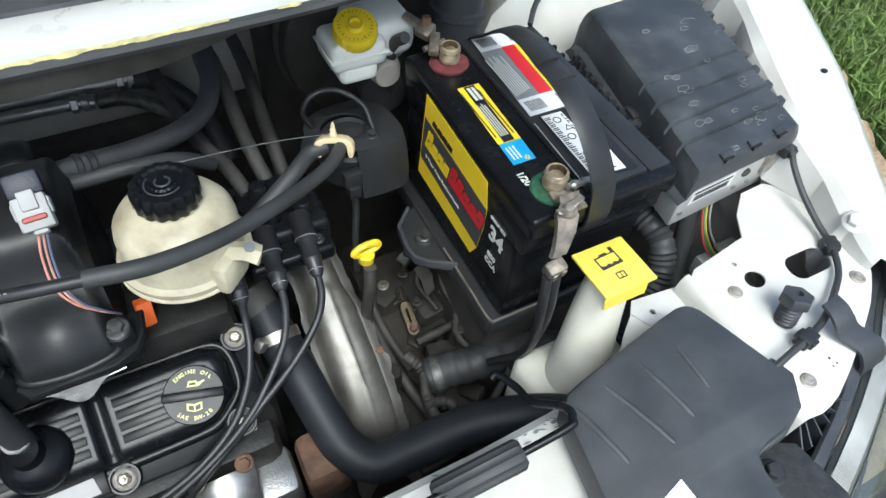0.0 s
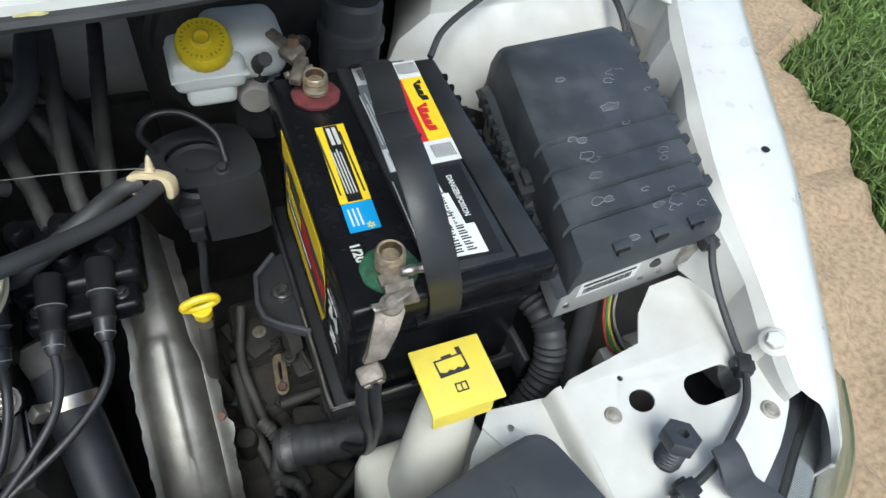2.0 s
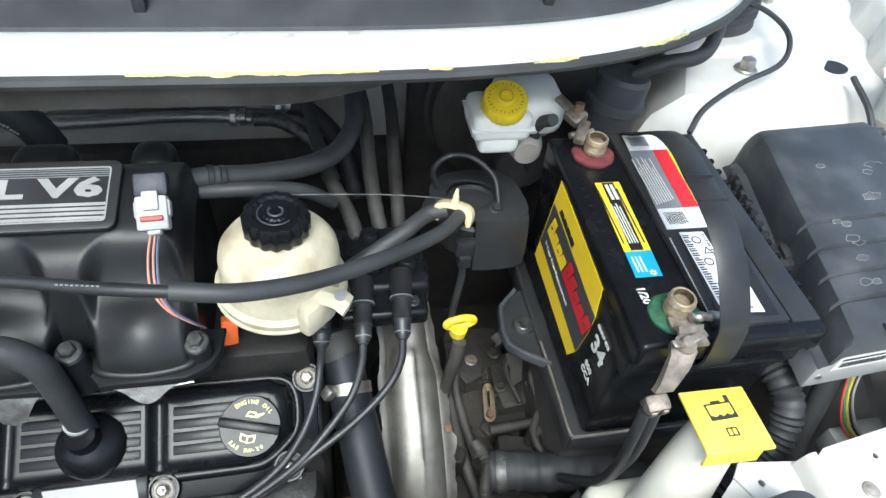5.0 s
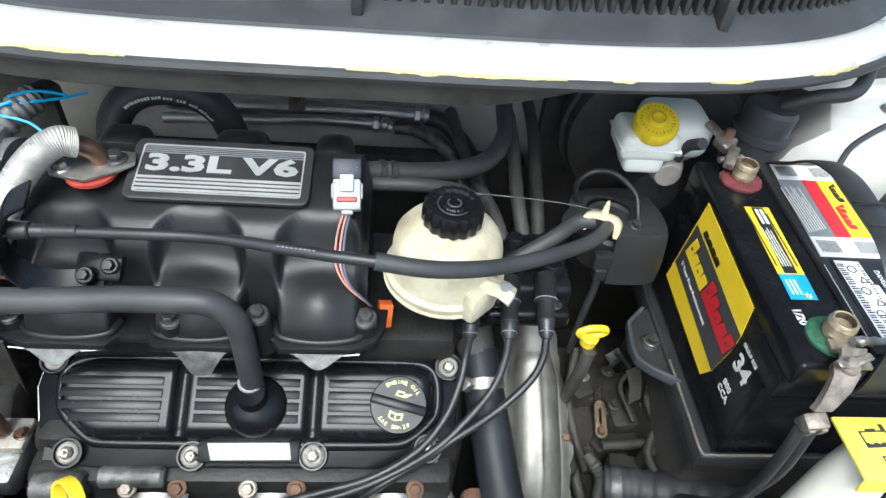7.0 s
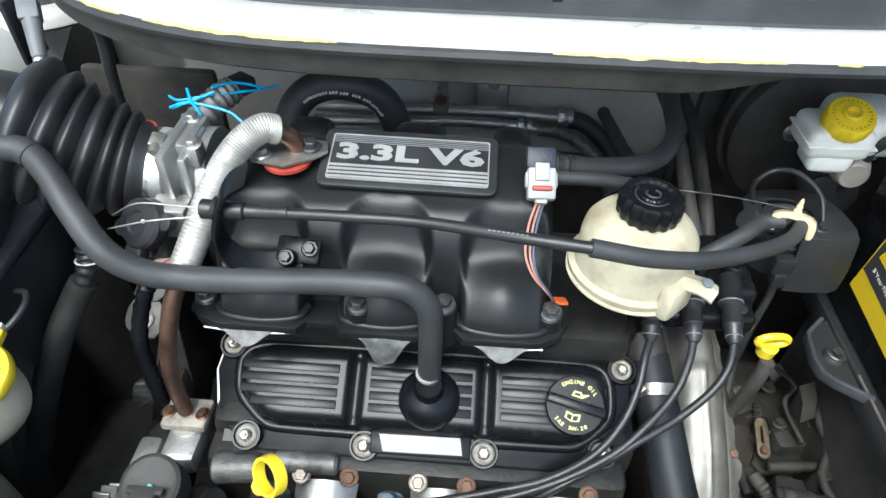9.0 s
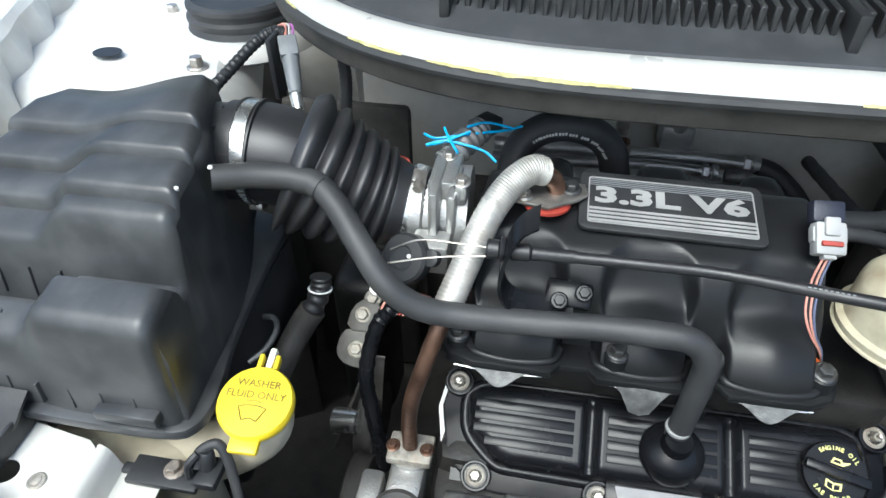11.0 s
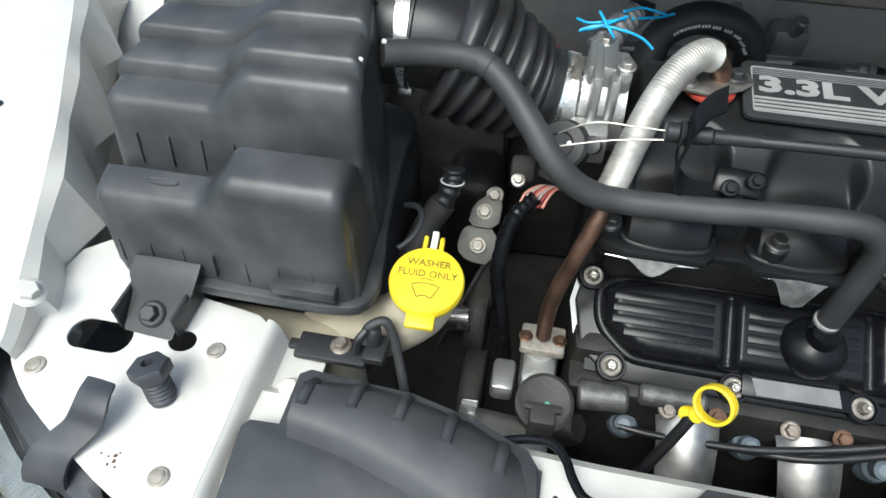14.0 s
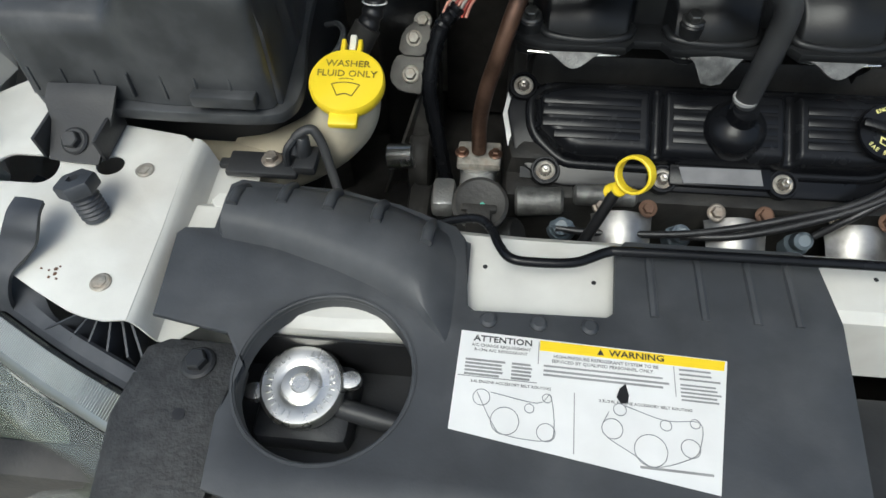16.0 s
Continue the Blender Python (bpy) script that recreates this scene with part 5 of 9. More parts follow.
def ps_reservoir():
    t = thing("power_steering_reservoir", "yellowed cream fluid reservoir with black ribbed cap", "reservoir")
    m = axis_frame((0.1085, 0.235, 0.937), (0.03, 0.03, 1))
    bm = bmesh.new()
    revolve(bm, [(0.044, 0.003), (0.053, 0.006), (0.0575, 0.010), (0.0575, 0.014), (0.0585, 0.016), (0.0585, 0.019), (0.0535, 0.022), (0.0522, 0.030), (0.0522, 0.050), (0.0505, 0.059), (0.045, 0.067), (0.036, 0.073), (0.026, 0.076), (0.025, 0.084)], m, 48)
    box(bm, (-0.062, -0.008, 0.006), (-0.046, 0.030, 0.040), 0.006, 2, m)
    part("bottle", bm, cream, t)
    bm = bmesh.new()
    revolve(bm, [(0.0575, 0.0085), (0.0595, 0.0098), (0.0595, 0.0112), (0.0575, 0.0125)], m, 48)
    part("seam", bm, cream, t)
    bm = bmesh.new()
    for k in range(11):
        box(bm, (-0.0010, -0.0525, 0), (0.0006 + 0.0008 * (k % 2), -0.0518, 0.0030), 0, 1, m @ Matrix.Translation((0, 0, 0.026)) @ Matrix.Rotation(radians(-34 + 4.2 * k), 4, "Z"))
    part("moulded_print", bm, shade("faint_print", (0.40, 0.36, 0.26), 0.6, bump=0), t)
    bm = bmesh.new()
    revolve(bm, [(0.0255, 0.077), (0.0275, 0.080), (0.0275, 0.095), (0.025, 0.099), (0.0195, 0.0995), (0.018, 0.097), (0.011, 0.097), (0.0095, 0.0985), (0.001, 0.0985)], m, 112, 16, 0.032)
    cap = part("cap", bm, satin_black, t, "black ribbed screw cap")
    bm = bmesh.new()
    tube(bm, [m @ Vector((0.006 * math.cos(a * 0.5), 0.006 * math.sin(a * 0.5), 0.0992)) for a in range(11)], 0.0009, 6, 3)
    tube(bm, [m @ Vector((0.015 * math.cos(a * 0.4), 0.015 * math.sin(a * 0.4), 0.0974)) for a in range(9)], 0.0007, 6, 3)
    part("embossing", bm, grey_plastic, cap)
    bm = bmesh.new()
    sheet(bm, [[(0.124, 0.190, 0.972), (0.140, 0.186, 0.976), (0.152, 0.178, 0.979), (0.160, 0.168, 0.980)], [(0.132, 0.198, 0.977), (0.146, 0.194, 0.982), (0.160, 0.185, 0.985), (0.167, 0.176, 0.984)], [(0.140, 0.206, 0.974), (0.150, 0.203, 0.978), (0.164, 0.195, 0.981), (0.171, 0.187, 0.980)]])
    thicken(bm, 0.004)
    a = part("mounting_arm", bm, cream, t)
    bm = bmesh.new()
    revolve(bm, [(0.0048, 0), (0.0048, 0.001), (0.002, 0.0011)], axis_frame((0.1595, 0.184, 0.9862), (0.05, -0.2, 1)), 14)
    part("hole", bm, label_grey, a)
ps_reservoir()

def throttle_cable():
    t = thing("throttle_cable", "long black throttle cable with sleeve and tan clip", "cable")
    bm = bmesh.new()
    tube(bm, [(-0.232, 0.184, 1.036), (-0.205, 0.184, 1.036), (-0.14, 0.180, 1.040), (-0.078, 0.174, 1.044), (0.0, 0.150, 1.055), (0.05, 0.140, 1.058)], 0.0048, 10, 8)
    part("cable", bm, shiny_rubber, t)
    bm = bmesh.new()
    tube(bm, [(0.045, 0.141, 1.058), (0.09, 0.142, 1.05), (0.14, 0.165, 1.03), (0.19, 0.200, 1.008), (0.235, 0.240, 0.984), (0.268, 0.275, 0.966), (0.290, 0.308, 0.954), (0.296, 0.325, 0.935), (0.292, 0.34, 0.90)], 0.0070, 14, 8)
    part("sleeve", bm, rubber, t)
    bm = bmesh.new()
    tube(bm, [(-0.216, 0.184, 1.036), (-0.190, 0.1835, 1.037)], 0.0056, 12, 10, 0.0003, 4)
    part("end_fitting", bm, black_plastic, t)
    bm = bmesh.new()
    [box(bm, (-0.03 + 0.0035 * k, -0.0005, 0), (-0.028 + 0.0035 * k, 0.0005, 0.0002), 0, 1, basis((0.0, 0.1485, 1.0594), (1, -0.2, 0.07), (0.2, 1, 0.5))) for k in range(9)]
    part("printing", bm, label_grey, t)
    c = thing("cable_clip", "tan nylon clip holding two black cables", "clip")
    bm = bmesh.new()
    m = basis((0.283, 0.309, 0.954), (0.86, -0.46, 0.12), (0.10, 0.30, 0.95))     # x across the two cables, y up
    o = round_off([(-0.020, -0.009), (-0.021, 0.006), (-0.012, 0.011), (0.012, 0.0105), (0.020, 0.004), (0.019, -0.010), (0.0145, -0.011), (0.0145, 0.002), (0.009, 0.0065), (-0.010, 0.0068), (-0.016, 0.003), (-0.0155, -0.009)], 1)
    box(bm, (-0.0035, 0.009, -0.003), (0.0035, 0.016, 0.003), 0.001, 2, m)
    revolve(bm, [(0.0045, 0), (0.0022, 0.004), (0.0036, 0.0045), (0.0018, 0.009), (0.0026, 0.0095), (0.0008, 0.014)], axis_frame(m @ Vector((0, 0.014, 0)), (0.1, 0.2, 1)), 10)
    band = flat([o], 0.012, m @ Matrix.Translation((0, 0, -0.006)), 0.001)
    part("band", band, tan, c)
    part("clip_body", bm, tan, c)
    c2 = thing("vacuum_hose", "black rubber hose beneath the throttle cable", "hose")
    bm = bmesh.new()
    tube(bm, [(0.276, 0.316, 0.952), (0.256, 0.315, 0.948), (0.23, 0.295, 0.945), (0.195, 0.28, 0.93), (0.165, 0.275, 0.91), (0.14, 0.28, 0.88)], 0.0085, 12, 8)
    part("hose", bm, rubber, c2)
    bm = bmesh.new()
    tube(bm, [(0.279, 0.315, 0.968), (0.22, 0.311, 0.981), (0.16, 0.304, 0.992), (0.10, 0.296, 1.002)], 0.0006, 6, 6)
    w = thing("thin_wire", "thin grey wire stretched behind the reservoir", "wire")
    part("wire", bm, worn_metal, w)
throttle_cable()

def connector():
    t = thing("sensor_connector", "pale grey plug with red lock and thin wires", "connector")
    m = basis((0.016, 0.245, 1.036), (1, 0.05, 0), (0, 0.75, 0.66)) @ Matrix.Scale(0.87, 4)
    bm = bmesh.new()
    box(bm, (-0.014, -0.018, -0.008), (0.014, 0.014, 0.008), 0.0025, 2, m)
    box(bm, (-0.016, -0.006, -0.006), (0.016, 0.010, 0.005), 0.002, 2, m)
    box(bm, (-0.007, 0.0, 0.006), (0.007, 0.018, 0.011), 0.0015, 2, m)
    box(bm, (-0.006, -0.022, -0.005), (0.006, -0.016, 0.005), 0.001, 1, m)
    part("plug", bm, pale_grey, t)
    bm = bmesh.new()
    box(bm, (-0.010, -0.010, 0.0075), (0.010, -0.005, 0.0105), 0.001, 1, m)
    part("lock", bm, red, t, "red lock tab")
    bm = bmesh.new()
    box(bm, (-0.015, 0.014, -0.012), (0.015, 0.036, 0.004), 0.003, 2, m)
    part("socket", bm, shade("navy_plastic", (0.012, 0.014, 0.026), 0.45), t, "dark navy sensor socket")
    for dx, mat in ((-0.004, wire_pink), (0.0, shade("rose_wire", (0.50, 0.26, 0.20), 0.5, bump=0)), (0.003, shade("slate_wire", (0.10, 0.12, 0.20), 0.5, bump=0))):
        bm = bmesh.new()
        tube(bm, [m @ Vector((dx, -0.02, 0)), (0.012 + dx, 0.222, 1.006), (0.011 + dx, 0.208, 0.985), (0.018 + dx * 0.6, 0.200, 0.966), (0.030 + dx * 0.3, 0.200, 0.948), (0.040, 0.206, 0.928)], 0.0010, 6, 6)
        part("wire", bm, mat, t)
    o = thing("orange_clip", "small orange plastic clip beside the manifold", "clip")
    bm = bmesh.new()
    box(bm, (-0.0075, -0.0068, -0.018), (0.0075, 0.0068, 0.010), 0.002, 2, pose(0.052, 0.238, 0.884, -20, 8, 10))
    part("clip_body", bm, orange, o)
connector()

def ignition():
    t = thing("ignition_coil", "black ignition coil pack with plug leads", "coil pack")
    bm = bmesh.new()
    box(bm, (0.15, 0.258, 0.862), (0.255, 0.350, 0.902), 0.008, 3)
    box(bm, (0.158, 0.232, 0.868), (0.250, 0.262, 0.890), 0.006, 3)
    part("coil_body", bm, satin_black, t)
    for i in range(3):
        for j in range(2):
            tw = bmesh.new()
            cyl(tw, (0.160 + 0.036 * i, 0.285 + 0.04 * j, 0.90), (0.160 + 0.036 * i, 0.285 + 0.04 * j, 0.916), 0.012, 0.010, 16, 0.002)
            part("coil_tower", tw, satin_black, t)
    for x in (0.170, 0.235):
        hex_bolt("bolt", (x, 0.247, 0.890), (0, 0, 1), 0.0045, t, black_plastic)
    ends = [((0.140, 0.208, 0.886), (0.143, 0.252, 0.914), [(0.137, 0.196, 0.866), (0.131, 0.173, 0.847), (0.116, 0.145, 0.826), (0.089, 0.120, 0.806), (0.045, 0.100, 0.790), (-0.005, 0.090, 0.778), (-0.06, 0.082, 0.765), (-0.12, 0.076, 0.756), (-0.2, 0.078, 0.748), (-0.24, 0.083, 0.745)]),
            ((0.180, 0.207, 0.889), (0.184, 0.268, 0.908), [(0.177, 0.190, 0.870), (0.165, 0.168, 0.848), (0.134, 0.138, 0.828), (0.105, 0.118, 0.812), (0.06, 0.099, 0.794), (0.01, 0.086, 0.778), (-0.06, 0.074, 0.762), (-0.113, 0.078, 0.750)]),
            ((0.219, 0.208, 0.889), (0.224, 0.274, 0.908), [(0.216, 0.190, 0.870), (0.202, 0.173, 0.852), (0.169, 0.151, 0.832), (0.120, 0.124, 0.816), (0.091, 0.110, 0.803), (0.05, 0.092, 0.784), (0.02, 0.085, 0.755)])]
    for a, b, path in ends:
        lead = thing("plug_lead", "black spark plug lead with ribbed boot", "plug lead", "plug leads")
        d = Vector(a) - Vector(b)
        bm = bmesh.new()
        m = axis_frame(b, d)
        n = d.length
        revolve(bm, [(0.0105, 0), (0.0118, 0.003), (0.0112, 0.4 * n), (0.0120, 0.42 * n), (0.0120, 0.47 * n), (0.0098, 0.50 * n), (0.0090, 0.74 * n), (0.0098, 0.76 * n), (0.0098, 0.80 * n), (0.0086, 0.82 * n), (0.0080, n), (0.0062, n + 0.003), (0.0045, n + 0.006)], m, 20)
        part("boot", bm, shiny_rubber, lead)
        for k in (0.445, 0.98):
            bm = bmesh.new()
            revolve(bm, [(0.0121 if k < 0.9 else 0.0081, k * n - 0.0006), (0.0125 if k < 0.9 else 0.0086, k * n), (0.0121 if k < 0.9 else 0.0081, k * n + 0.0006)], m, 20)
            part("boot_ring", bm, label_grey, lead)
        bm = bmesh.new()
        tube(bm, [Vector(a) + d.normalized() * 0.002] + path, 0.0040, 10, 8)
        part("lead", bm, shiny_rubber, lead)
ignition()

def plug_boot(x, y, z, k=1.0):
    t = thing("spark_plug_boot", "blue-grey spark plug boot in the cylinder head", "plug boot", "spark plug boots")
    m = axis_frame((x, y, z - 0.03), (-0.1, -0.55, 0.83))
    bm = bmesh.new()
    revolve(bm, [(0.016, 0), (0.0165, 0.014), (0.013, 0.02), (0.0135, 0.024), (0.010, 0.028), (0.0095, 0.042), (0.006, 0.045), (0.002, 0.045)], m, 24)
    part("boot", bm, blue_grey, t)
for p in ((-0.230, 0.108, 0.742), (-0.106, 0.108, 0.742), (0.018, 0.108, 0.742)):
    plug_boot(*p)

def cylinder_head():
    t = thing("engine_block", "grimy cast aluminium engine block and cylinder head", "engine")
    bm = bmesh.new()
    box(bm, (-0.30, 0.13, 0.45), (0.14, 0.40, 0.80), 0.02)
    box(bm, (-0.30, 0.10, 0.45), (0.13, 0.20, 0.775), 0.015)
    part("block", bm, dark_casting, t)
    bm = bmesh.new()
    box(bm, (-0.235, 0.11, 0.735), (0.09, 0.14, 0.768), 0.008)
    cyl(bm, (-0.225, 0.108, 0.772), (-0.16, 0.108, 0.774), 0.011, 0.011, 18, 0.003)
    cyl(bm, (-0.285, 0.10, 0.765), (-0.235, 0.10, 0.77), 0.016, 0.014, 18, 0.003)
    part("head_edge", bm, worn_metal, t)
    for i, x in enumerate((-0.172, -0.055, 0.065)):
        bm = bmesh.new()
        rows = []
        for j in range(9):
            a = j / 8
            rows.append([(x + w * (0.032 - 0.006 * a), 0.10 - 0.075 * a - 0.006 * (1 - w * w), 0.752 - 0.05 * a ** 1.5 + 0.016 * (1 - w * w) * (1 - 0.4 * a)) for w in (-1, -0.75, -0.4, 0, 0.4, 0.75, 1)])
        sheet(bm, rows)
        thicken(bm, 0.003)
        part("exhaust_heat_plate", bm, heat_plate, t, "pale dented metal heat plate")
        for dx in (-0.024, 0.024):
            hex_bolt("bolt", (x + dx, 0.098, 0.768), (0, -0.5, 0.85), 0.0062, t, brown_rust if dx > 0 else old_lead)
    for x in (0.115, 0.17):
        bm = bmesh.new()
        box(bm, (x - 0.03, 0.06, 0.66), (x + 0.02, 0.12, 0.735), 0.012, 2)
        part("exhaust_port", bm, brown_rust if x > 0.15 else aluminium, t)
    bm = bmesh.new()
    cyl(bm, (-0.30, 0.075, 0.735), (-0.28, 0.07, 0.75), 0.02, 0.017, 20, 0.003)
    box(bm, (0.06, 0.235, 0.83), (0.14, 0.30, 0.86), 0.01)
    box(bm, (-0.28, 0.21, 0.80), (0.13, 0.38, 0.87), 0.015)
    part("casting", bm, dark_casting, t)
cylinder_head()

def heat_shield():
    t = thing("heat_shield", "dull silver exhaust heat shield with dented edges", "heat shield")
    bm, rows = bmesh.new(), []
    C = curve_points([(0.232, 0.43, 0.800), (0.236, 0.38, 0.795), (0.240, 0.33, 0.780), (0.242, 0.28, 0.757), (0.242, 0.23, 0.734), (0.242, 0.18, 0.706), (0.241, 0.14, 0.674), (0.240, 0.105, 0.630), (0.240, 0.08, 0.575)], 8)
    def across(i, u):
        c, f = C[i], i / (len(C) - 1)
        joint = 0.0035 * math.exp(-((c.y - 0.272) / 0.004) ** 2)
        k = 1 - 0.18 * smooth(0.27, 0.30, c.y)          # the pipe behind the joint is slimmer
        dome = 0.0325 * k
        if abs(u) <= 1:
            crease = 0.0028 * math.exp(-((u - 0.12) / 0.05) ** 2) if c.y < 0.275 else 0.0
            dz = -0.026 * abs(u) ** 2.6 - 0.008 * abs(u) ** 8 + crease + joint * (1 - u * u)
            x = u * dome
        else:
            side, w = (1 if u > 0 else -1), abs(u) - 1
            rag = 0.0007 * math.sin(i * 1.3 + side) + 0.0004 * math.sin(i * 3.1)
            x = side * (dome + w * (0.013 if side > 0 else 0.008) + (rag if w > 0.9 else 0) + (0.006 * math.exp(-((c.y - 0.205) / 0.008) ** 4) if side > 0 and w > 0.9 else 0))
            dz = -0.0335 - (0.012 if side > 0 else -0.004) * w + (rag if w > 0.9 else 0)
        return (c.x + x, c.y + 0.35 * dz, c.z + dz)
    us = [-2.0, -1.9, -1.5, -1.04] + [-1 + 0.08 * k for k in range(26)] + [1.04, 1.5, 1.9, 2.0]
    sheet(bm, [[across(i, u) for u in us] for i in range(len(C))])
    thicken(bm, 0.0018)
    part("shield", bm, shield_metal, t, "", 60)
    for i, u in ((34, 1.6), (50, -1.6)):
        bm = bmesh.new()
        cyl(bm, across(i, u), Vector(across(i, u)) + Vector((0, -0.002, 0.005)), 0.0055, 0.005, 6)
        part("screw", bm, brown_rust, t)
heat_shield()

def upper_hose():
    t = thing("radiator_hose", "thick black upper radiator hose with steel clamp", "hose")
    bm = bmesh.new()
    tube(bm, [(0.158, 0.238, 0.815), (0.163, 0.21, 0.800), (0.172, 0.165, 0.775), (0.180, 0.12, 0.752), (0.190, 0.082, 0.735), (0.215, 0.052, 0.732), (0.255, 0.044, 0.745), (0.31, 0.035, 0.765), (0.36, 0.018, 0.78), (0.41, -0.01, 0.79), (0.45, -0.05, 0.79)], 0.0225, 22, 8)
    part("hose", bm, shade("matt_hose_rubber", (0.015, 0.017, 0.021), 0.5, var=0.2, bump=0.1, dust=0.1, dust_col=(0.08, 0.08, 0.08), spec=0.3), t)
    bm = bmesh.new()
    revolve(bm, [(0.0232, -0.006), (0.0245, -0.006), (0.0245, 0.006), (0.0232, 0.006)], axis_frame((0.1640, 0.206, 0.798), (0.06, -0.85, -0.48)), 32)
    box(bm, (-0.006, -0.007, 0.0), (0.006, 0.007, 0.012), 0.002, 2, axis_frame((0.147, 0.195, 0.812), (-0.6, -0.3, 0.7)))
    part("clamp", bm, steel, t, "steel worm clamp")
    bm = bmesh.new()
    cyl(bm, (0.150, 0.26, 0.83), (0.160, 0.228, 0.81), 0.024, 0.021, 24, 0.003)
    part("thermostat_neck", bm, deep_black, t)
upper_hose()

# ---- battery side ----
def battery():
    t = thing("battery", "black car battery with yellow label and carry strap", "battery")
    bm = bmesh.new()
    box(bm, (0.404, 0.125, 0.795), (0.576, 0.385, 0.962), 0.006)
    part("case", bm, satin_black, t)
    bm = bmesh.new()
    box(bm, (0.4030, 0.114, 0.925), (0.578, 0.390, 0.958), 0.003)
    part("case_shoulder", bm, satin_black, t)
    bm = bmesh.new()
    box(bm, (0.4025, 0.106, 0.955), (0.580, 0.392, 0.984), 0.005, 3)
    lid = part("lid", bm, satin_black, t)
    bm = bmesh.new()
    box(bm, (0.472, 0.118, 0.982), (0.545, 0.388, 0.9885), 0.002)
    box(bm, (0.548, 0.118, 0.982), (0.576, 0.386, 0.986), 0.0015)
    part("vent_cover", bm, black_plastic, lid)
    bm = bmesh.new()
    bm.free()
    for k in range(13):
        for lo, hi in (((0.412, 0.165 + 0.0125 * k, 0.981), (0.4185, 0.1675 + 0.0125 * k, 0.9860)), ((0.576, 0.14 + 0.018 * k, 0.968), (0.583, 0.146 + 0.018 * k, 0.984))):
            bm = bmesh.new()
            box(bm, lo, hi, 0.0015)
            part("lid_tooth", bm, satin_black, lid)
    for z in (0.93, 0.90):
        bm = bmesh.new()
        box(bm, (0.46, 0.108 if z > 0.92 else 0.121, z + 0.004), (0.56, 0.116 if z > 0.92 else 0.127, z + 0.010), 0.0015)
        part("case_rib", bm, satin_black, t)
    # posts with felt rings
    for y, mat, nm in ((0.137, green_felt, "green corroded felt ring"), (0.356, red_felt, "red felt ring")):
        bm = bmesh.new()
        revolve(bm, [(0.023, 0), (0.0235, 0.003), (0.021, 0.005), (0.010, 0.0052)], Matrix.Translation((0.443, y, 0.984)) @ Matrix.Diagonal((1, 0.95, 1, 1)), 32, 9, 0.02)
        part("felt_ring", bm, mat, t, nm)
        bm = bmesh.new()
        cyl(bm, (0.443, y, 0.985), (0.443, y, 1.004), 0.0087, 0.0080, 20, 0.0015)
        part("post", bm, old_brass, t, "corroded terminal post")
    # carry strap
    bm = bmesh.new()
    arc = [(0.482, 0.112, 0.93), (0.480, 0.103, 0.955), (0.477, 0.102, 0.985), (0.471, 0.104, 1.015), (0.467, 0.130, 1.048), (0.466, 0.160, 1.065), (0.466, 0.190, 1.0715), (0.468, 0.215, 1.071), (0.476, 0.262, 1.066), (0.486, 0.311, 1.047), (0.493, 0.352, 1.015), (0.497, 0.390, 0.985), (0.497, 0.397, 0.95)]
    C = curve_points(arc, 6)
    sheet(bm, [[(c.x + dx, c.y, c.z + dz) for dx, dz in ((-0.0135, 0), (-0.012, 0.001), (0, 0.0015), (0.012, 0.001), (0.0135, 0))] for c in C])
    thicken(bm, 0.0025)
    part("strap", bm, black_plastic, t, "black plastic carry strap")
    for y, z in ((0.186, 1.072), (0.215, 1.0725)):
        bm = bmesh.new()
        box(bm, (0.454, y - 0.0012, z - 0.001), (0.480, y + 0.0012, z + 0.0022), 0.0006)
        part("strap_ridge", bm, black_plastic, t)
    # labels on the lid
    Zt = 0.9892
    def patch(pts, mat, z=0.0, parent=t, name="label", label=""):
        return part(name, flat([pts], 0.0003, pose(0, 0, Zt + z)), mat, parent, label)
    def quad(x0, y0, x1, y1): return [(x0, y0), (x1, y0), (x1, y1), (x0, y1)]
    s = patch([(0.476, 0.233), (0.545, 0.233), (0.553, 0.383), (0.486, 0.383)], label_grey, 0.0, t, "top_label", "grey, red and yellow label with white bar code fields")
    patch([(0.477, 0.2335), (0.545, 0.2335), (0.5465, 0.262), (0.4785, 0.262)], paper_white, 0.0004, s, "bar_code_field")
    patch([(0.4845, 0.355), (0.5515, 0.355), (0.553, 0.3825), (0.486, 0.3825)], paper_white, 0.0004, s, "bar_code_field")
    patch([(0.507, 0.262), (0.524, 0.262), (0.529, 0.355), (0.512, 0.355)], label_red, 0.0004, s, "red_field")
    patch([(0.524, 0.262), (0.5465, 0.262), (0.5515, 0.355), (0.529, 0.355)], label_yellow, 0.0004, s, "yellow_field")
    def mark(x, y, n, tall, mat, name):
        """Ragged strip of n joined strokes that runs along the label, in place of brand lettering."""
        step, low, top = 0.0085, [], []
        for i in range(n):
            h = tall[i % len(tall)]
            top += [(i * step, h), (i * step + 0.0066, h), (i * step + 0.0066, 0.0022)]
            low += [(i * step + 0.0066, 0.0), (i * step, 0.0)]
        turn = pose(x, y, Zt + 0.0006, 0, 0, -92.5)
        part("brand_shape", flat([top + low[::-1]], 0.0002, turn), mat, s)
    mark(0.5385, 0.351, 4, (0.009, 0.0065, 0.0065), label_black, "upper")
    mark(0.5285, 0.351, 4, (0.0105, 0.008, 0.008), label_yellow, "lower")
    mark(0.5295, 0.316, 5, (0.0115, 0.0105, 0.008, 0.008, 0.0105), label_red, "lower")
    bm, bm2 = bmesh.new(), bmesh.new()
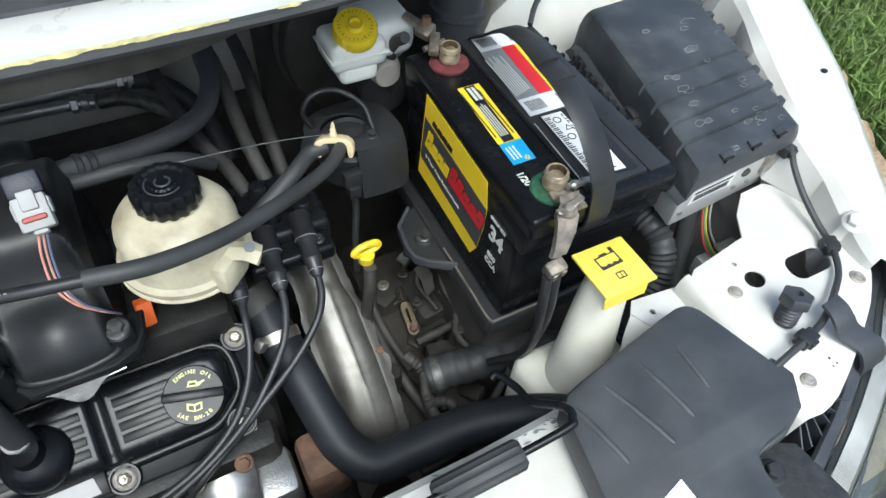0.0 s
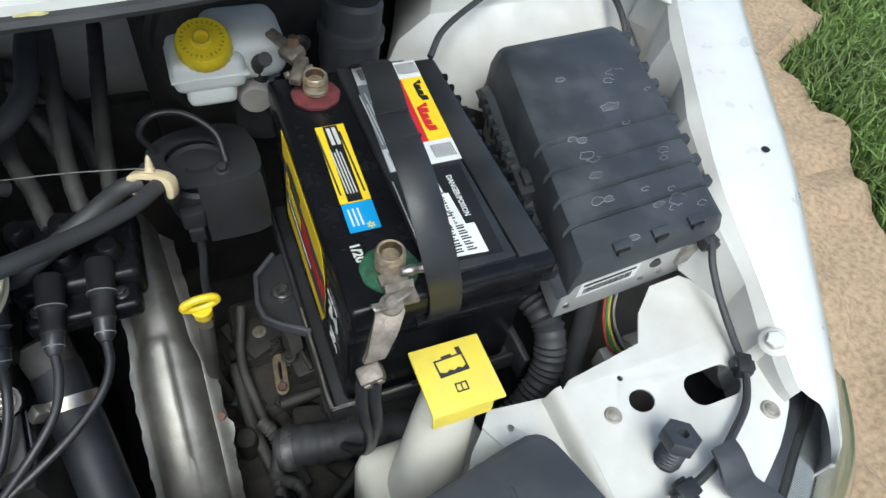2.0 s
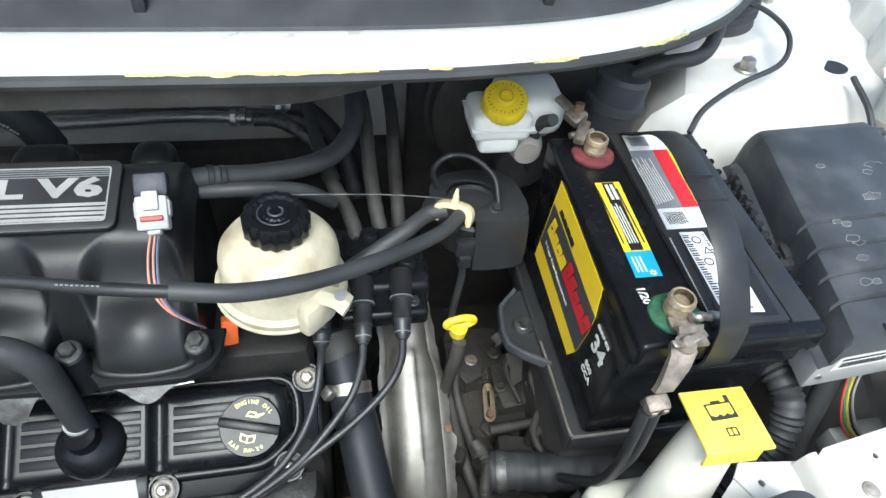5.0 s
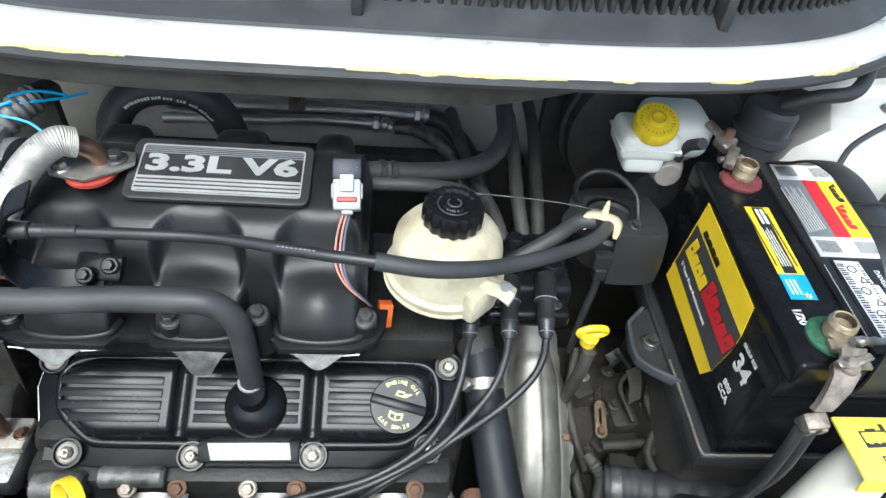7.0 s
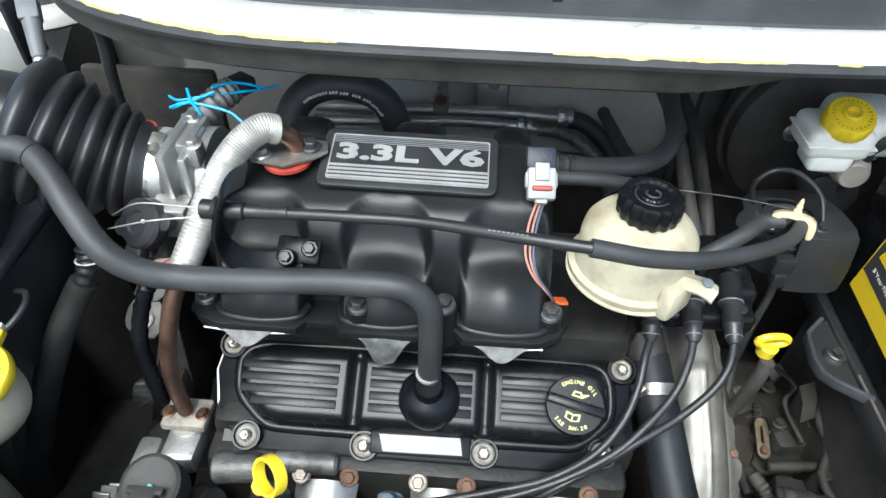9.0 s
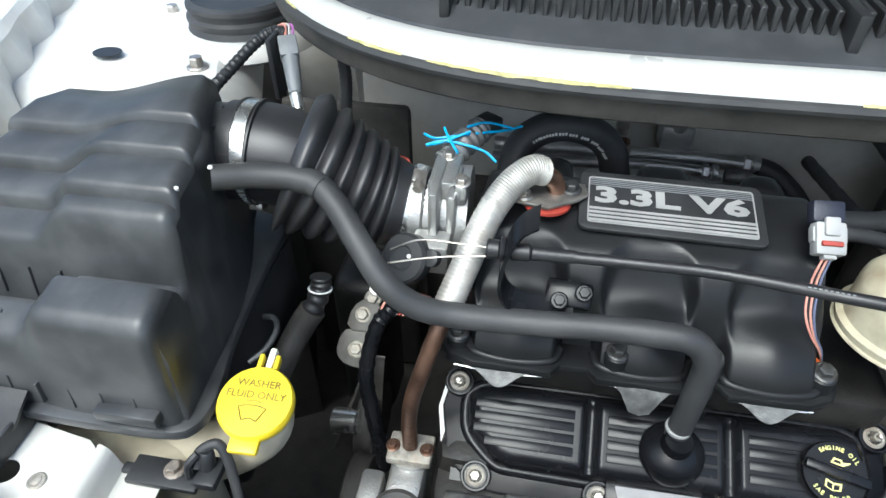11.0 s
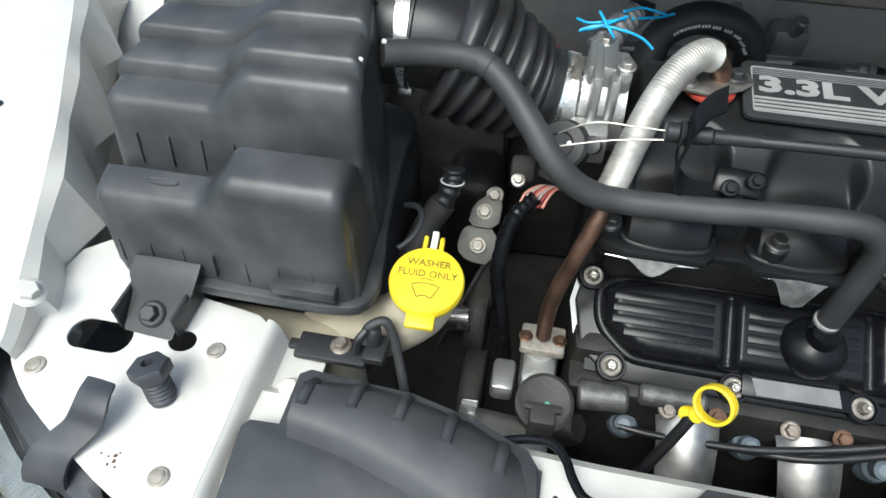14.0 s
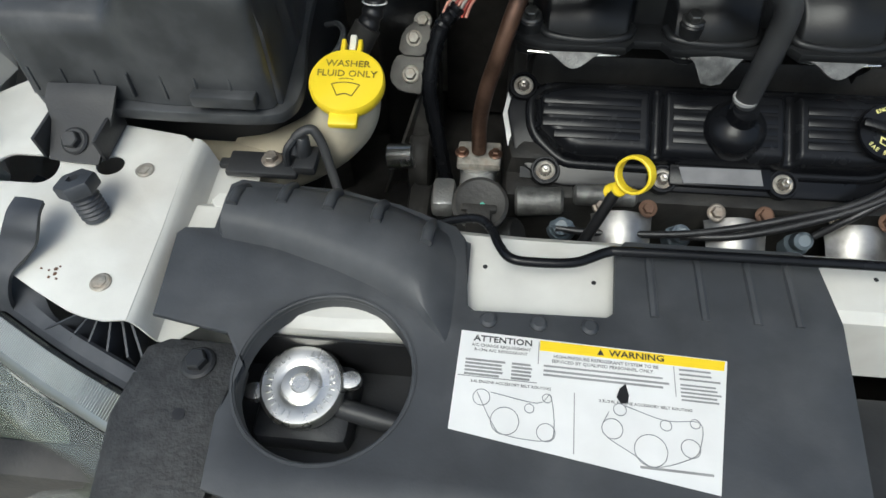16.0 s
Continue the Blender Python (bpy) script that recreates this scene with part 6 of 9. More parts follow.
    for k in range(24):
        w = (0.0008, 0.0014, 0.0006)[k % 3]
        for x0 in (0.482, 0.522):
            box(bm, (x0 + 0.0009 * k, 0.2395, Zt + 0.0006), (x0 + 0.0009 * k + w * 0.45, 0.2565, Zt + 0.0008))
            box(bm2, (x0 + 0.008 + 0.0009 * k, 0.362, Zt + 0.0006), (x0 + 0.008 + 0.0009 * k + w * 0.45, 0.379, Zt + 0.0008))
    part("bar_code", bm, ink, s), part("bar_code", bm2, ink, s)
    bm, rnd = bmesh.new(), random.Random(8)
    for k in range(8):
        box(bm, (0.481 + 0.0029 * k, 0.268 + 0.001 * k, Zt + 0.0004), (0.4823 + 0.0029 * k, 0.345 - rnd.uniform(0, 0.02), Zt + 0.0006))
    part("small_print", bm, pale_ink, s)
    w = patch([(0.480, 0.128), (0.536, 0.124), (0.540, 0.228), (0.485, 0.230)], label_black, 0.0, t, "danger_label", "black and white danger label")
    patch([(0.485, 0.131), (0.487, 0.2285), (0.512, 0.2275), (0.5125, 0.197), (0.5165, 0.1965), (0.5175, 0.160), (0.525, 0.1595), (0.524, 0.128)], paper_white, 0.0004, w, "white_field")
    turned = pose(0.5235, 0.192, Zt + 0.0006, 0, 0, -92)
    part("lettering", words("DANGER/POISON", 0.0072, turned, 0.0001, 0.85, 0.0001), paper_white, w)
    for k, (x, y) in enumerate(((0.500, 0.217), (0.505, 0.203), (0.500, 0.189), (0.506, 0.175), (0.500, 0.161))):     # warning signs
        ring = circle(0.0048, 20, x, y) if k % 2 == 0 else [(x - 0.005, y - 0.004), (x + 0.005, y - 0.004), (x, y + 0.005)]
        hole = circle(0.0036, 20, x, y) if k % 2 == 0 else [(x - 0.0031, y - 0.0028), (x + 0.0031, y - 0.0028), (x, y + 0.0028)]
        part("warning_sign", flat([ring, hole], 0.0002, pose(0, 0, Zt + 0.0007)), ink, w)
    for k in range(16):
        bm = bmesh.new()
        y = 0.133 + 0.0058 * k
        for x0, x1 in ((0.4875, 0.4950), (0.5085, 0.5120)) if k > 4 else ((0.4875, 0.4950), (0.4965, 0.5055), (0.508, 0.5165)):
            box(bm, (x0, y, Zt + 0.0006), (x1 - rnd.uniform(0, 0.002), y + 0.0016, Zt + 0.0008))
            box(bm, (x0, y + 0.0026, Zt + 0.0006), (x1 - rnd.uniform(0, 0.003), y + 0.0040, Zt + 0.0008))
        part("small_print", bm, ink, w)
    n = patch([(0.470, 0.128), (0.4725, 0.128), (0.4755, 0.226), (0.4735, 0.226)], label_black, 0.0, t, "side_print")
    bm = bmesh.new()
    for k in range(30):
        box(bm, (0.4712 + 0.0001 * k, 0.130 + 0.0031 * k, Zt + 0.0004), (0.4724 + 0.0001 * k, 0.132 + 0.0031 * k, Zt + 0.0006))
    part("small_print", bm, pale_ink, n)
    c = patch([(0.4255, 0.212), (0.4525, 0.212), (0.4565, 0.310), (0.4295, 0.310)], label_yellow, -0.004, t, "starting_label", "yellow and black starting aid label")
    patch([(0.4325, 0.213), (0.4455, 0.213), (0.4495, 0.309), (0.4365, 0.309)], label_black, -0.0036, c, "black_field")
    bm = bmesh.new()
    for k in range(4):
        box(bm, (0.4345 + 0.0027 * k, 0.222, Zt - 0.0034), (0.4357 + 0.0027 * k, 0.277 - 0.004 * (k % 2), Zt - 0.0031))
    for k in range(2):
        box(bm, (0.4385 + 0.0052 * k, 0.283, Zt - 0.0034), (0.4420 + 0.0052 * k, 0.306, Zt - 0.0031))
    part("small_print", bm, pale_ink, c)
    bm = bmesh.new()
    for x in (0.4285, 0.4495):
        box(bm, (x - 0.0005, 0.222, Zt - 0.0037), (x + 0.0012, 0.30, Zt - 0.0035))
    part("small_print", bm, ink, c)
    b = patch([(0.4245, 0.180), (0.451, 0.180), (0.4525, 0.2115), (0.4258, 0.2115)], label_blue, -0.004, t, "blue_label", "blue store label")
    bm = bmesh.new()
    for k in range(3):
        box(bm, (0.429 + 0.004 * k, 0.186, Zt - 0.0037), (0.4305 + 0.004 * k, 0.205, Zt - 0.0034))
    part("store_shape", bm, paper_white, b)
    bm = bmesh.new()
    for k in range(6):
        box(bm, (-0.0006, 0.0012, 0), (0.0006, 0.0036, 0.0003), 0, 1, Matrix.Translation((0.4435, 0.1845, Zt - 0.0037)) @ Matrix.Rotation(radians(60 * k), 4, "Z"))
    part("store_star", bm, label_yellow, b)
    part("date_mark", words("1/20", 0.011, pose(0.424, 0.160, 0.9848, 0, 0, -88), 0.0002, 1.0, 0.0003), pale_ink, t)
    # label on the side towards the engine
    M = basis((0.4022, 0.0, 0.0), (0, -1, 0), (0, 0, 1))       # x: towards the front, y: up, faces the engine
    front = part("side_label", flat([[(-0.329, 0.973), (-0.188, 0.963), (-0.181, 0.927), (-0.182, 0.90), (-0.189, 0.857), (-0.201, 0.833), (-0.343, 0.842)]], 0.0005, M), label_yellow, t, "yellow side label with red and yellow lettering shapes")
    part("grey_band", flat([[(-0.330, 0.940), (-0.181, 0.927), (-0.182, 0.90), (-0.189, 0.857), (-0.338, 0.872)]], 0.0003, M @ Matrix.Translation((0, 0, 0.0005))), label_charcoal, front)
    # brand lettering kept as plain ragged slanted strips
    def strip(x, y, tall, wide, mat, z, grow=0.0):
        k = M @ Matrix.Translation((x, y, z)) @ Matrix.Rotation(radians(-5), 4, "Z") @ Matrix(((1, 0.18, 0, 0), (0, 1, 0, 0), (0, 0, 1, 0), (0, 0, 0, 1)))
        top, gap = [], wide * 0.10
        for i, h in enumerate(tall):
            x0, x1 = i * wide - grow, (i + 1) * wide - gap + grow
            top += [(x0 + 0.0010, h + grow), (x1 - 0.0012, h + grow), (x1, h - 0.0014 + grow), (x1, h * 0.30)]
        end = len(tall) * wide - gap + grow
        part("brand_shape", flat([top + [(end, -grow), (-grow, -grow)]], 0.0003, k), mat, front)
        for i, h in enumerate(tall):          # open counters in the strokes
            if grow == 0.0 and i % 2 == 0:
                c = k @ Matrix.Translation((i * wide + wide * 0.42, h * 0.5, 0.0004))
                part("brand_shape", flat([rounded(wide * 0.32, h * 0.13, 0.0008, 3)], 0.0002, c), label_charcoal, front)
    for tall, x, y, wide, mat in (((0.030, 0.0195, 0.0195, 0.0195), -0.327, 0.900, 0.0150, label_yellow), ((0.031, 0.0265, 0.0205, 0.0205, 0.0265), -0.266, 0.8945, 0.0160, label_red)):
        strip(x, y, tall, wide, label_black, 0.0007, 0.0014)
        strip(x, y, tall, wide, mat, 0.0011)
    strip(-0.312, 0.9425, (0.0085, 0.0085, 0.0085, 0.0085), 0.0125, label_black, 0.0008)
    part("lettering", words("3 Year Free Replacement", 0.0078, M @ Matrix.Translation((-0.280, 0.8805, 0.0009)) @ Matrix.Rotation(radians(-5), 4, "Z"), 0.0002, 1.1, 0.0001), paper_white, front)
    part("size_mark", words("34", 0.030, M @ Matrix.Translation((-0.157, 0.905, 0.0002)), 0.0003, 0.95, 0.0008), pale_ink, t)
    part("size_mark", words("GROUP SIZE", 0.006, M @ Matrix.Translation((-0.158, 0.927, 0.0002)), 0.0003, 0.9, 0.0001), pale_ink, t)
    part("rating_mark", words("800", 0.011, M @ Matrix.Translation((-0.160, 0.872, 0.0002)), 0.0003, 1.0, 0.0003), pale_ink, t)
    part("rating_mark", words("CCA", 0.011, M @ Matrix.Translation((-0.160, 0.860, 0.0002)), 0.0003, 1.0, 0.0003), pale_ink, t)
battery()

def clamp(name, label, y, material, wing):
    t = thing(name, label, "battery clamp", "battery clamps")
    bm = bmesh.new()
    revolve(bm, [(0.0088, 0.991), (0.0118, 0.991), (0.0116, 1.008), (0.0104, 1.0095), (0.0088, 1.009)], Matrix.Translation((0.443, y, 0)), 28)
    for s in (0.993, 1.002):
        revolve(bm, [(0.0117, s), (0.0124, s + 0.002), (0.0117, s + 0.004)], Matrix.Translation((0.443, y, 0)), 28)
    bmesh.ops.delete(bm, geom=[f for f in bm.faces if len(f.verts) > 8], context="FACES")
    part("ring", bm, material, t)
    return t

def negative_side():
    t = clamp("negative_clamp", "corroded brass battery clamp on the front post", 0.137, old_brass, 1)
    bm = bmesh.new()
    sheet(bm, [[(x, y, z) for y, z in ((0.128, 0.994), (0.118, 0.993), (0.112, 1.003), (0.108, 0.998), (0.096, 0.998))] for x in (0.430, 0.436, 0.446, 0.452)])
    thicken(bm, 0.003)
    part("strip", bm, lug_metal, t)
    bm = bmesh.new()
    tube(bm, [(0.446, 0.122, 1.0), (0.478, 0.121, 1.0)], 0.0042, 10, 12, 0.0006, 9)
    part("clamp_bolt", bm, steel, t, "threaded clamp bolt")
    c = thing("negative_cable", "battery earth cable with crimped lug and wing nut", "cable")
    bm = bmesh.new()
    cyl(bm, (0.430, 0.097, 0.999), (0.430, 0.096, 1.007), 0.0058, 0.005, 12, 0.001)
    cyl(bm, (0.430, 0.097, 0.998), (0.430, 0.0968, 1.001), 0.0088, 0.0088, 20)
    for s in (-1, 1):
        box(bm, (0.0, -0.0035, 0.0), (0.017, 0.0035, 0.0025), 0.001, 1, Matrix.Translation((0.430, 0.096, 1.003)) @ pose(0, 0, 0, 0, -22 if s > 0 else -158, 12))
    part("wing_nut", bm, old_lead, c, "worn wing nut")
    bm = bmesh.new()
    sheet(bm, [[(x0 + x, y, z) for x in (-w, -w * 0.6, w * 0.6, w)] for x0, y, z, w in ((0.430, 0.102, 0.998, 0.010), (0.427, 0.090, 0.997, 0.0115), (0.420, 0.080, 0.988, 0.0105), (0.414, 0.074, 0.978, 0.0085), (0.410, 0.071, 0.972, 0.0080))])
    thicken(bm, 0.006)
    part("lug", bm, lug_metal, c, "crimped tarnished lug")
    bm = bmesh.new()
    box(bm, (-0.0095, -0.007, -0.014), (0.0095, 0.007, 0.012), 0.003, 2, pose(0.407, 0.069, 0.958, 20, -15, 0))
    box(bm, (-0.0075, -0.009, -0.010), (-0.002, -0.005, 0.008), 0.001, 1, pose(0.407, 0.069, 0.958, 20, -15, 0)), box(bm, (0.002, -0.009, -0.010), (0.0075, -0.005, 0.008), 0.001, 1, pose(0.407, 0.069, 0.958, 20, -15, 0))
    part("terminal_block", bm, lug_metal, c)
    for dx in (-0.005, 0.005):
        bm = bmesh.new()
        tube(bm, [(0.405 + dx, 0.068, 0.95), (0.404 + dx, 0.064, 0.925), (0.407 + dx, 0.064, 0.89), (0.411 + dx * 0.6, 0.068, 0.85), (0.41, 0.08, 0.78), (0.40, 0.12, 0.70)], 0.0052, 10, 8)
        part("cable", bm, shiny_rubber, c)
negative_side()

def positive_side():
    t = clamp("positive_clamp", "brass battery clamp with rusty bolt on the rear post", 0.356, old_brass, 0)
    bm = bmesh.new()
    box(bm, (-0.016, -0.006, -0.004), (0.016, 0.006, 0.005), 0.002, 2, pose(0.432, 0.374, 1.002, 0, -10, 60))
    tube(bm, [(0.418, 0.372, 1.0), (0.446, 0.376, 1.002)], 0.0035, 10, 14, 0.0005, 9)
    box(bm, (-0.010, -0.010, -0.003), (0.010, 0.010, 0.010), 0.003, 2, pose(0.432, 0.398, 1.004, 10, -20, 30))
    box(bm, (-0.022, -0.006, -0.003), (0.010, 0.006, 0.003), 0.002, 2, pose(0.428, 0.405, 1.010, 0, 20, -50))
    part("clamp_jaw", bm, lug_metal, t)
    bm = bmesh.new()
    cyl(bm, (0.433, 0.399, 1.010), (0.434, 0.400, 1.022), 0.0065, 0.0055, 6)
    part("bolt", bm, brown_rust, t, "rusty red bolt")
    bm = bmesh.new()
    tube(bm, [(0.405, 0.395, 1.005), (0.40, 0.42, 0.98), (0.41, 0.45, 0.92), (0.42, 0.47, 0.85)], 0.007, 10, 8)
    part("cable", bm, rubber, t)
positive_side()

def battery_tray():
    t = thing("battery_tray", "dark plastic battery tray with lip and bracket", "tray")
    bm = bmesh.new()
    box(bm, (0.392, 0.123, 0.775), (0.59, 0.40, 0.793), 0.004)
    for lo, hi in (((0.386, 0.12, 0.775), (0.391, 0.40, 0.804)), ((0.388, 0.118, 0.775), (0.59, 0.123, 0.802)), ((0.584, 0.10, 0.78), (0.592, 0.40, 0.82))):
        lip = bmesh.new()
        box(lip, lo, hi, 0.002)
        part("tray_lip", lip, black_plastic, t)
    part("tray", bm, black_plastic, t)
    bm = bmesh.new()
    tube(bm, [(0.3885, 0.24, 0.8045), (0.3885, 0.20, 0.8047), (0.3885, 0.16, 0.8045), (0.3888, 0.124, 0.8042), (0.40, 0.1205, 0.803), (0.43, 0.1205, 0.8025), (0.47, 0.1205, 0.8025)], 0.0013, 6, 4)
    part("worn_edge", bm, old_lead, t, "worn pale edge of the tray")
    bm = bmesh.new()
    o = [(0.391, 0.209), (0.391, 0.322), (0.376, 0.318), (0.352, 0.294), (0.347, 0.258), (0.350, 0.240), (0.362, 0.228)]
    part("bracket", flat([o], 0.006, pose(0, 0, 0.793), 0.002), black_plastic, t)
    for a, b in zip(o[2:], o[3:] + o[:1]):
        bm, d = bmesh.new(), (Vector((*b, 0)) - Vector((*a, 0)))
        box(bm, (-0.001, -0.0025, 0), (d.length + 0.001, 0.0025, 0.013), 0.0012, 2, pose(*a, 0.795, 0, 0, math.degrees(math.atan2(d.y, d.x))))
        part("bracket_rim", bm, slate_rubber, t)
    bm = bmesh.new()
    cyl(bm, (0.375, 0.268, 0.797), (0.375, 0.268, 0.803), 0.014, 0.012, 24, 0.001)
    part("bolt_seat", bm, black_plastic, t)
    hex_bolt("bolt", (0.375, 0.268, 0.803), (0, 0, 1), 0.0065, t, dark_bolt)
    bm = bmesh.new()
    box(bm, (0.41, 0.15, 0.45), (0.58, 0.39, 0.775), 0.01)
    part("support", bm, deep_black, t)
battery_tray()

stain_grey = shade("dried_dirt", (0.22, 0.22, 0.22), 0.9, var=0.3, bump=0)
dust_film = shade("dust_film", (0.085, 0.09, 0.098), 0.85, var=0.25, scale=90, bump=0.05)
PCM_SKEW = Matrix(((0.96, 0.165, 0, -0.001), (0.07, 1, 0, -0.050), (0, 0, 1, 0), (0, 0, 0, 1)))       # stands a little askew
def power_module():
    t = thing("engine_control_module", "dark grey control module with metal housing beside the battery", "control module")
    bm = bmesh.new()
    box(bm, (0.602, 0.108, 0.893), (0.770, 0.365, 0.966), 0.004, 2, PCM_SKEW)
    h = part("housing", bm, shade("satin_aluminium", (0.52, 0.52, 0.505), 0.5, 0.45, var=0.12, bump=0.1, dust=0.25, dscale=30), t, "satin aluminium housing")
    bm, rows = bmesh.new(), []
    prof = [(0.101, 0.957), (0.102, 0.978), (0.106, 0.985)]
    for e, z in ((0.140, 0.9880), (0.168, 0.9915), (0.198, 0.9950), (0.228, 0.9985)):
        prof += [(e - 0.0022, z), (e, z - 0.0030), (e + 0.0022, z + 0.0022)]
    prof += [(0.30, 1.0045), (0.348, 1.0080), (0.352, 1.0060), (0.358, 1.0070), (0.374, 1.002), (0.380, 0.992), (0.383, 0.965)]
    for y, z in prof:
        rows.append([PCM_SKEW @ Vector(p) for p in ((0.590, y, 0.942), (0.592, y, max(0.944, z - 0.050)), (0.600, y, max(0.946, z - 0.046)), (0.602, y, z - 0.012), (0.606, y, z - 0.003), (0.613, y, z), (0.69, y, z), (0.760, y, z), (0.769, y, z - 0.004), (0.773, y, z - 0.012), (0.774, y, 0.952))])
    sheet(bm, rows)
    c = part("cover", bm, module_plastic, t, "dusty dark slate plastic cover")
    for x in (0.648, 0.692, 0.735):
        bm = bmesh.new()
        box(bm, (x - 0.010, 0.1035, 0.9845), (x + 0.010, 0.112, 0.9885), 0.0012, 2, PCM_SKEW)
        s = part("latch", bm, module_plastic, c)
        bm = bmesh.new()
        box(bm, (x - 0.007, 0.1005, 0.981), (x + 0.007, 0.106, 0.9865), 0.0008, 1, PCM_SKEW)
        part("latch_slot", bm, label_black, s)
    for k in range(15):
        bm = bmesh.new()
        box(bm, (0.586, 0.122 + 0.0165 * k, 0.942), (0.597, 0.130 + 0.0165 * k, 0.957), 0.0018, 2, PCM_SKEW)
        part("edge_tooth", bm, black_plastic, c)
    for k in range(9):
        bm = bmesh.new()
        z = lerp_rows([(0.1, 0.985), (0.23, 0.998), (0.35, 1.007), (0.4, 1.005)], 0.14 + 0.026 * k)[0]
        box(bm, (0.764, 0.14 + 0.026 * k, z - 0.012), (0.778, 0.151 + 0.026 * k, z - 0.002), 0.002, 2, PCM_SKEW)
        part("edge_tab", bm, module_plastic, c)
    bm = bmesh.new()
    box(bm, (0.584, 0.205, 0.945), (0.604, 0.240, 0.965), 0.004, 2, PCM_SKEW)
    box(bm, (0.590, 0.213, 0.962), (0.600, 0.232, 0.970), 0.002, 2, PCM_SKEW)
    part("side_latch", bm, black_plastic, c)
    rnd = random.Random(6)
    for k in range(11):                      # raised print on the cover, unreadable
        n, y = rnd.randint(3, 6), 0.243 + 0.0085 * k
        bm, x = bmesh.new(), 0.655 + rnd.uniform(-0.004, 0.006)
        for _ in range(n):
            w = rnd.uniform(0.006, 0.014)
            if x + w < 0.735:
                box(bm, (x, y, 0.998 + 0.0685 * (y - 0.228)), (x + w, y + 0.0042, 0.9995 + 0.0685 * (y - 0.228)), 0.0003, 1, PCM_SKEW)
            x += w + 0.003
        part("raised_print", bm, label_charcoal, c)
    part("label", flat([[(0.620, 0.922), (0.690, 0.922), (0.690, 0.942), (0.620, 0.942)]], 0.0005, PCM_SKEW @ basis((0, 0.1075, 0), (1, 0, 0), (0, 0, 1))), paper_white, h, "white bar code label")
    bm = bmesh.new()
    for k in range(26):
        box(bm, (0.626 + 0.0022 * k, 0.1065, 0.926), (0.6268 + 0.0022 * k + (k % 3) * 0.0003, 0.1069, 0.934), 0, 1, PCM_SKEW)
    box(bm, (0.624, 0.1065, 0.937), (0.686, 0.1069, 0.940), 0, 1, PCM_SKEW)
    part("bar_code", bm, ink, h)
    bm = bmesh.new()
    cyl(bm, PCM_SKEW @ Vector((0.712, 0.112, 0.932)), PCM_SKEW @ Vector((0.712, 0.1065, 0.932)), 0.006, 0.006, 16)
    part("plug", bm, label_black, h)
    for x in (0.612, 0.702, 0.726):
        bm = bmesh.new()
        cyl(bm, PCM_SKEW @ Vector((x, 0.112, 0.913)), PCM_SKEW @ Vector((x, 0.1065, 0.913)), 0.0035, 0.003, 12)
        part("rivet", bm, steel, h)
    bm = bmesh.new()
    box(bm, (0.742, 0.103, 0.918), (0.766, 0.111, 0.948), 0.002, 2, PCM_SKEW)
    part("clip", bm, steel, h)
    # dried water marks: pale rims with a fainter patch inside
    for k in range(22):
        a, b = rnd.uniform(0.625, 0.758), rnd.choice((rnd.uniform(0.11, 0.24), rnd.uniform(0.11, 0.355)))
        z = lerp_rows([(0.106, 0.985), (0.138, 0.988), (0.142, 0.9902), (0.166, 0.9915), (0.170, 0.9937), (0.196, 0.995), (0.20, 0.9972), (0.226, 0.9985), (0.230, 1.0007), (0.30, 1.0045), (0.348, 1.008), (0.38, 1.006)], b)[0]
        big = rnd.uniform(0.003, 0.008)
        r = [big + rnd.uniform(-0.25, 0.25) * big for _ in range(12)]
        ring = [(a + 1.4 * r[i % 12] * math.cos(i * 0.5236), b + 0.75 * r[i % 12] * math.sin(i * 0.5236)) for i in range(12)]
        if k % 3 == 0:
            part("dust_patch", flat([ring], 0.0003, PCM_SKEW @ Matrix.Translation((0, 0, z - 0.0001)) ), dust_film, c, "patch of pale dried dust")
        bm = bmesh.new()
        tube(bm, [PCM_SKEW @ Vector((x, y, z + 0.0002)) for x, y in (ring + ring[:1])[:9 + k % 5]], 0.00032, 5, 3)
        part("dried_stain", bm, stain_grey, c)
power_module()

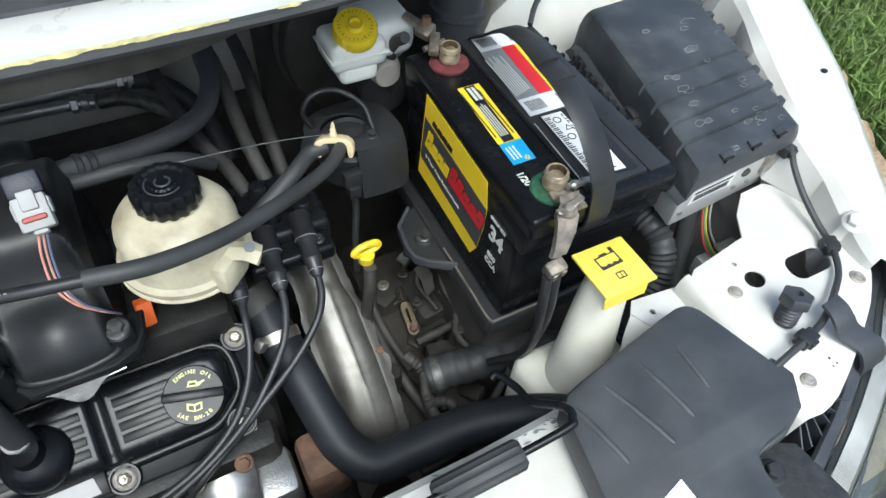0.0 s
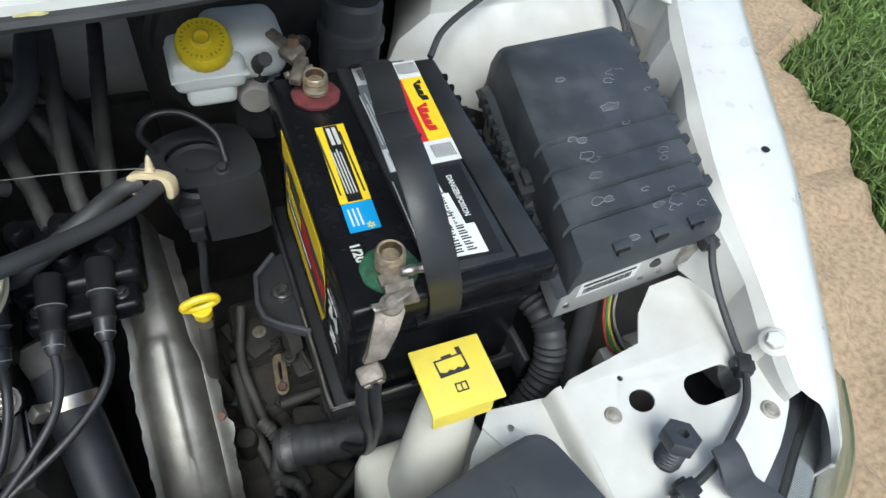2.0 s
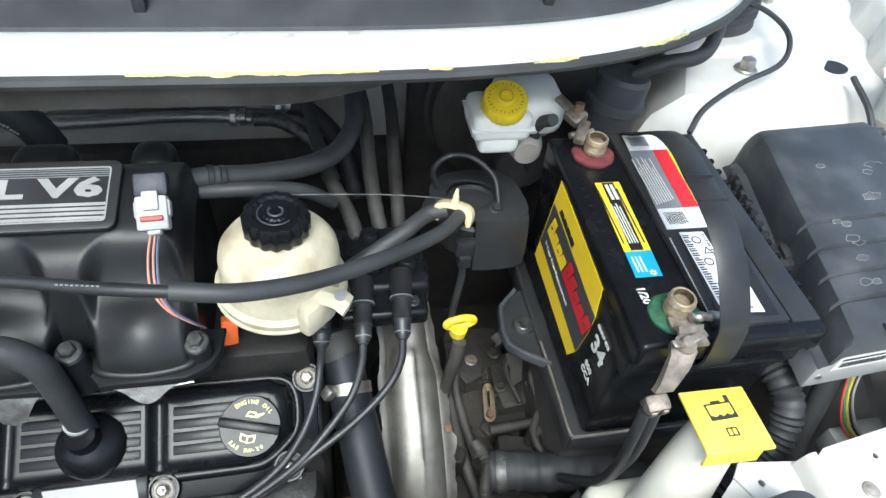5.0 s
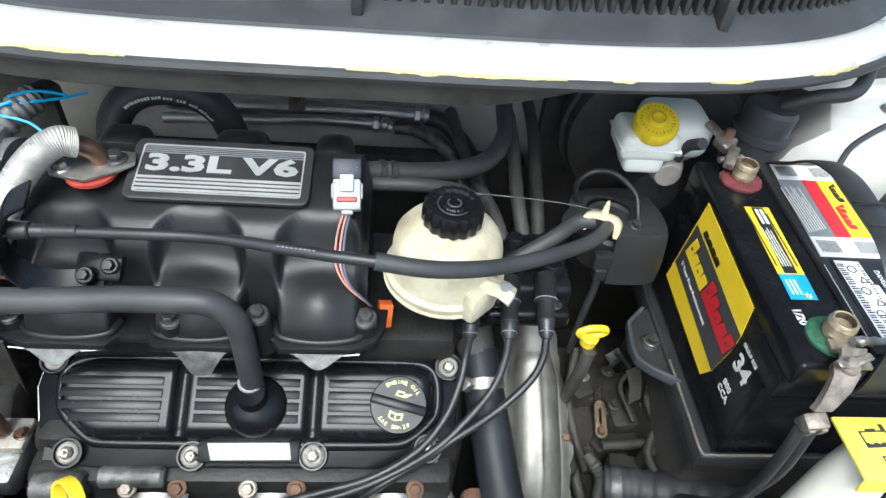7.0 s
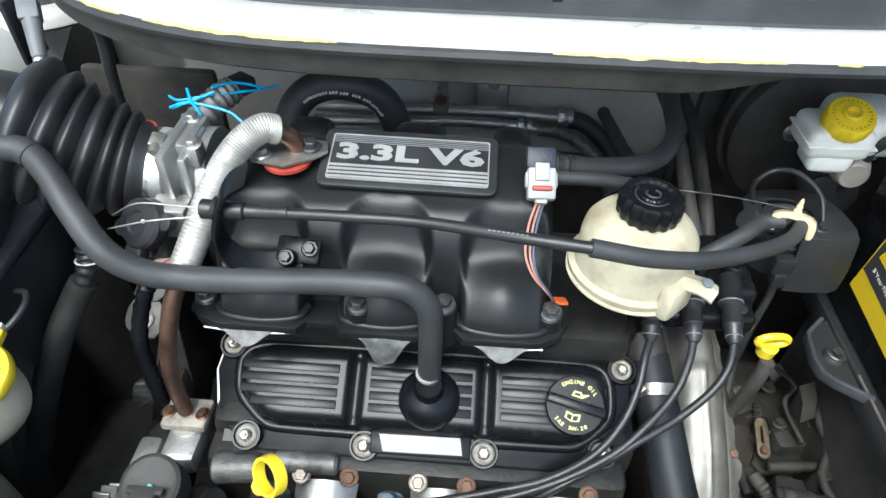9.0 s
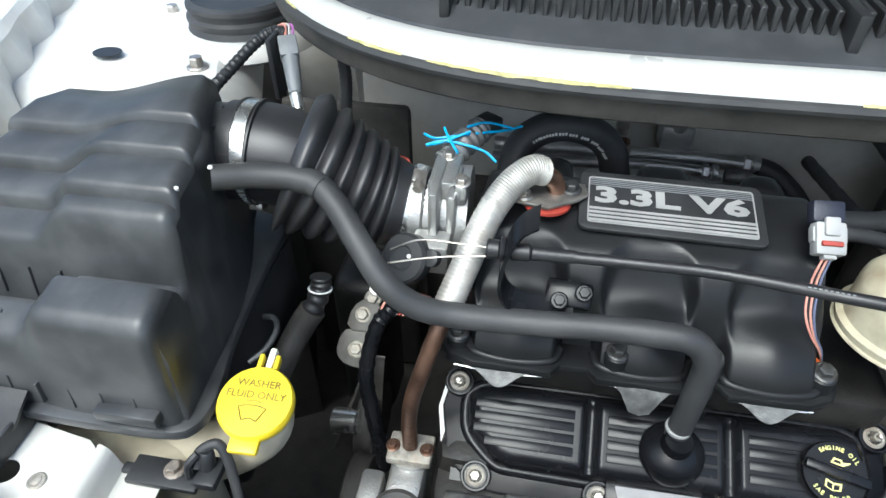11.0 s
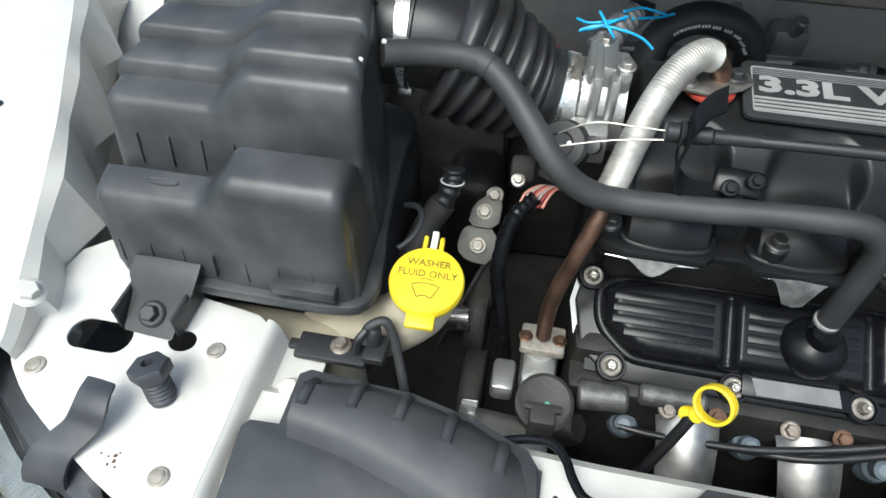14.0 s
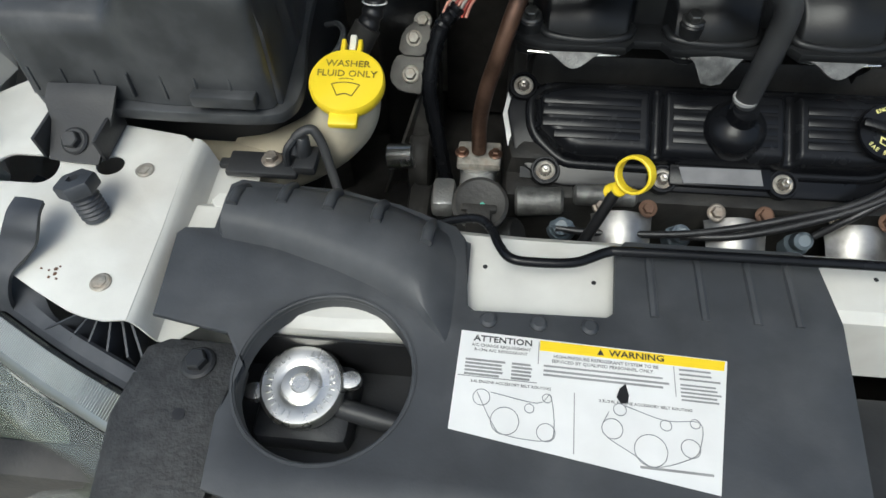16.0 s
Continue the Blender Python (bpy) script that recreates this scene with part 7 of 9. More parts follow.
def module_wiring():
    t = thing("wiring_harness", "taped black wiring harness below the control module", "wiring")
    bm = bmesh.new()
    tube(bm, [(0.60, 0.15, 0.87), (0.606, 0.11, 0.86), (0.60, 0.085, 0.83), (0.58, 0.07, 0.80), (0.55, 0.06, 0.77), (0.53, 0.05, 0.73)], 0.0155, 16, 12, 0.0016, 26)
    part("convoluted_tube", bm, rubber, t)
    bm = bmesh.new()
    tube(bm, [(0.655, 0.13, 0.90), (0.65, 0.11, 0.85), (0.64, 0.09, 0.80), (0.62, 0.05, 0.76)], 0.011, 12, 8)
    part("taped_loom", bm, rubber, t)
    cols = ((0.45, 0.06, 0.05), (0.05, 0.22, 0.07), (0.5, 0.4, 0.08), (0.03, 0.03, 0.03), (0.35, 0.33, 0.3))
    for k, c in enumerate(cols):
        bm = bmesh.new()
        tube(bm, [(0.672 + 0.004 * k, 0.125, 0.90), (0.668 + 0.003 * k, 0.105, 0.86), (0.672 + 0.004 * k, 0.085, 0.83), (0.69 + 0.003 * k, 0.07, 0.81), (0.70, 0.05 + 0.004 * k, 0.78)], 0.0014, 6, 6)
        part("wire", bm, shade("wire_colour", c, 0.5, bump=0), t)
    for x, y, z, m in ((0.69, 0.075, 0.80, white_inner), (0.73, 0.085, 0.79, white_inner), (0.66, 0.06, 0.76, grime)):
        bm = bmesh.new()
        box(bm, (x - 0.02, y - 0.018, z - 0.02), (x + 0.02, y + 0.018, z + 0.012), 0.005)
        part("fuse_holder", bm, m, t)
    lead = thing("side_lead", "thin black cable clipped along the wing with square clips", "cable")
    bm = bmesh.new()
    tube(bm, [(0.752, 0.112, 0.952), (0.748, 0.098, 0.955), (0.741, 0.080, 0.946), (0.739, 0.055, 0.930), (0.737, 0.024, 0.916), (0.729, -0.008, 0.911), (0.712, -0.033, 0.909), (0.687, -0.050, 0.909), (0.650, -0.069, 0.910), (0.614, -0.079, 0.912), (0.575, -0.086, 0.914), (0.540, -0.092, 0.905)], 0.0036, 8, 8)
    part("cable", bm, rubber, lead)
    for p, a in (((0.731, -0.004, 0.910), 60), ((0.613, -0.079, 0.911), 8), ((0.752, 0.104, 0.952), 0)):
        bm = bmesh.new()
        box(bm, (-0.010, -0.007, -0.008), (0.010, 0.007, 0.006), 0.002, 2, pose(*p, 0, 0, a))
        box(bm, (-0.005, -0.010, -0.006), (0.005, 0.010, 0.004), 0.0015, 2, pose(*p, 0, 0, a))
        part("clip", bm, black_plastic, lead)
    thin = thing("sensor_lead", "thin black cable over the strut tower", "cable")
    bm = bmesh.new()
    tube(bm, [(0.575, 0.39, 0.985), (0.60, 0.415, 1.0), (0.66, 0.45, 1.01), (0.73, 0.48, 1.02), (0.765, 0.53, 1.03), (0.755, 0.575, 1.04), (0.71, 0.60, 1.05)], 0.0036, 8, 8)
    part("cable", bm, rubber, thin)
    bm = bmesh.new()
    tube(bm, [(0.815, 0.26, 0.87), (0.82, 0.30, 0.90), (0.826, 0.35, 0.94), (0.834, 0.41, 0.985), (0.838, 0.47, 1.004)], 0.004, 8, 8)
    part("cable", bm, rubber, thin)
module_wiring()

def coolant_bottle():
    t = thing("coolant_bottle", "milky white coolant bottle with square yellow lid", "bottle")
    bm = bmesh.new()
    box(bm, (0.395, -0.03, 0.55), (0.53, 0.085, 0.78), 0.02, 3)
    tube(bm, [(0.45, 0.03, 0.76), (0.458, 0.04, 0.82), (0.468, 0.052, 0.88), (0.472, 0.056, 0.928)], (0.036, 0.021), 24, 8)
    part("bottle", bm, milky, t)
    m = basis((0.4735, 0.057, 0.930), (0.99, -0.02, 0.03), (0.02, 1, -0.06))
    bm = bmesh.new()
    box(bm, (-0.030, -0.030, 0.006), (0.030, 0.030, 0.0095), 0.0012, 2, m)
    box(bm, (-0.030, -0.030, -0.010), (0.020, -0.027, 0.008), 0.001, 1, m)
    lid = part("lid", bm, yellow_flag, t, "dusty yellow square lid with black signs")
    part("radiator_sign", flat([[(-0.013, 0.000), (-0.013, 0.016), (-0.006, 0.016), (-0.006, 0.018), (0.003, 0.018), (0.003, 0.016), (0.008, 0.016), (0.008, 0.022), (0.012, 0.022), (0.012, 0.000)], [(-0.0115, 0.005), (-0.0115, 0.0145), (0.0105, 0.0145), (0.0105, 0.005), (0.007, 0.003), (0.0035, 0.005), (0.0, 0.003), (-0.0035, 0.005), (-0.007, 0.003)]], 0.0003, m @ Matrix.Translation((0, 0, 0.0096)) @ pose(0, 0, 0, 0, 0, 3)), ink, lid)
    part("book_sign", flat([[(-0.005, -0.016), (-0.005, -0.008), (0.005, -0.008), (0.005, -0.016)], [(-0.0038, -0.0148), (-0.0038, -0.0092), (-0.0005, -0.0092), (-0.0005, -0.0148)], [(0.0038, -0.0148), (0.0038, -0.0092), (0.0005, -0.0092), (0.0005, -0.0148)]], 0.0003, m @ Matrix.Translation((0, 0, 0.0096))), ink, lid)
    p = thing("bracket_panel", "small white sheet-metal bracket at the coolant bottle", "bracket")
    part("plate", flat([[(0.495, 0.03), (0.505, 0.042), (0.563, 0.036), (0.563, -0.03), (0.535, -0.03), (0.51, 0.0)], circle(0.004, 10, 0.517, 0.022)], 0.003, basis((0, 0, 0.876), (1, 0, 0), (0, 1, 0.02)), 0.0008), white_inner, p)
    bm = bmesh.new()
    sheet(bm, [[(0.495, 0.03, 0.878), (0.510, 0.0, 0.878), (0.52, -0.015, 0.878)], [(0.482, 0.018, 0.86), (0.495, -0.008, 0.86), (0.505, -0.02, 0.86)], [(0.48, 0.01, 0.83), (0.493, -0.014, 0.83), (0.503, -0.028, 0.83)]])
    thicken(bm, 0.002)
    part("flange", bm, white_inner, p)
    hex_bolt("bolt", (0.489, 0.002, 0.85), (-0.7, -0.5, 0.4), 0.007, p, steel)
coolant_bottle()

fluid_plastic = shade("hazy_fluid_plastic", (0.74, 0.75, 0.71), 0.35, var=0.05, bump=0.03, dust=0.3, dust_col=(0.55, 0.54, 0.46), dscale=20)

def brake_reservoir():
    t = thing("brake_fluid_reservoir", "translucent brake fluid reservoir with yellow cap", "reservoir")
    bm = bmesh.new()
    box(bm, (0.318, 0.402, 0.968), (0.388, 0.462, 1.004), 0.010, 3)
    bottle = part("bottle", bm, fluid_plastic, t)
    bm = bmesh.new()
    box(bm, (0.352, 0.415, 0.962), (0.432, 0.490, 1.014), 0.018, 4)
    part("rear_chamber", bm, fluid_plastic, bottle)
    bm = bmesh.new()
    box(bm, (0.328, 0.404, 0.950), (0.376, 0.445, 0.978), 0.008, 3)
    part("sump", bm, fluid_plastic, bottle)
    bm = bmesh.new()
    box(bm, (0.3165, 0.4005, 0.9845), (0.3895, 0.4635, 0.9875), 0.001)
    part("seam", bm, fluid_plastic, bottle)
    m = axis_frame((0.354, 0.421, 1.005), (-0.09, -0.40, 1))
    bm = bmesh.new()
    cyl(bm, m @ Vector((0, 0, -0.016)), m @ Vector((0, 0, 0.004)), 0.021, 0.021, 28)
    part("neck", bm, fluid_plastic, bottle)
    bm = bmesh.new()
    revolve(bm, [(0.0245, 0), (0.0255, 0.002), (0.0255, 0.014), (0.0235, 0.0175), (0.0105, 0.0175), (0.010, 0.021), (0.0085, 0.022), (0.006, 0.022), (0.0055, 0.018), (0.001, 0.018)], m, 96, 24, 0.018)
    cap = part("cap", bm, yellow, t, "yellow ribbed screw cap")
    bm = bmesh.new()
    for k in range(26):
        box(bm, (-0.0006, -0.0020 + 0.0008 * (k % 3), 0), (0.0006 + 0.0006 * (k % 2), 0.0016, 0.0006), 0, 1, m @ Matrix.Rotation(radians(k * 13.85), 4, "Z") @ Matrix.Translation((0, 0.0185, 0.0176)))
    tube(bm, [m @ Vector((0.0075 * math.cos(a * 0.524), 0.0075 * math.sin(a * 0.524), 0.0222)) for a in range(13)], 0.0006, 6, 2)
    part("embossing", bm, shade("ochre_print", (0.45, 0.33, 0.03), 0.5), cap)
    c = thing("brake_master_cylinder", "grey cast brake master cylinder below its reservoir", "master cylinder")
    bm = bmesh.new()
    cyl(bm, (0.395, 0.432, 0.938), (0.42, 0.58, 0.935), 0.021, 0.024, 28, 0.003)
    cyl(bm, (0.394, 0.420, 0.938), (0.395, 0.434, 0.938), 0.017, 0.019, 28, 0.002)
    cyl(bm, (0.368, 0.432, 0.960), (0.372, 0.446, 0.935), 0.011)
    cyl(bm, (0.395, 0.45, 0.94), (0.425, 0.452, 0.95), 0.008, 0.007, 12, 0.001)
    part("cylinder", bm, shade("brownish_cast_alloy", (0.45, 0.42, 0.38), 0.6, 0.4, var=0.15, bump=0.25, dust=0.3, dust_col=(0.25, 0.22, 0.18), dscale=30), c)
    for k in range(4):
        bm = bmesh.new()
        revolve(bm, [(0.026, -0.003), (0.032, 0), (0.026, 0.003)], axis_frame((0.405 + 0.002 * k, 0.46 + 0.014 * k, 0.88), (0.15, 1, 0.0)), 24)
        part("rubber_ring", bm, rubber, c)
    b = thing("brake_booster", "large black round brake booster on the firewall", "brake booster")
    bm = bmesh.new()
    revolve(bm, [(0.09, 0), (0.118, 0.012), (0.122, 0.03), (0.118, 0.05), (0.125, 0.06), (0.11, 0.09)], axis_frame((0.42, 0.54, 0.90), (0.05, 1, 0)), 48)
    part("shell", bm, deep_black, b)
    bm = bmesh.new()
    revolve(bm, [(0.121, -0.004), (0.128, -0.003), (0.128, 0.004), (0.121, 0.005)], axis_frame((0.4217, 0.573, 0.90), (0.05, 1, 0)), 48)
    part("crimp_ring", bm, deep_black, b)
    for k in range(2):
        hex_bolt("stud", (0.42 + 0.05 * (1 - 2 * k), 0.539, 0.92), (0, -1, 0.1), 0.008, b, steel)
brake_reservoir()

def canister():
    t = thing("speed_control_servo", "black servo canister held in a pressed dark bracket", "canister")
    m = axis_frame((0.322, 0.383, 0.845), (0.02, -0.12, 1))
    bm = bmesh.new()
    revolve(bm, [(0.036, 0), (0.038, 0.02), (0.037, 0.050), (0.033, 0.054), (0.030, 0.050), (0.014, 0.050), (0.012, 0.056), (0.001, 0.056)], m, 40)
    part("servo", bm, black_plastic, t)
    B = basis((0.322, 0.383, 0.905), (1, 0, 0.02), (0, 1, -0.12))
    o = round_off([(-0.034, -0.040), (-0.050, -0.010), (-0.046, 0.030), (-0.020, 0.052), (0.030, 0.054), (0.054, 0.040), (0.062, -0.010), (0.058, -0.045), (0.020, -0.052)], 2)
    b = part("bracket", flat([o, circle(0.029, 32, -0.002, 0.004)], 0.004, B, 0.001), black_plastic, t, "pressed dark grey steel bracket")
    bm = bmesh.new()
    edge = [(0.056, 0.040), (0.062, 0.010), (0.062, -0.015), (0.058, -0.045), (0.045, -0.051), (0.020, -0.052), (-0.005, -0.050)]
    sheet(bm, [[B @ Vector((x * k, y * k, z)) for x, y in edge] for k, z in ((0.985, 0.003), (1.0, -0.002), (1.02, -0.020), (1.03, -0.045), (1.0, -0.070))])
    thicken(bm, 0.003)
    part("skirt", bm, black_plastic, b)
    hex_bolt("bolt", B @ Vector((0.022, -0.030, 0.004)), (0, -0.12, 1), 0.0055, b, black_plastic)
    bm = bmesh.new()
    tube(bm, [(0.286, 0.402, 0.905), (0.276, 0.40, 0.935), (0.292, 0.40, 0.955), (0.320, 0.40, 0.952), (0.345, 0.385, 0.935), (0.350, 0.365, 0.912)], 0.0032, 10, 8)
    part("hose", bm, shiny_rubber, t)
    bm = bmesh.new()
    tube(bm, [(0.292, 0.372, 0.892), (0.268, 0.372, 0.908)], 0.0125, 16, 20, 0.0012, 7)
    part("ribbed_boot", bm, rubber, t)
    bm = bmesh.new()
    box(bm, (0.295, 0.322, 0.868), (0.318, 0.336, 0.890), 0.003)
    box(bm, (0.299, 0.318, 0.852), (0.314, 0.332, 0.870), 0.002)
    tube(bm, [(0.307, 0.326, 0.855), (0.306, 0.322, 0.83), (0.300, 0.314, 0.79), (0.296, 0.305, 0.73)], 0.0045, 10, 8)
    part("plug", bm, black_plastic, t)
canister()

def gear_dipstick():
    t = thing("transmission_dipstick", "yellow transmission dipstick handle on a black tube", "dipstick")
    m = basis((0.293, 0.259, 0.826), (1, 0.1, 0), (0, -0.1, 1))
    bm = bmesh.new()
    tube(bm, [m @ Vector((0.0165 * math.cos(a * math.pi / 8), 0.004 + 0.0085 * math.sin(a * math.pi / 8), 0)) for a in range(17)], 0.0042, 8, 3)
    cyl(bm, m @ Vector((0, -0.004, 0)), m @ Vector((0, -0.022, 0)), 0.0105, 0.0095, 20, 0.002)
    part("handle", bm, yellow, t)
    bm = bmesh.new()
    tube(bm, [(0.293, 0.249, 0.806), (0.29, 0.245, 0.77), (0.285, 0.25, 0.70), (0.29, 0.27, 0.6)], 0.008, 12, 8)
    part("tube", bm, deep_black, t)
gear_dipstick()

def gearbox():
    t = thing("gearbox", "grimy brown-grey gearbox with brackets and linkage", "gearbox")
    bm = bmesh.new()
    box(bm, (0.20, 0.10, 0.40), (0.42, 0.42, 0.56), 0.03, 3)
    cyl(bm, (0.34, 0.27, 0.55), (0.34, 0.27, 0.60), 0.05, 0.04, 28, 0.006)
    box(bm, (0.31, 0.30, 0.55), (0.40, 0.40, 0.62), 0.012)
    part("casing", bm, grime, t)
    # select lever: an oval eye with a slot, carried on a flat arm
    m = basis((0.358, 0.268, 0.618), (0.10, 0.97, 0.22), (-0.97, 0.10, 0)) @ Matrix.Diagonal((0.85, 0.72, 0.9, 1))
    lever = part("shift_lever", flat([rounded(0.062, 0.020, 0.0095, 6), rounded(0.030, 0.008, 0.0038, 4, 0.006)], 0.007, m, 0.0015), brown_brass, t, "brown tarnished shift lever")
    bm = bmesh.new()
    cyl(bm, m @ Vector((-0.020, 0, 0.004)), m @ Vector((-0.020, 0, 0.014)), 0.0065, 0.0055, 16, 0.001)
    part("pin", bm, brown_rust, lever)
    bm = bmesh.new()
    tube(bm, [m @ Vector((0.034 + 0.0011 * k, 0.0085 * math.cos(k * 1.57), 0.003 + 0.0085 * math.sin(k * 1.57))) for k in range(24)], 0.0016, 6, 2)
    part("spring", bm, grime, lever)
    part("select_arm", flat([[(0.345, 0.240), (0.352, 0.230), (0.395, 0.234), (0.425, 0.244), (0.424, 0.258), (0.39, 0.254), (0.352, 0.252)]], 0.010, pose(0, 0, 0.596), 0.003), dull_cast, t, "dull grey cast arm")
    for nm, lo, hi, turn in (("valve_body", (-0.026, -0.045, -0.05), (0.026, 0.045, 0.012), 8), ("casting", (-0.03, -0.022, -0.05), (0.03, 0.022, 0.02), -12), ("pump_cover", (-0.03, -0.03, -0.03), (0.03, 0.03, 0.02), 25)):
        bm = bmesh.new()
        p = {"valve_body": (0.395, 0.30, 0.615), "casting": (0.385, 0.195, 0.60), "pump_cover": (0.345, 0.335, 0.607)}[nm]
        box(bm, lo, hi, 0.008, 2, pose(*p, 0, 0, turn))
        part(nm, bm, dull_cast, t)
    for k, (x, y, z) in enumerate(((0.372, 0.275, 0.648), (0.418, 0.275, 0.648), (0.375, 0.33, 0.648), (0.415, 0.33, 0.648), (0.405, 0.195, 0.622), (0.345, 0.335, 0.627))):
        hex_bolt("bolt", (x, y, z), (0, 0, 1), 0.006, t, old_lead if k % 2 else grime)
    bm = bmesh.new()
    sheet(bm, [[(0.366, 0.275, 0.73), (0.372, 0.262, 0.715), (0.374, 0.25, 0.69)], [(0.384, 0.28, 0.735), (0.388, 0.265, 0.72), (0.388, 0.252, 0.70)]])
    thicken(bm, 0.003)
    part("bracket", bm, dull_cast, t, "worn steel bracket")
    for a, b, r, mat in (((0.347, 0.222, 0.632), (0.425, 0.222, 0.642), 0.0075, dull_cast), ((0.402, 0.205, 0.60), (0.404, 0.205, 0.655), 0.011, grime), ((0.414, 0.311, 0.62), (0.414, 0.311, 0.665), 0.014, dull_cast), ((0.372, 0.29, 0.59), (0.372, 0.29, 0.622), 0.016, grime), ((0.30, 0.20, 0.58), (0.30, 0.20, 0.62), 0.015, dull_cast)):
        bm = bmesh.new()
        cyl(bm, a, b, r, r * 0.85, 16, 0.002)
        part("linkage_boss", bm, mat, t)
    for pts, r in ((((0.425, 0.30, 0.69), (0.41, 0.27, 0.675), (0.415, 0.235, 0.66), (0.40, 0.20, 0.65), (0.41, 0.16, 0.645)), 0.0055), (((0.39, 0.355, 0.66), (0.40, 0.32, 0.668), (0.385, 0.30, 0.655), (0.395, 0.25, 0.645)), 0.0035), (((0.322, 0.204, 0.64), (0.335, 0.175, 0.635), (0.325, 0.14, 0.625), (0.324, 0.098, 0.62)), 0.0085), (((0.33, 0.13, 0.63), (0.345, 0.115, 0.64), (0.35, 0.095, 0.63)), 0.007)):
        bm = bmesh.new()
        tube(bm, pts, r, 10, 10, r * 0.1, 14)
        part("pipe", bm, deep_black, t)
    bm = bmesh.new()
    box(bm, (-0.012, -0.009, -0.002), (0.012, 0.009, 0.002), 0.001, 1, pose(0.389, 0.352, 0.655, 18, -12, 30))
    box(bm, (-0.010, -0.002, -0.018), (0.010, 0.002, 0.002), 0.001, 1, pose(0.389, 0.345, 0.653, 8, -12, 30))
    part("cable_tab", bm, worn_metal, t, "worn steel tab")
    rnd = random.Random(12)
    for k in range(30):
        bm = bmesh.new()
        x, y, z = rnd.uniform(0.28, 0.42), rnd.uniform(0.12, 0.40), rnd.uniform(0.55, 0.60)
        s = rnd.uniform(0.006, 0.020)
        box(bm, (-s, -s * 0.7, -s * 0.5), (s, s * 0.7, s * 0.5), s * 0.3, 2, pose(x, y, z, rnd.uniform(-25, 25), rnd.uniform(-25, 25), rnd.uniform(0, 180)))
        part("fitting", bm, rnd.choice((grime, dull_cast, deep_black)), t)
    h = thing("lower_hose", "black lower hose with steel band beneath the battery", "hose")
    bm = bmesh.new()
    tube(bm, [(0.335, 0.16, 0.645), (0.36, 0.155, 0.652), (0.39, 0.148, 0.655), (0.43, 0.142, 0.66), (0.47, 0.135, 0.66), (0.52, 0.12, 0.65)], 0.024, 20, 10, 0.0012, 9)
    part("hose", bm, rubber, h)
    bm = bmesh.new()
    revolve(bm, [(0.024, -0.006), (0.0262, -0.006), (0.0262, 0.006), (0.024, 0.006)], axis_frame((0.347, 0.157, 0.648), (0.95, -0.2, 0.2)), 28)
    part("band", bm, worn_metal, h)
    for k, pts in enumerate((((0.305, 0.30, 0.62), (0.31, 0.22, 0.60), (0.33, 0.13, 0.58), (0.36, 0.05, 0.60)), ((0.33, 0.36, 0.66), (0.315, 0.30, 0.63), (0.32, 0.25, 0.61), (0.33, 0.2, 0.60)), ((0.42, 0.1, 0.70), (0.38, 0.08, 0.66), (0.33, 0.06, 0.62), (0.28, 0.06, 0.6)))):
        w = thing("loom", "black taped wiring loom over the gearbox", "wiring", "gearbox looms")
        bm = bmesh.new()
        tube(bm, pts, 0.008 - 0.0015 * k, 10, 8)
        part("loom_cover", bm, deep_black, w)
gearbox()

def strut_hose():
    t = thing("vacuum_valve", "black ribbed plastic valve behind the battery", "valve")
    bm = bmesh.new()
    m = axis_frame((0.505, 0.46, 0.93), (0.1, 0.05, 1))
    revolve(bm, [(0.03, 0), (0.034, 0.02), (0.034, 0.045), (0.037, 0.047), (0.037, 0.056), (0.032, 0.058), (0.032, 0.085), (0.028, 0.09), (0.012, 0.092)], m, 32)
    part("valve_body", bm, grey_plastic, t)
    bm = bmesh.new()
    tube(bm, [(0.52, 0.46, 1.02), (0.55, 0.45, 1.04), (0.60, 0.46, 1.045), (0.65, 0.52, 1.05), (0.68, 0.58, 1.06)], 0.009, 12, 8)
    part("hose", bm, rubber, t)
strut_hose()

# ---- air box side ----
airbox_plastic = shade("air_box_plastic", (0.038, 0.040, 0.043), 0.36, var=0.18, bump=0.04, fine=700, dust=0.22, dust_col=(0.14, 0.14, 0.14), dscale=30, spec=0.5)

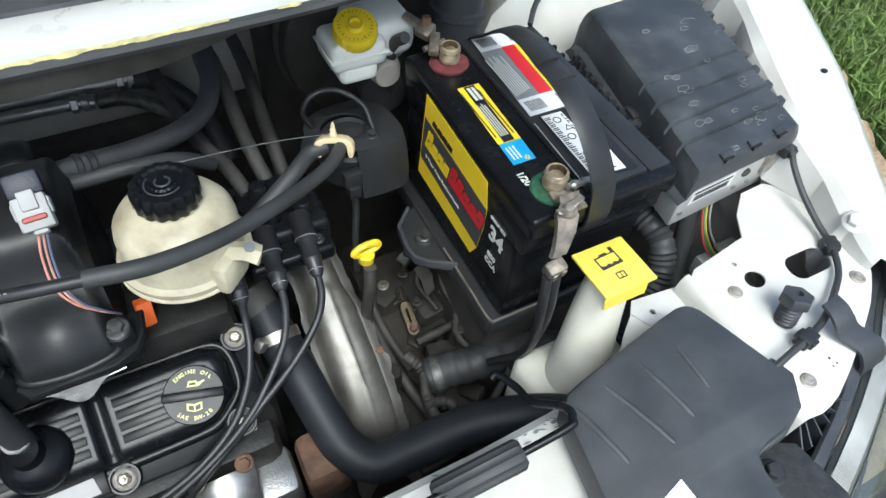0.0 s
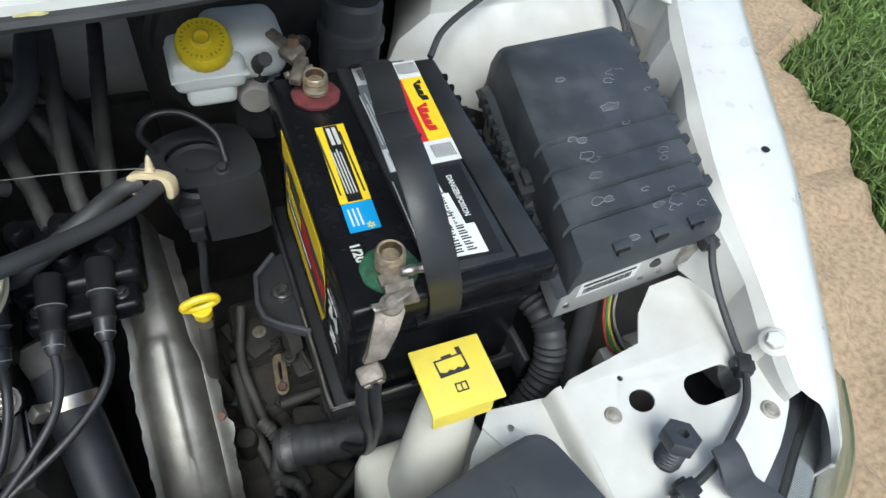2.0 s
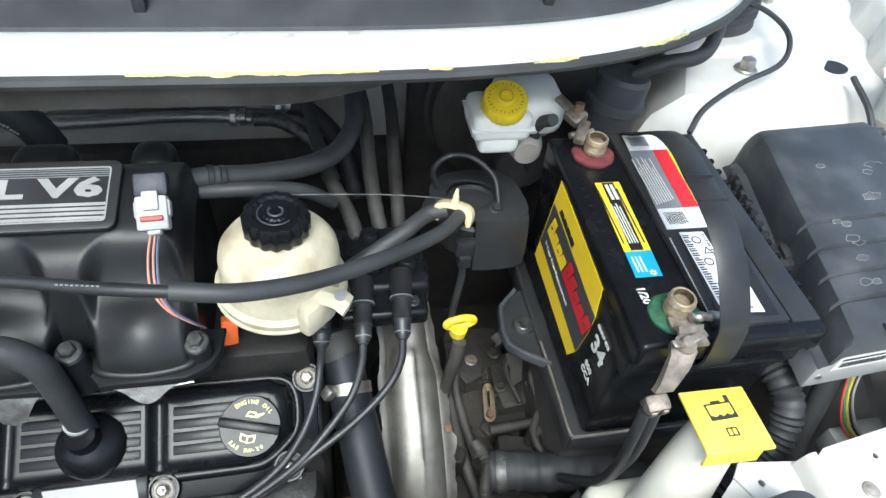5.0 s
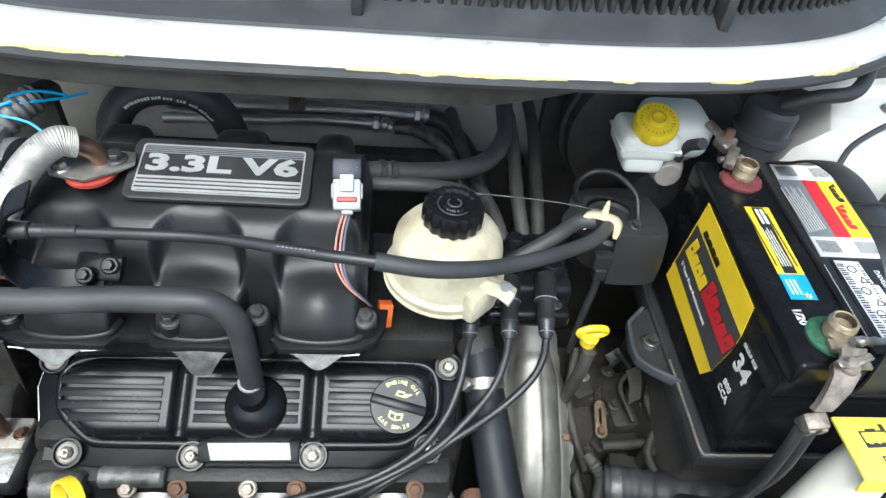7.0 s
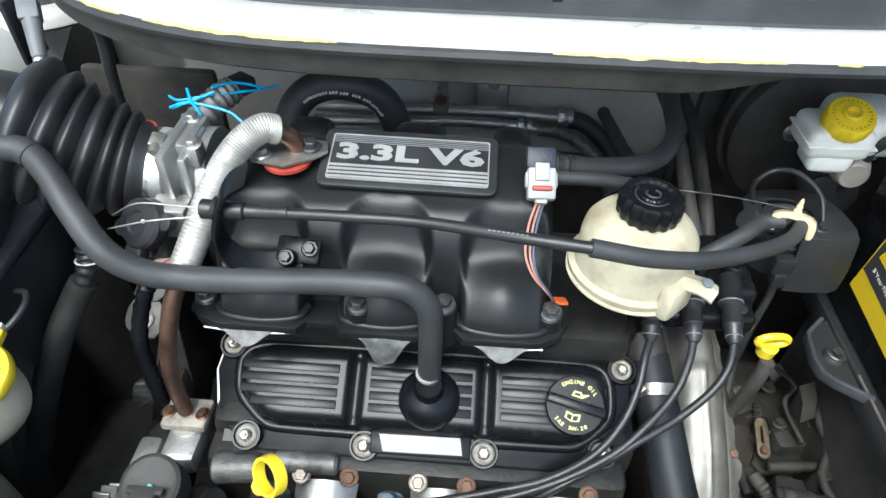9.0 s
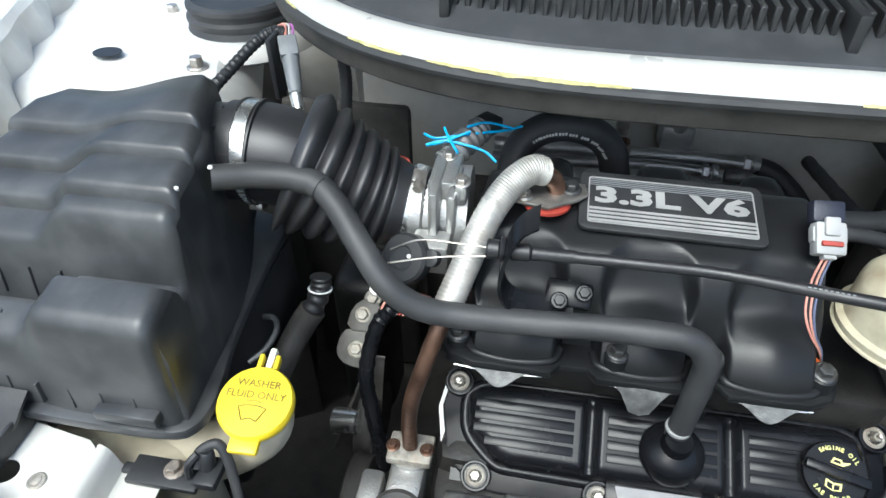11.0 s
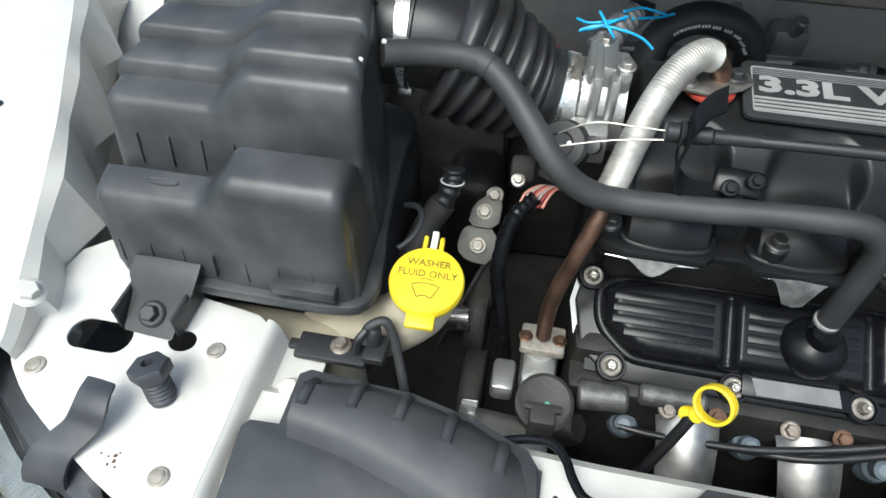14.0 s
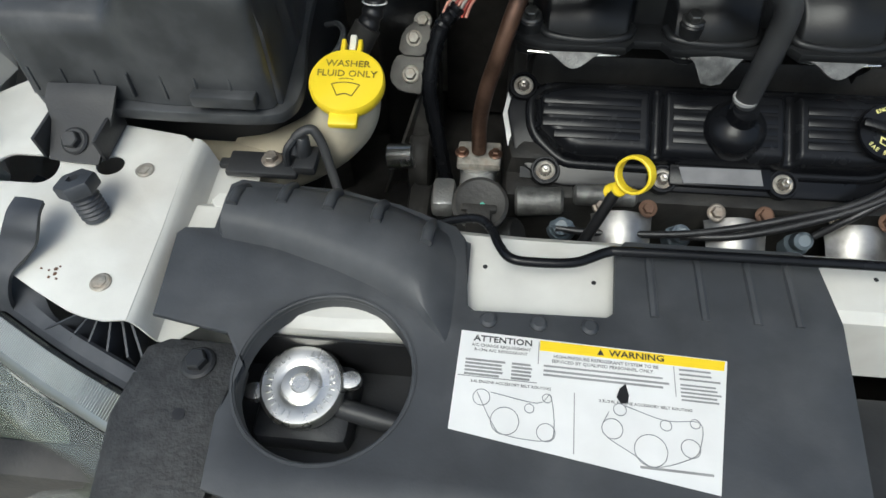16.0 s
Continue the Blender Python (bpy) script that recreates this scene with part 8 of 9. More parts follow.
def air_box():
    t = thing("air_filter_box", "large black ribbed plastic air filter box", "air box")
    # y, z of the lid: right half high, left half low, both in terraces
    R = [(0.335, 0.95), (0.330, 1.05), (0.312, 1.104), (0.285, 1.1195), (0.250, 1.1215), (0.2185, 1.1190), (0.2155, 1.1160), (0.2135, 1.1105), (0.1825, 1.1085), (0.1795, 1.1055), (0.1775, 1.0985), (0.1440, 1.0965), (0.1405, 1.0925), (0.1380, 1.0845), (0.128, 1.0825), (0.1225, 1.0765), (0.1185, 1.060), (0.114, 1.040), (0.110, 1.024), (0.098, 1.022), (0.0945, 1.036), (0.090, 1.0425), (0.064, 1.0375), (0.056, 1.0335), (0.051, 1.022), (0.047, 0.960), (0.045, 0.93)]
    L = [(0.330, 0.95), (0.322, 1.03), (0.302, 1.082), (0.275, 1.1000), (0.244, 1.1045), (0.2185, 1.0990), (0.2155, 1.0955), (0.2135, 1.0890), (0.1825, 1.0855), (0.1795, 1.0820), (0.1775, 1.0735), (0.150, 1.0710), (0.1470, 1.0670), (0.1450, 1.0580), (0.122, 1.0540), (0.1160, 1.0475), (0.112, 1.030), (0.108, 1.008), (0.105, 0.992), (0.096, 0.990), (0.092, 1.003), (0.088, 1.0080), (0.066, 1.0020), (0.060, 0.9970), (0.055, 0.985), (0.050, 0.950), (0.048, 0.93)]
    LEFT = [(0.035, -0.700), (0.06, -0.710), (0.10, -0.712), (0.14, -0.712), (0.2, -0.702), (0.26, -0.684), (0.30, -0.672), (0.34, -0.66)]
    RIGHT = [(0.035, -0.490), (0.06, -0.491), (0.10, -0.494), (0.15, -0.496), (0.2, -0.503), (0.26, -0.522), (0.30, -0.540), (0.34, -0.55)]
    SPLIT = [(0.035, -0.600), (0.10, -0.598), (0.14, -0.603), (0.18, -0.602), (0.24, -0.588), (0.34, -0.58)]
    bm, rows = bmesh.new(), []
    U = [0.0, 0.006, 0.014, 0.024, 0.036, 0.05] + [0.05 + 0.9 * i / 60 for i in range(1, 60)] + [0.95, 0.964, 0.976, 0.986, 0.994, 1.0]
    for u in U:
        row = []
        for j, (r, l) in enumerate(zip(R, L)):
            y0 = (r[0] + l[0]) / 2
            x = lerp_rows(LEFT, y0)[0] * (1 - u) + lerp_rows(RIGHT, y0)[0] * u
            c = lerp_rows(SPLIT, y0)[0]
            w = 0.020 + 0.035 * smooth(0.15, 0.26, y0)
            k = smooth(c - w, c + w, x)
            y, z = l[0] + (r[0] - l[0]) * k, l[1] + (r[1] - l[1]) * k
            q = max(0.0, 1 - min(u, 1 - u) / 0.05)
            z -= 0.011 * (1 - math.sqrt(max(0.0, 1 - q * q))) * min(1.0, (z - 0.93) / 0.05)
            y += 0.008 * (1 - math.sqrt(max(0.0, 1 - q * q))) * (18 < j) + 0.005 * q * q * (14 < j < 19)
            row.append((x, y, z))
        rows.append(row)
    sheet(bm, rows)
    for row, out in ((rows[-1], 0.004), (rows[0], -0.004)):
        sheet(bm, [row, [(p[0] + out * 0.6, p[1], min(p[2], 0.98) * 0.4 + p[2] * 0.6 - 0.004) for p in row], [(p[0] + out, p[1], 0.925) for p in row]])
    part("lid", bm, airbox_plastic, t, "", 50)
    part("joint_rim", flat([round_off([(-0.700, 0.052), (-0.717, 0.075), (-0.722, 0.14), (-0.715, 0.26), (-0.69, 0.335), (-0.50, 0.335), (-0.500, 0.25), (-0.492, 0.15), (-0.478, 0.085), (-0.478, 0.056), (-0.492, 0.040), (-0.6, 0.040), (-0.68, 0.045)])], 0.012, pose(0, 0, 0.917), 0.003), airbox_plastic, t)
    part("lower_shell", flat([round_off([(-0.69, 0.10), (-0.70, 0.14), (-0.70, 0.33), (-0.50, 0.33), (-0.502, 0.25), (-0.506, 0.15), (-0.515, 0.10), (-0.53, 0.09), (-0.68, 0.09)])], 0.115, pose(0, 0, 0.80), 0.006), black_plastic, t)
    for x, y, z in ((-0.655, 0.1985, 1.0862), (-0.648, 0.131, 1.0543), (-0.652, 0.078, 1.0058)):
        b = bmesh.new()
        tube(b, [(x + 0.014 * math.cos(a * math.pi / 6), y + 0.0035 * math.sin(a * math.pi / 6), z) for a in range(13)], 0.0006, 6, 2)
        part("oval_mark", b, grey_plastic, t)
    # stiffening fins along the joint and below the upper edge
    for k in range(7):
        x = -0.694 + 0.0285 * k
        b = bmesh.new()
        box(b, (-0.0009, -0.0025, -0.012), (0.0009, 0.006, 0.010), 0.0004, 1, pose(x, 0.0475 + 0.0035 * (k < 3), 0.948, -6, 0, 0))
        part("fin", b, airbox_plastic, t)
        if k < 4:
            b = bmesh.new()
            box(b, (-0.0009, -0.002, -0.018), (0.0009, 0.006, 0.010), 0.0004, 1, pose(x + 0.008, 0.109, 1.016, -9, 0, 0))
            part("fin", b, airbox_plastic, t)
    b = bmesh.new()
    box(b, (-0.556, 0.036, 0.936), (-0.502, 0.050, 0.948), 0.002)
    part("latch", b, airbox_plastic, t)
    # curved locating ear at the side towards the engine
    b = bmesh.new()
    tube(b, [(-0.478, 0.14, 0.90), (-0.466, 0.155, 0.905), (-0.462, 0.175, 0.91), (-0.470, 0.19, 0.91), (-0.484, 0.195, 0.905)], 0.003, 8, 5)
    part("ear", b, airbox_plastic, t)
    # mounting foot
    b = bmesh.new()
    sheet(b, [[(-0.682, 0.048, 0.945), (-0.655, 0.048, 0.946), (-0.622, 0.048, 0.945)], [(-0.682, 0.034, 0.938), (-0.655, 0.033, 0.939), (-0.622, 0.034, 0.938)], [(-0.680, 0.026, 0.924), (-0.655, 0.025, 0.924), (-0.628, 0.026, 0.924)], [(-0.678, -0.002, 0.9065), (-0.656, -0.004, 0.9065), (-0.634, -0.005, 0.9065)]])
    thicken(b, 0.003)
    f = part("foot", b, black_plastic, t)
    for lo, hi in (((-0.684, 0.000, 0.905), (-0.6805, 0.045, 0.928)), ((-0.632, 0.000, 0.905), (-0.6285, 0.045, 0.928))):
        b = bmesh.new()
        box(b, lo, hi, 0.0012)
        part("foot_web", b, black_plastic, f)
    hex_bolt("bolt", (-0.656, 0.011, 0.916), (0, -0.5, 0.85), 0.0075, f, black_plastic)
    b = bmesh.new()
    cyl(b, (-0.490, 0.268, 1.052), (-0.545, 0.268, 1.052), 0.0445, 0.0445, 36, 0.003)
    out = part("outlet", b, black_plastic, t)
    for k in range(5):
        b = bmesh.new()
        box(b, (-0.516, -0.0018, 0.0430), (-0.492, 0.0018, 0.0475), 0.0008, 1, Matrix.Translation((0, 0.268, 1.052)) @ Matrix.Rotation(radians(95 - 32 * k), 4, "X"))
        part("outlet_rib", b, black_plastic, out)
    for p, q in (((-0.4995, 0.1480, 1.0905), (-0.4985, 0.1475, 1.0935)), ((-0.492, 0.188, 1.086), (-0.4915, 0.188, 1.088))):
        b = bmesh.new()
        cyl(b, p, q, 0.0022, 0.0018, 10)
        part("paint_dot", b, paper_white, t, "small white paint dot")
air_box()

def intake_bellows():
    t = thing("intake_duct", "black corrugated rubber intake duct with steel clamps", "intake duct")
    axis = curve_points([(-0.512, 0.268, 1.052), (-0.485, 0.269, 1.052), (-0.455, 0.271, 1.045), (-0.42, 0.276, 1.024), (-0.385, 0.283, 1.004), (-0.352, 0.288, 0.992), (-0.335, 0.289, 0.989)], 48)
    total = len(axis) - 1
    def radius(f):
        if f < 0.327:
            return 0.0475
        if f > 0.728:
            return 0.0450 - 0.0035 * smooth(0.73, 0.80, f)
        g = (f - 0.327) / 0.401 * 6
        ring = 0.5 - 0.5 * math.cos(2 * math.pi * g)
        return 0.0725 - 0.0036 * g - (0.0105 - 0.0005 * g) * (1 - ring ** 0.55)
    bm, rings, seg = bmesh.new(), [], 44
    for i, c in enumerate(axis):
        d = (axis[min(i + 1, total)] - axis[max(i - 1, 0)]).normalized()
        side = d.cross(Vector((0, 0, 1))).normalized()
        up = side.cross(d)
        r = radius(i / total)
        rings.append([c + r * (math.cos(2 * math.pi * k / seg) * side + math.sin(2 * math.pi * k / seg) * up) for k in range(seg + 1)])
    sheet(bm, rings)
    bmesh.ops.remove_doubles(bm, verts=bm.verts[:], dist=1e-6)
    part("bellows", bm, shiny_rubber, t, "", 70)
    for i in (27, 46):
        bm = bmesh.new()
        revolve(bm, [(0.047, -0.002), (0.0505, -0.001), (0.0505, 0.001), (0.047, 0.002)], axis_frame(axis[i], axis[i + 1] - axis[i - 1]), 48)
        bmesh.ops.delete(bm, geom=[f for f in bm.faces if len(f.verts) > 8], context="FACES")
        part("collar", bm, shiny_rubber, t)
    for i, r in ((36, 0.0480), (int(total * 0.865), 0.0420)):
        d = (axis[i + 1] - axis[i - 1]).normalized()
        m = axis_frame(axis[i], d)
        bm = bmesh.new()
        revolve(bm, [(r, -0.0065), (r + 0.0012, -0.0065), (r + 0.0012, 0.0065), (r, 0.0065)], m, 48)
        bmesh.ops.delete(bm, geom=[f for f in bm.faces if len(f.verts) > 8], context="FACES")
        c = part("clamp", bm, bright_steel, t, "bright steel worm clamp")
        toward = m.inverted().to_3x3() @ (Vector((0, -0.25, 0.97)) if i > 40 else Vector((0, -0.35, -0.94)))
        a = math.atan2(toward.y, toward.x)
        q = m @ Matrix.Rotation(a, 4, "Z") @ Matrix.Translation((r + 0.004, 0, 0))
        bm = bmesh.new()
        box(bm, (-0.003, -0.008, -0.0068), (0.004, 0.008, 0.0068), 0.0015, 2, q)
        cyl(bm, q @ Vector((0.002, 0.006, 0)), q @ Vector((0.002, 0.016, 0)), 0.0045, 0.0045, 6)
        part("screw", bm, steel, c)
        for k in range(8):
            bm = bmesh.new()
            box(bm, (r + 0.0012, -0.0009, -0.004), (r + 0.0017, 0.0009, 0.004), 0, 1, m @ Matrix.Rotation(a + radians(-(24 + 5 * k)), 4, "Z"))
            part("slot", bm, label_grey, c)
intake_bellows()

def throttle_body():
    t = thing("throttle_valve", "grey cast throttle housing with cables and blue ties", "throttle body")
    bm = bmesh.new()
    m = axis_frame((-0.345, 0.288, 0.990), (1, 0.03, 0.0))
    revolve(bm, [(0.043, 0.0), (0.043, 0.012), (0.040, 0.014), (0.040, 0.04), (0.047, 0.043), (0.047, 0.056)], m, 40)
    part("casting", bm, aluminium, t)
    for nm, lo, hi in (("upper_flange", (-0.326, 0.262, 1.022), (-0.300, 0.318, 1.042)), ("web", (-0.322, 0.236, 0.990), (-0.313, 0.300, 1.046)), ("web", (-0.306, 0.242, 0.985), (-0.297, 0.300, 1.040)), ("shaft_block", (-0.335, 0.218, 0.968), (-0.300, 0.246, 1.000)), ("flange_lug", (-0.300, 0.250, 1.026), (-0.288, 0.270, 1.046))):
        bm = bmesh.new()
        box(bm, lo, hi, 0.0035)
        part(nm, bm, aluminium, t)
    for p in ((-0.294, 0.260, 1.046), (-0.313, 0.308, 1.042)):
        hex_bolt("bolt", p, (0, -0.2, 1), 0.0055, t, steel)
    # throttle position sensor: round black housing with ears and screws
    m = axis_frame((-0.338, 0.214, 0.988), (-0.35, -0.70, 0.62))
    bm = bmesh.new()
    revolve(bm, [(0.022, -0.010), (0.0235, -0.008), (0.0235, 0.004), (0.021, 0.007), (0.012, 0.008), (0.010, 0.006), (0.001, 0.006)], m, 32)
    s = part("throttle_sensor", bm, black_plastic, t)
    for k in (0.4, 3.6):
        bm = bmesh.new()
        q = m @ Vector((0.026 * math.cos(k), 0.026 * math.sin(k), 0))
        revolve(bm, [(0.008, -0.006), (0.008, 0.002), (0.005, 0.003), (0.001, 0.003)], axis_frame(q, m.to_3x3() @ Vector((0, 0, 1))), 16)
        part("ear", bm, black_plastic, s)
    bm = bmesh.new()
    box(bm, (-0.010, -0.034, -0.008), (0.010, -0.018, 0.004), 0.002, 2, m)
    part("socket", bm, black_plastic, s)
    bm = bmesh.new()
    revolve(bm, [(0.0022, 0.0062), (0.002, 0.0075), (0.0005, 0.0076)], m @ Matrix.Translation((0.006, 0.004, 0)), 10)
    part("paint_dot", bm, paper_white, s)
    # idle air valve: grey ribbed barrel with a black head
    bm = bmesh.new()
    tube(bm, [(-0.318, 0.312, 1.030), (-0.302, 0.335, 1.042), (-0.288, 0.356, 1.048)], 0.0135, 20, 20, 0.0010, 7)
    part("idle_valve", bm, shade("grey_ribbed_sensor", (0.13, 0.13, 0.13), 0.5, 0.3), t, "dark ribbed idle valve")
    bm = bmesh.new()
    box(bm, (-0.012, -0.010, -0.008), (0.012, 0.010, 0.008), 0.003, 2, pose(-0.282, 0.366, 1.048, 0, 0, -35))
    part("idle_plug", bm, black_plastic, t)
    for pts in (((-0.342, 0.330, 1.051), (-0.330, 0.322, 1.052), (-0.312, 0.325, 1.054), (-0.285, 0.340, 1.052), (-0.262, 0.360, 1.046), (-0.248, 0.374, 1.044)), ((-0.338, 0.318, 1.046), (-0.322, 0.318, 1.052), (-0.300, 0.318, 1.050), (-0.280, 0.318, 1.044), (-0.268, 0.314, 1.036)),
                ((-0.322, 0.330, 1.060), (-0.315, 0.318, 1.055), (-0.306, 0.312, 1.044), (-0.312, 0.325, 1.040)), ((-0.338, 0.322, 1.043), (-0.322, 0.316, 1.052), (-0.296, 0.330, 1.058)), ((-0.300, 0.335, 1.060), (-0.282, 0.350, 1.058), (-0.258, 0.358, 1.050))):
        bm = bmesh.new()
        tube(bm, pts, 0.0014, 6, 6)
        part("blue_tie", bm, blue, t, "bright blue wire tie")
    for pts in (((-0.345, 0.19, 1.018), (-0.318, 0.188, 1.034), (-0.285, 0.186, 1.036), (-0.245, 0.184, 1.036)), ((-0.345, 0.178, 1.013), (-0.30, 0.178, 1.026), (-0.245, 0.180, 1.033))):
        bm = bmesh.new()
        tube(bm, pts, 0.0008, 6, 8)
        part("throttle_wire", bm, steel, t, "bright steel throttle wire")
    for p, q in (((-0.352, 0.300, 1.02), (-0.366, 0.318, 1.03)), ((-0.356, 0.296, 1.014), (-0.372, 0.312, 1.022))):
        bm = bmesh.new()
        tube(bm, [p, [(a + b) / 2 + 0.004 for a, b in zip(p, q)], q], 0.0014, 6, 5)
        part("red_wire", bm, red, t, "short red wire")
    b = thing("cable_bracket", "black steel bracket holding the throttle cables", "bracket")
    bm = bmesh.new()
    C = curve_points([(-0.222, 0.192, 1.066), (-0.236, 0.184, 1.060), (-0.246, 0.176, 1.044), (-0.250, 0.172, 1.022), (-0.246, 0.172, 1.000), (-0.232, 0.175, 0.984), (-0.210, 0.180, 0.978), (-0.185, 0.184, 0.980)], 6)
    sheet(bm, [[c + Vector((0, dy, dz)) for dy, dz in ((-0.009, -0.004), (0.0, 0.0), (0.011, 0.006))] for c in C])
    thicken(bm, 0.003)
    part("plate", bm, satin_black, b)
    bm = bmesh.new()
    box(bm, (-0.020, -0.012, -0.008), (0.020, 0.012, 0.002), 0.004, 2, pose(-0.190, 0.190, 0.990, 40, 0, -6))
    part("foot", bm, satin_black, b)
    for p in ((-0.198, 0.180, 0.990), (-0.178, 0.186, 0.996)):
        hex_bolt("bolt", p, (0, -0.6, 0.8), 0.0050, b, satin_black)
    bm = bmesh.new()
    for x0, x1, r in ((-0.262, -0.251, 0.0085), (-0.251, -0.247, 0.0115), (-0.242, -0.226, 0.0078), (-0.226, -0.214, 0.0062)):
        cyl(bm, (x0, 0.184, 1.036), (x1, 0.184, 1.036), r, r * 0.95, 18, 0.0012)
    part("cable_boot", bm, shiny_rubber, b)
throttle_body()

def egr():
    t = thing("exhaust_gas_pipe", "silver flexible pipe joined to a rusty copper pipe", "pipe")
    bm = bmesh.new()
    tube(bm, [(-0.222, 0.279, 1.053), (-0.233, 0.272, 1.058), (-0.248, 0.260, 1.051), (-0.262, 0.243, 1.036), (-0.274, 0.222, 1.014), (-0.285, 0.198, 0.988), (-0.297, 0.170, 0.960)], 0.0132, 20, 40, 0.00030, 58)
    part("flexible_sleeve", bm, shade("foil_sleeve", (0.46, 0.45, 0.42), 0.55, 0.6, var=0.2, scale=45, bump=0.1, dust=0.5, dust_col=(0.24, 0.21, 0.17), dscale=40), t, "corrugated silver sleeve")
    bm = bmesh.new()
    tube(bm, [(-0.294, 0.170, 0.966), (-0.302, 0.158, 0.945), (-0.312, 0.150, 0.91), (-0.322, 0.148, 0.87), (-0.327, 0.148, 0.83), (-0.327, 0.147, 0.79)], 0.0080, 16, 8)
    part("pipe", bm, rust, t, "rusty copper-brown pipe")
    bm = bmesh.new()
    tube(bm, [(-0.207, 0.284, 1.026), (-0.212, 0.283, 1.042), (-0.226, 0.277, 1.054)], 0.0088, 16, 5)
    part("stub", bm, rust, t, "heat-browned pipe stub")
    part("flange", flat([[(-0.252, 0.274), (-0.245, 0.263), (-0.215, 0.256), (-0.19, 0.272), (-0.180, 0.283), (-0.183, 0.297), (-0.205, 0.30), (-0.238, 0.287)]], 0.004, pose(0, 0, 1.027), 0.001), steel, t, "grey steel flange")
    bm = bmesh.new()
    revolve(bm, [(0.021, 0), (0.0225, 0.001), (0.0225, 0.004), (0.019, 0.005)], Matrix.Translation((-0.216, 0.276, 1.0205)), 28)
    part("gasket", bm, red, t, "orange-red silicone gasket")
    hex_bolt("bolt", (-0.195, 0.286, 1.031), (0, 0, 1), 0.0065, t, black_plastic)
    hex_bolt("bolt", (-0.238, 0.270, 1.031), (0, 0, 1), 0.006, t, steel)
    v = thing("exhaust_gas_valve", "round black valve on a rusty metal flange", "valve")
    bm = bmesh.new()
    box(bm, (-0.350, 0.13, 0.775), (-0.303, 0.165, 0.786), 0.003)
    part("flange", bm, dull_zinc, v)
    for dx in (-0.018, 0.018):
        hex_bolt("bolt", (-0.327 + dx, 0.146, 0.786), (0, 0, 1), 0.005, v, rust)
    bm = bmesh.new()
    cyl(bm, (-0.327, 0.147, 0.70), (-0.327, 0.147, 0.776), 0.019, 0.021, 24)
    box(bm, (-0.346, 0.10, 0.74), (-0.308, 0.15, 0.772), 0.008)
    box(bm, (-0.375, 0.09, 0.74), (-0.350, 0.13, 0.765), 0.006)
    part("body", bm, aluminium, v)
    bm = bmesh.new()
    revolve(bm, [(0.024, -0.035), (0.0255, -0.02), (0.026, 0.0), (0.0275, 0.002), (0.0275, 0.007), (0.024, 0.009), (0.020, 0.0075), (0.001, 0.0075)], axis_frame((-0.3205, 0.058, 0.805), (0.05, -0.35, 0.94)), 36)
    part("solenoid", bm, deep_black, v)
    bm = bmesh.new()
    box(bm, (-0.333, 0.030, 0.785), (-0.309, 0.052, 0.817), 0.003)
    box(bm, (-0.338, 0.044, 0.812), (-0.304, 0.052, 0.8165), 0.0015)
    part("plug", bm, deep_black, v)
    bm = bmesh.new()
    cyl(bm, (-0.318, 0.052, 0.814), (-0.318, 0.0515, 0.8155), 0.0025)
    part("mark", bm, shade("green_mark", (0.1, 0.4, 0.3), 0.5, bump=0), v)
egr()

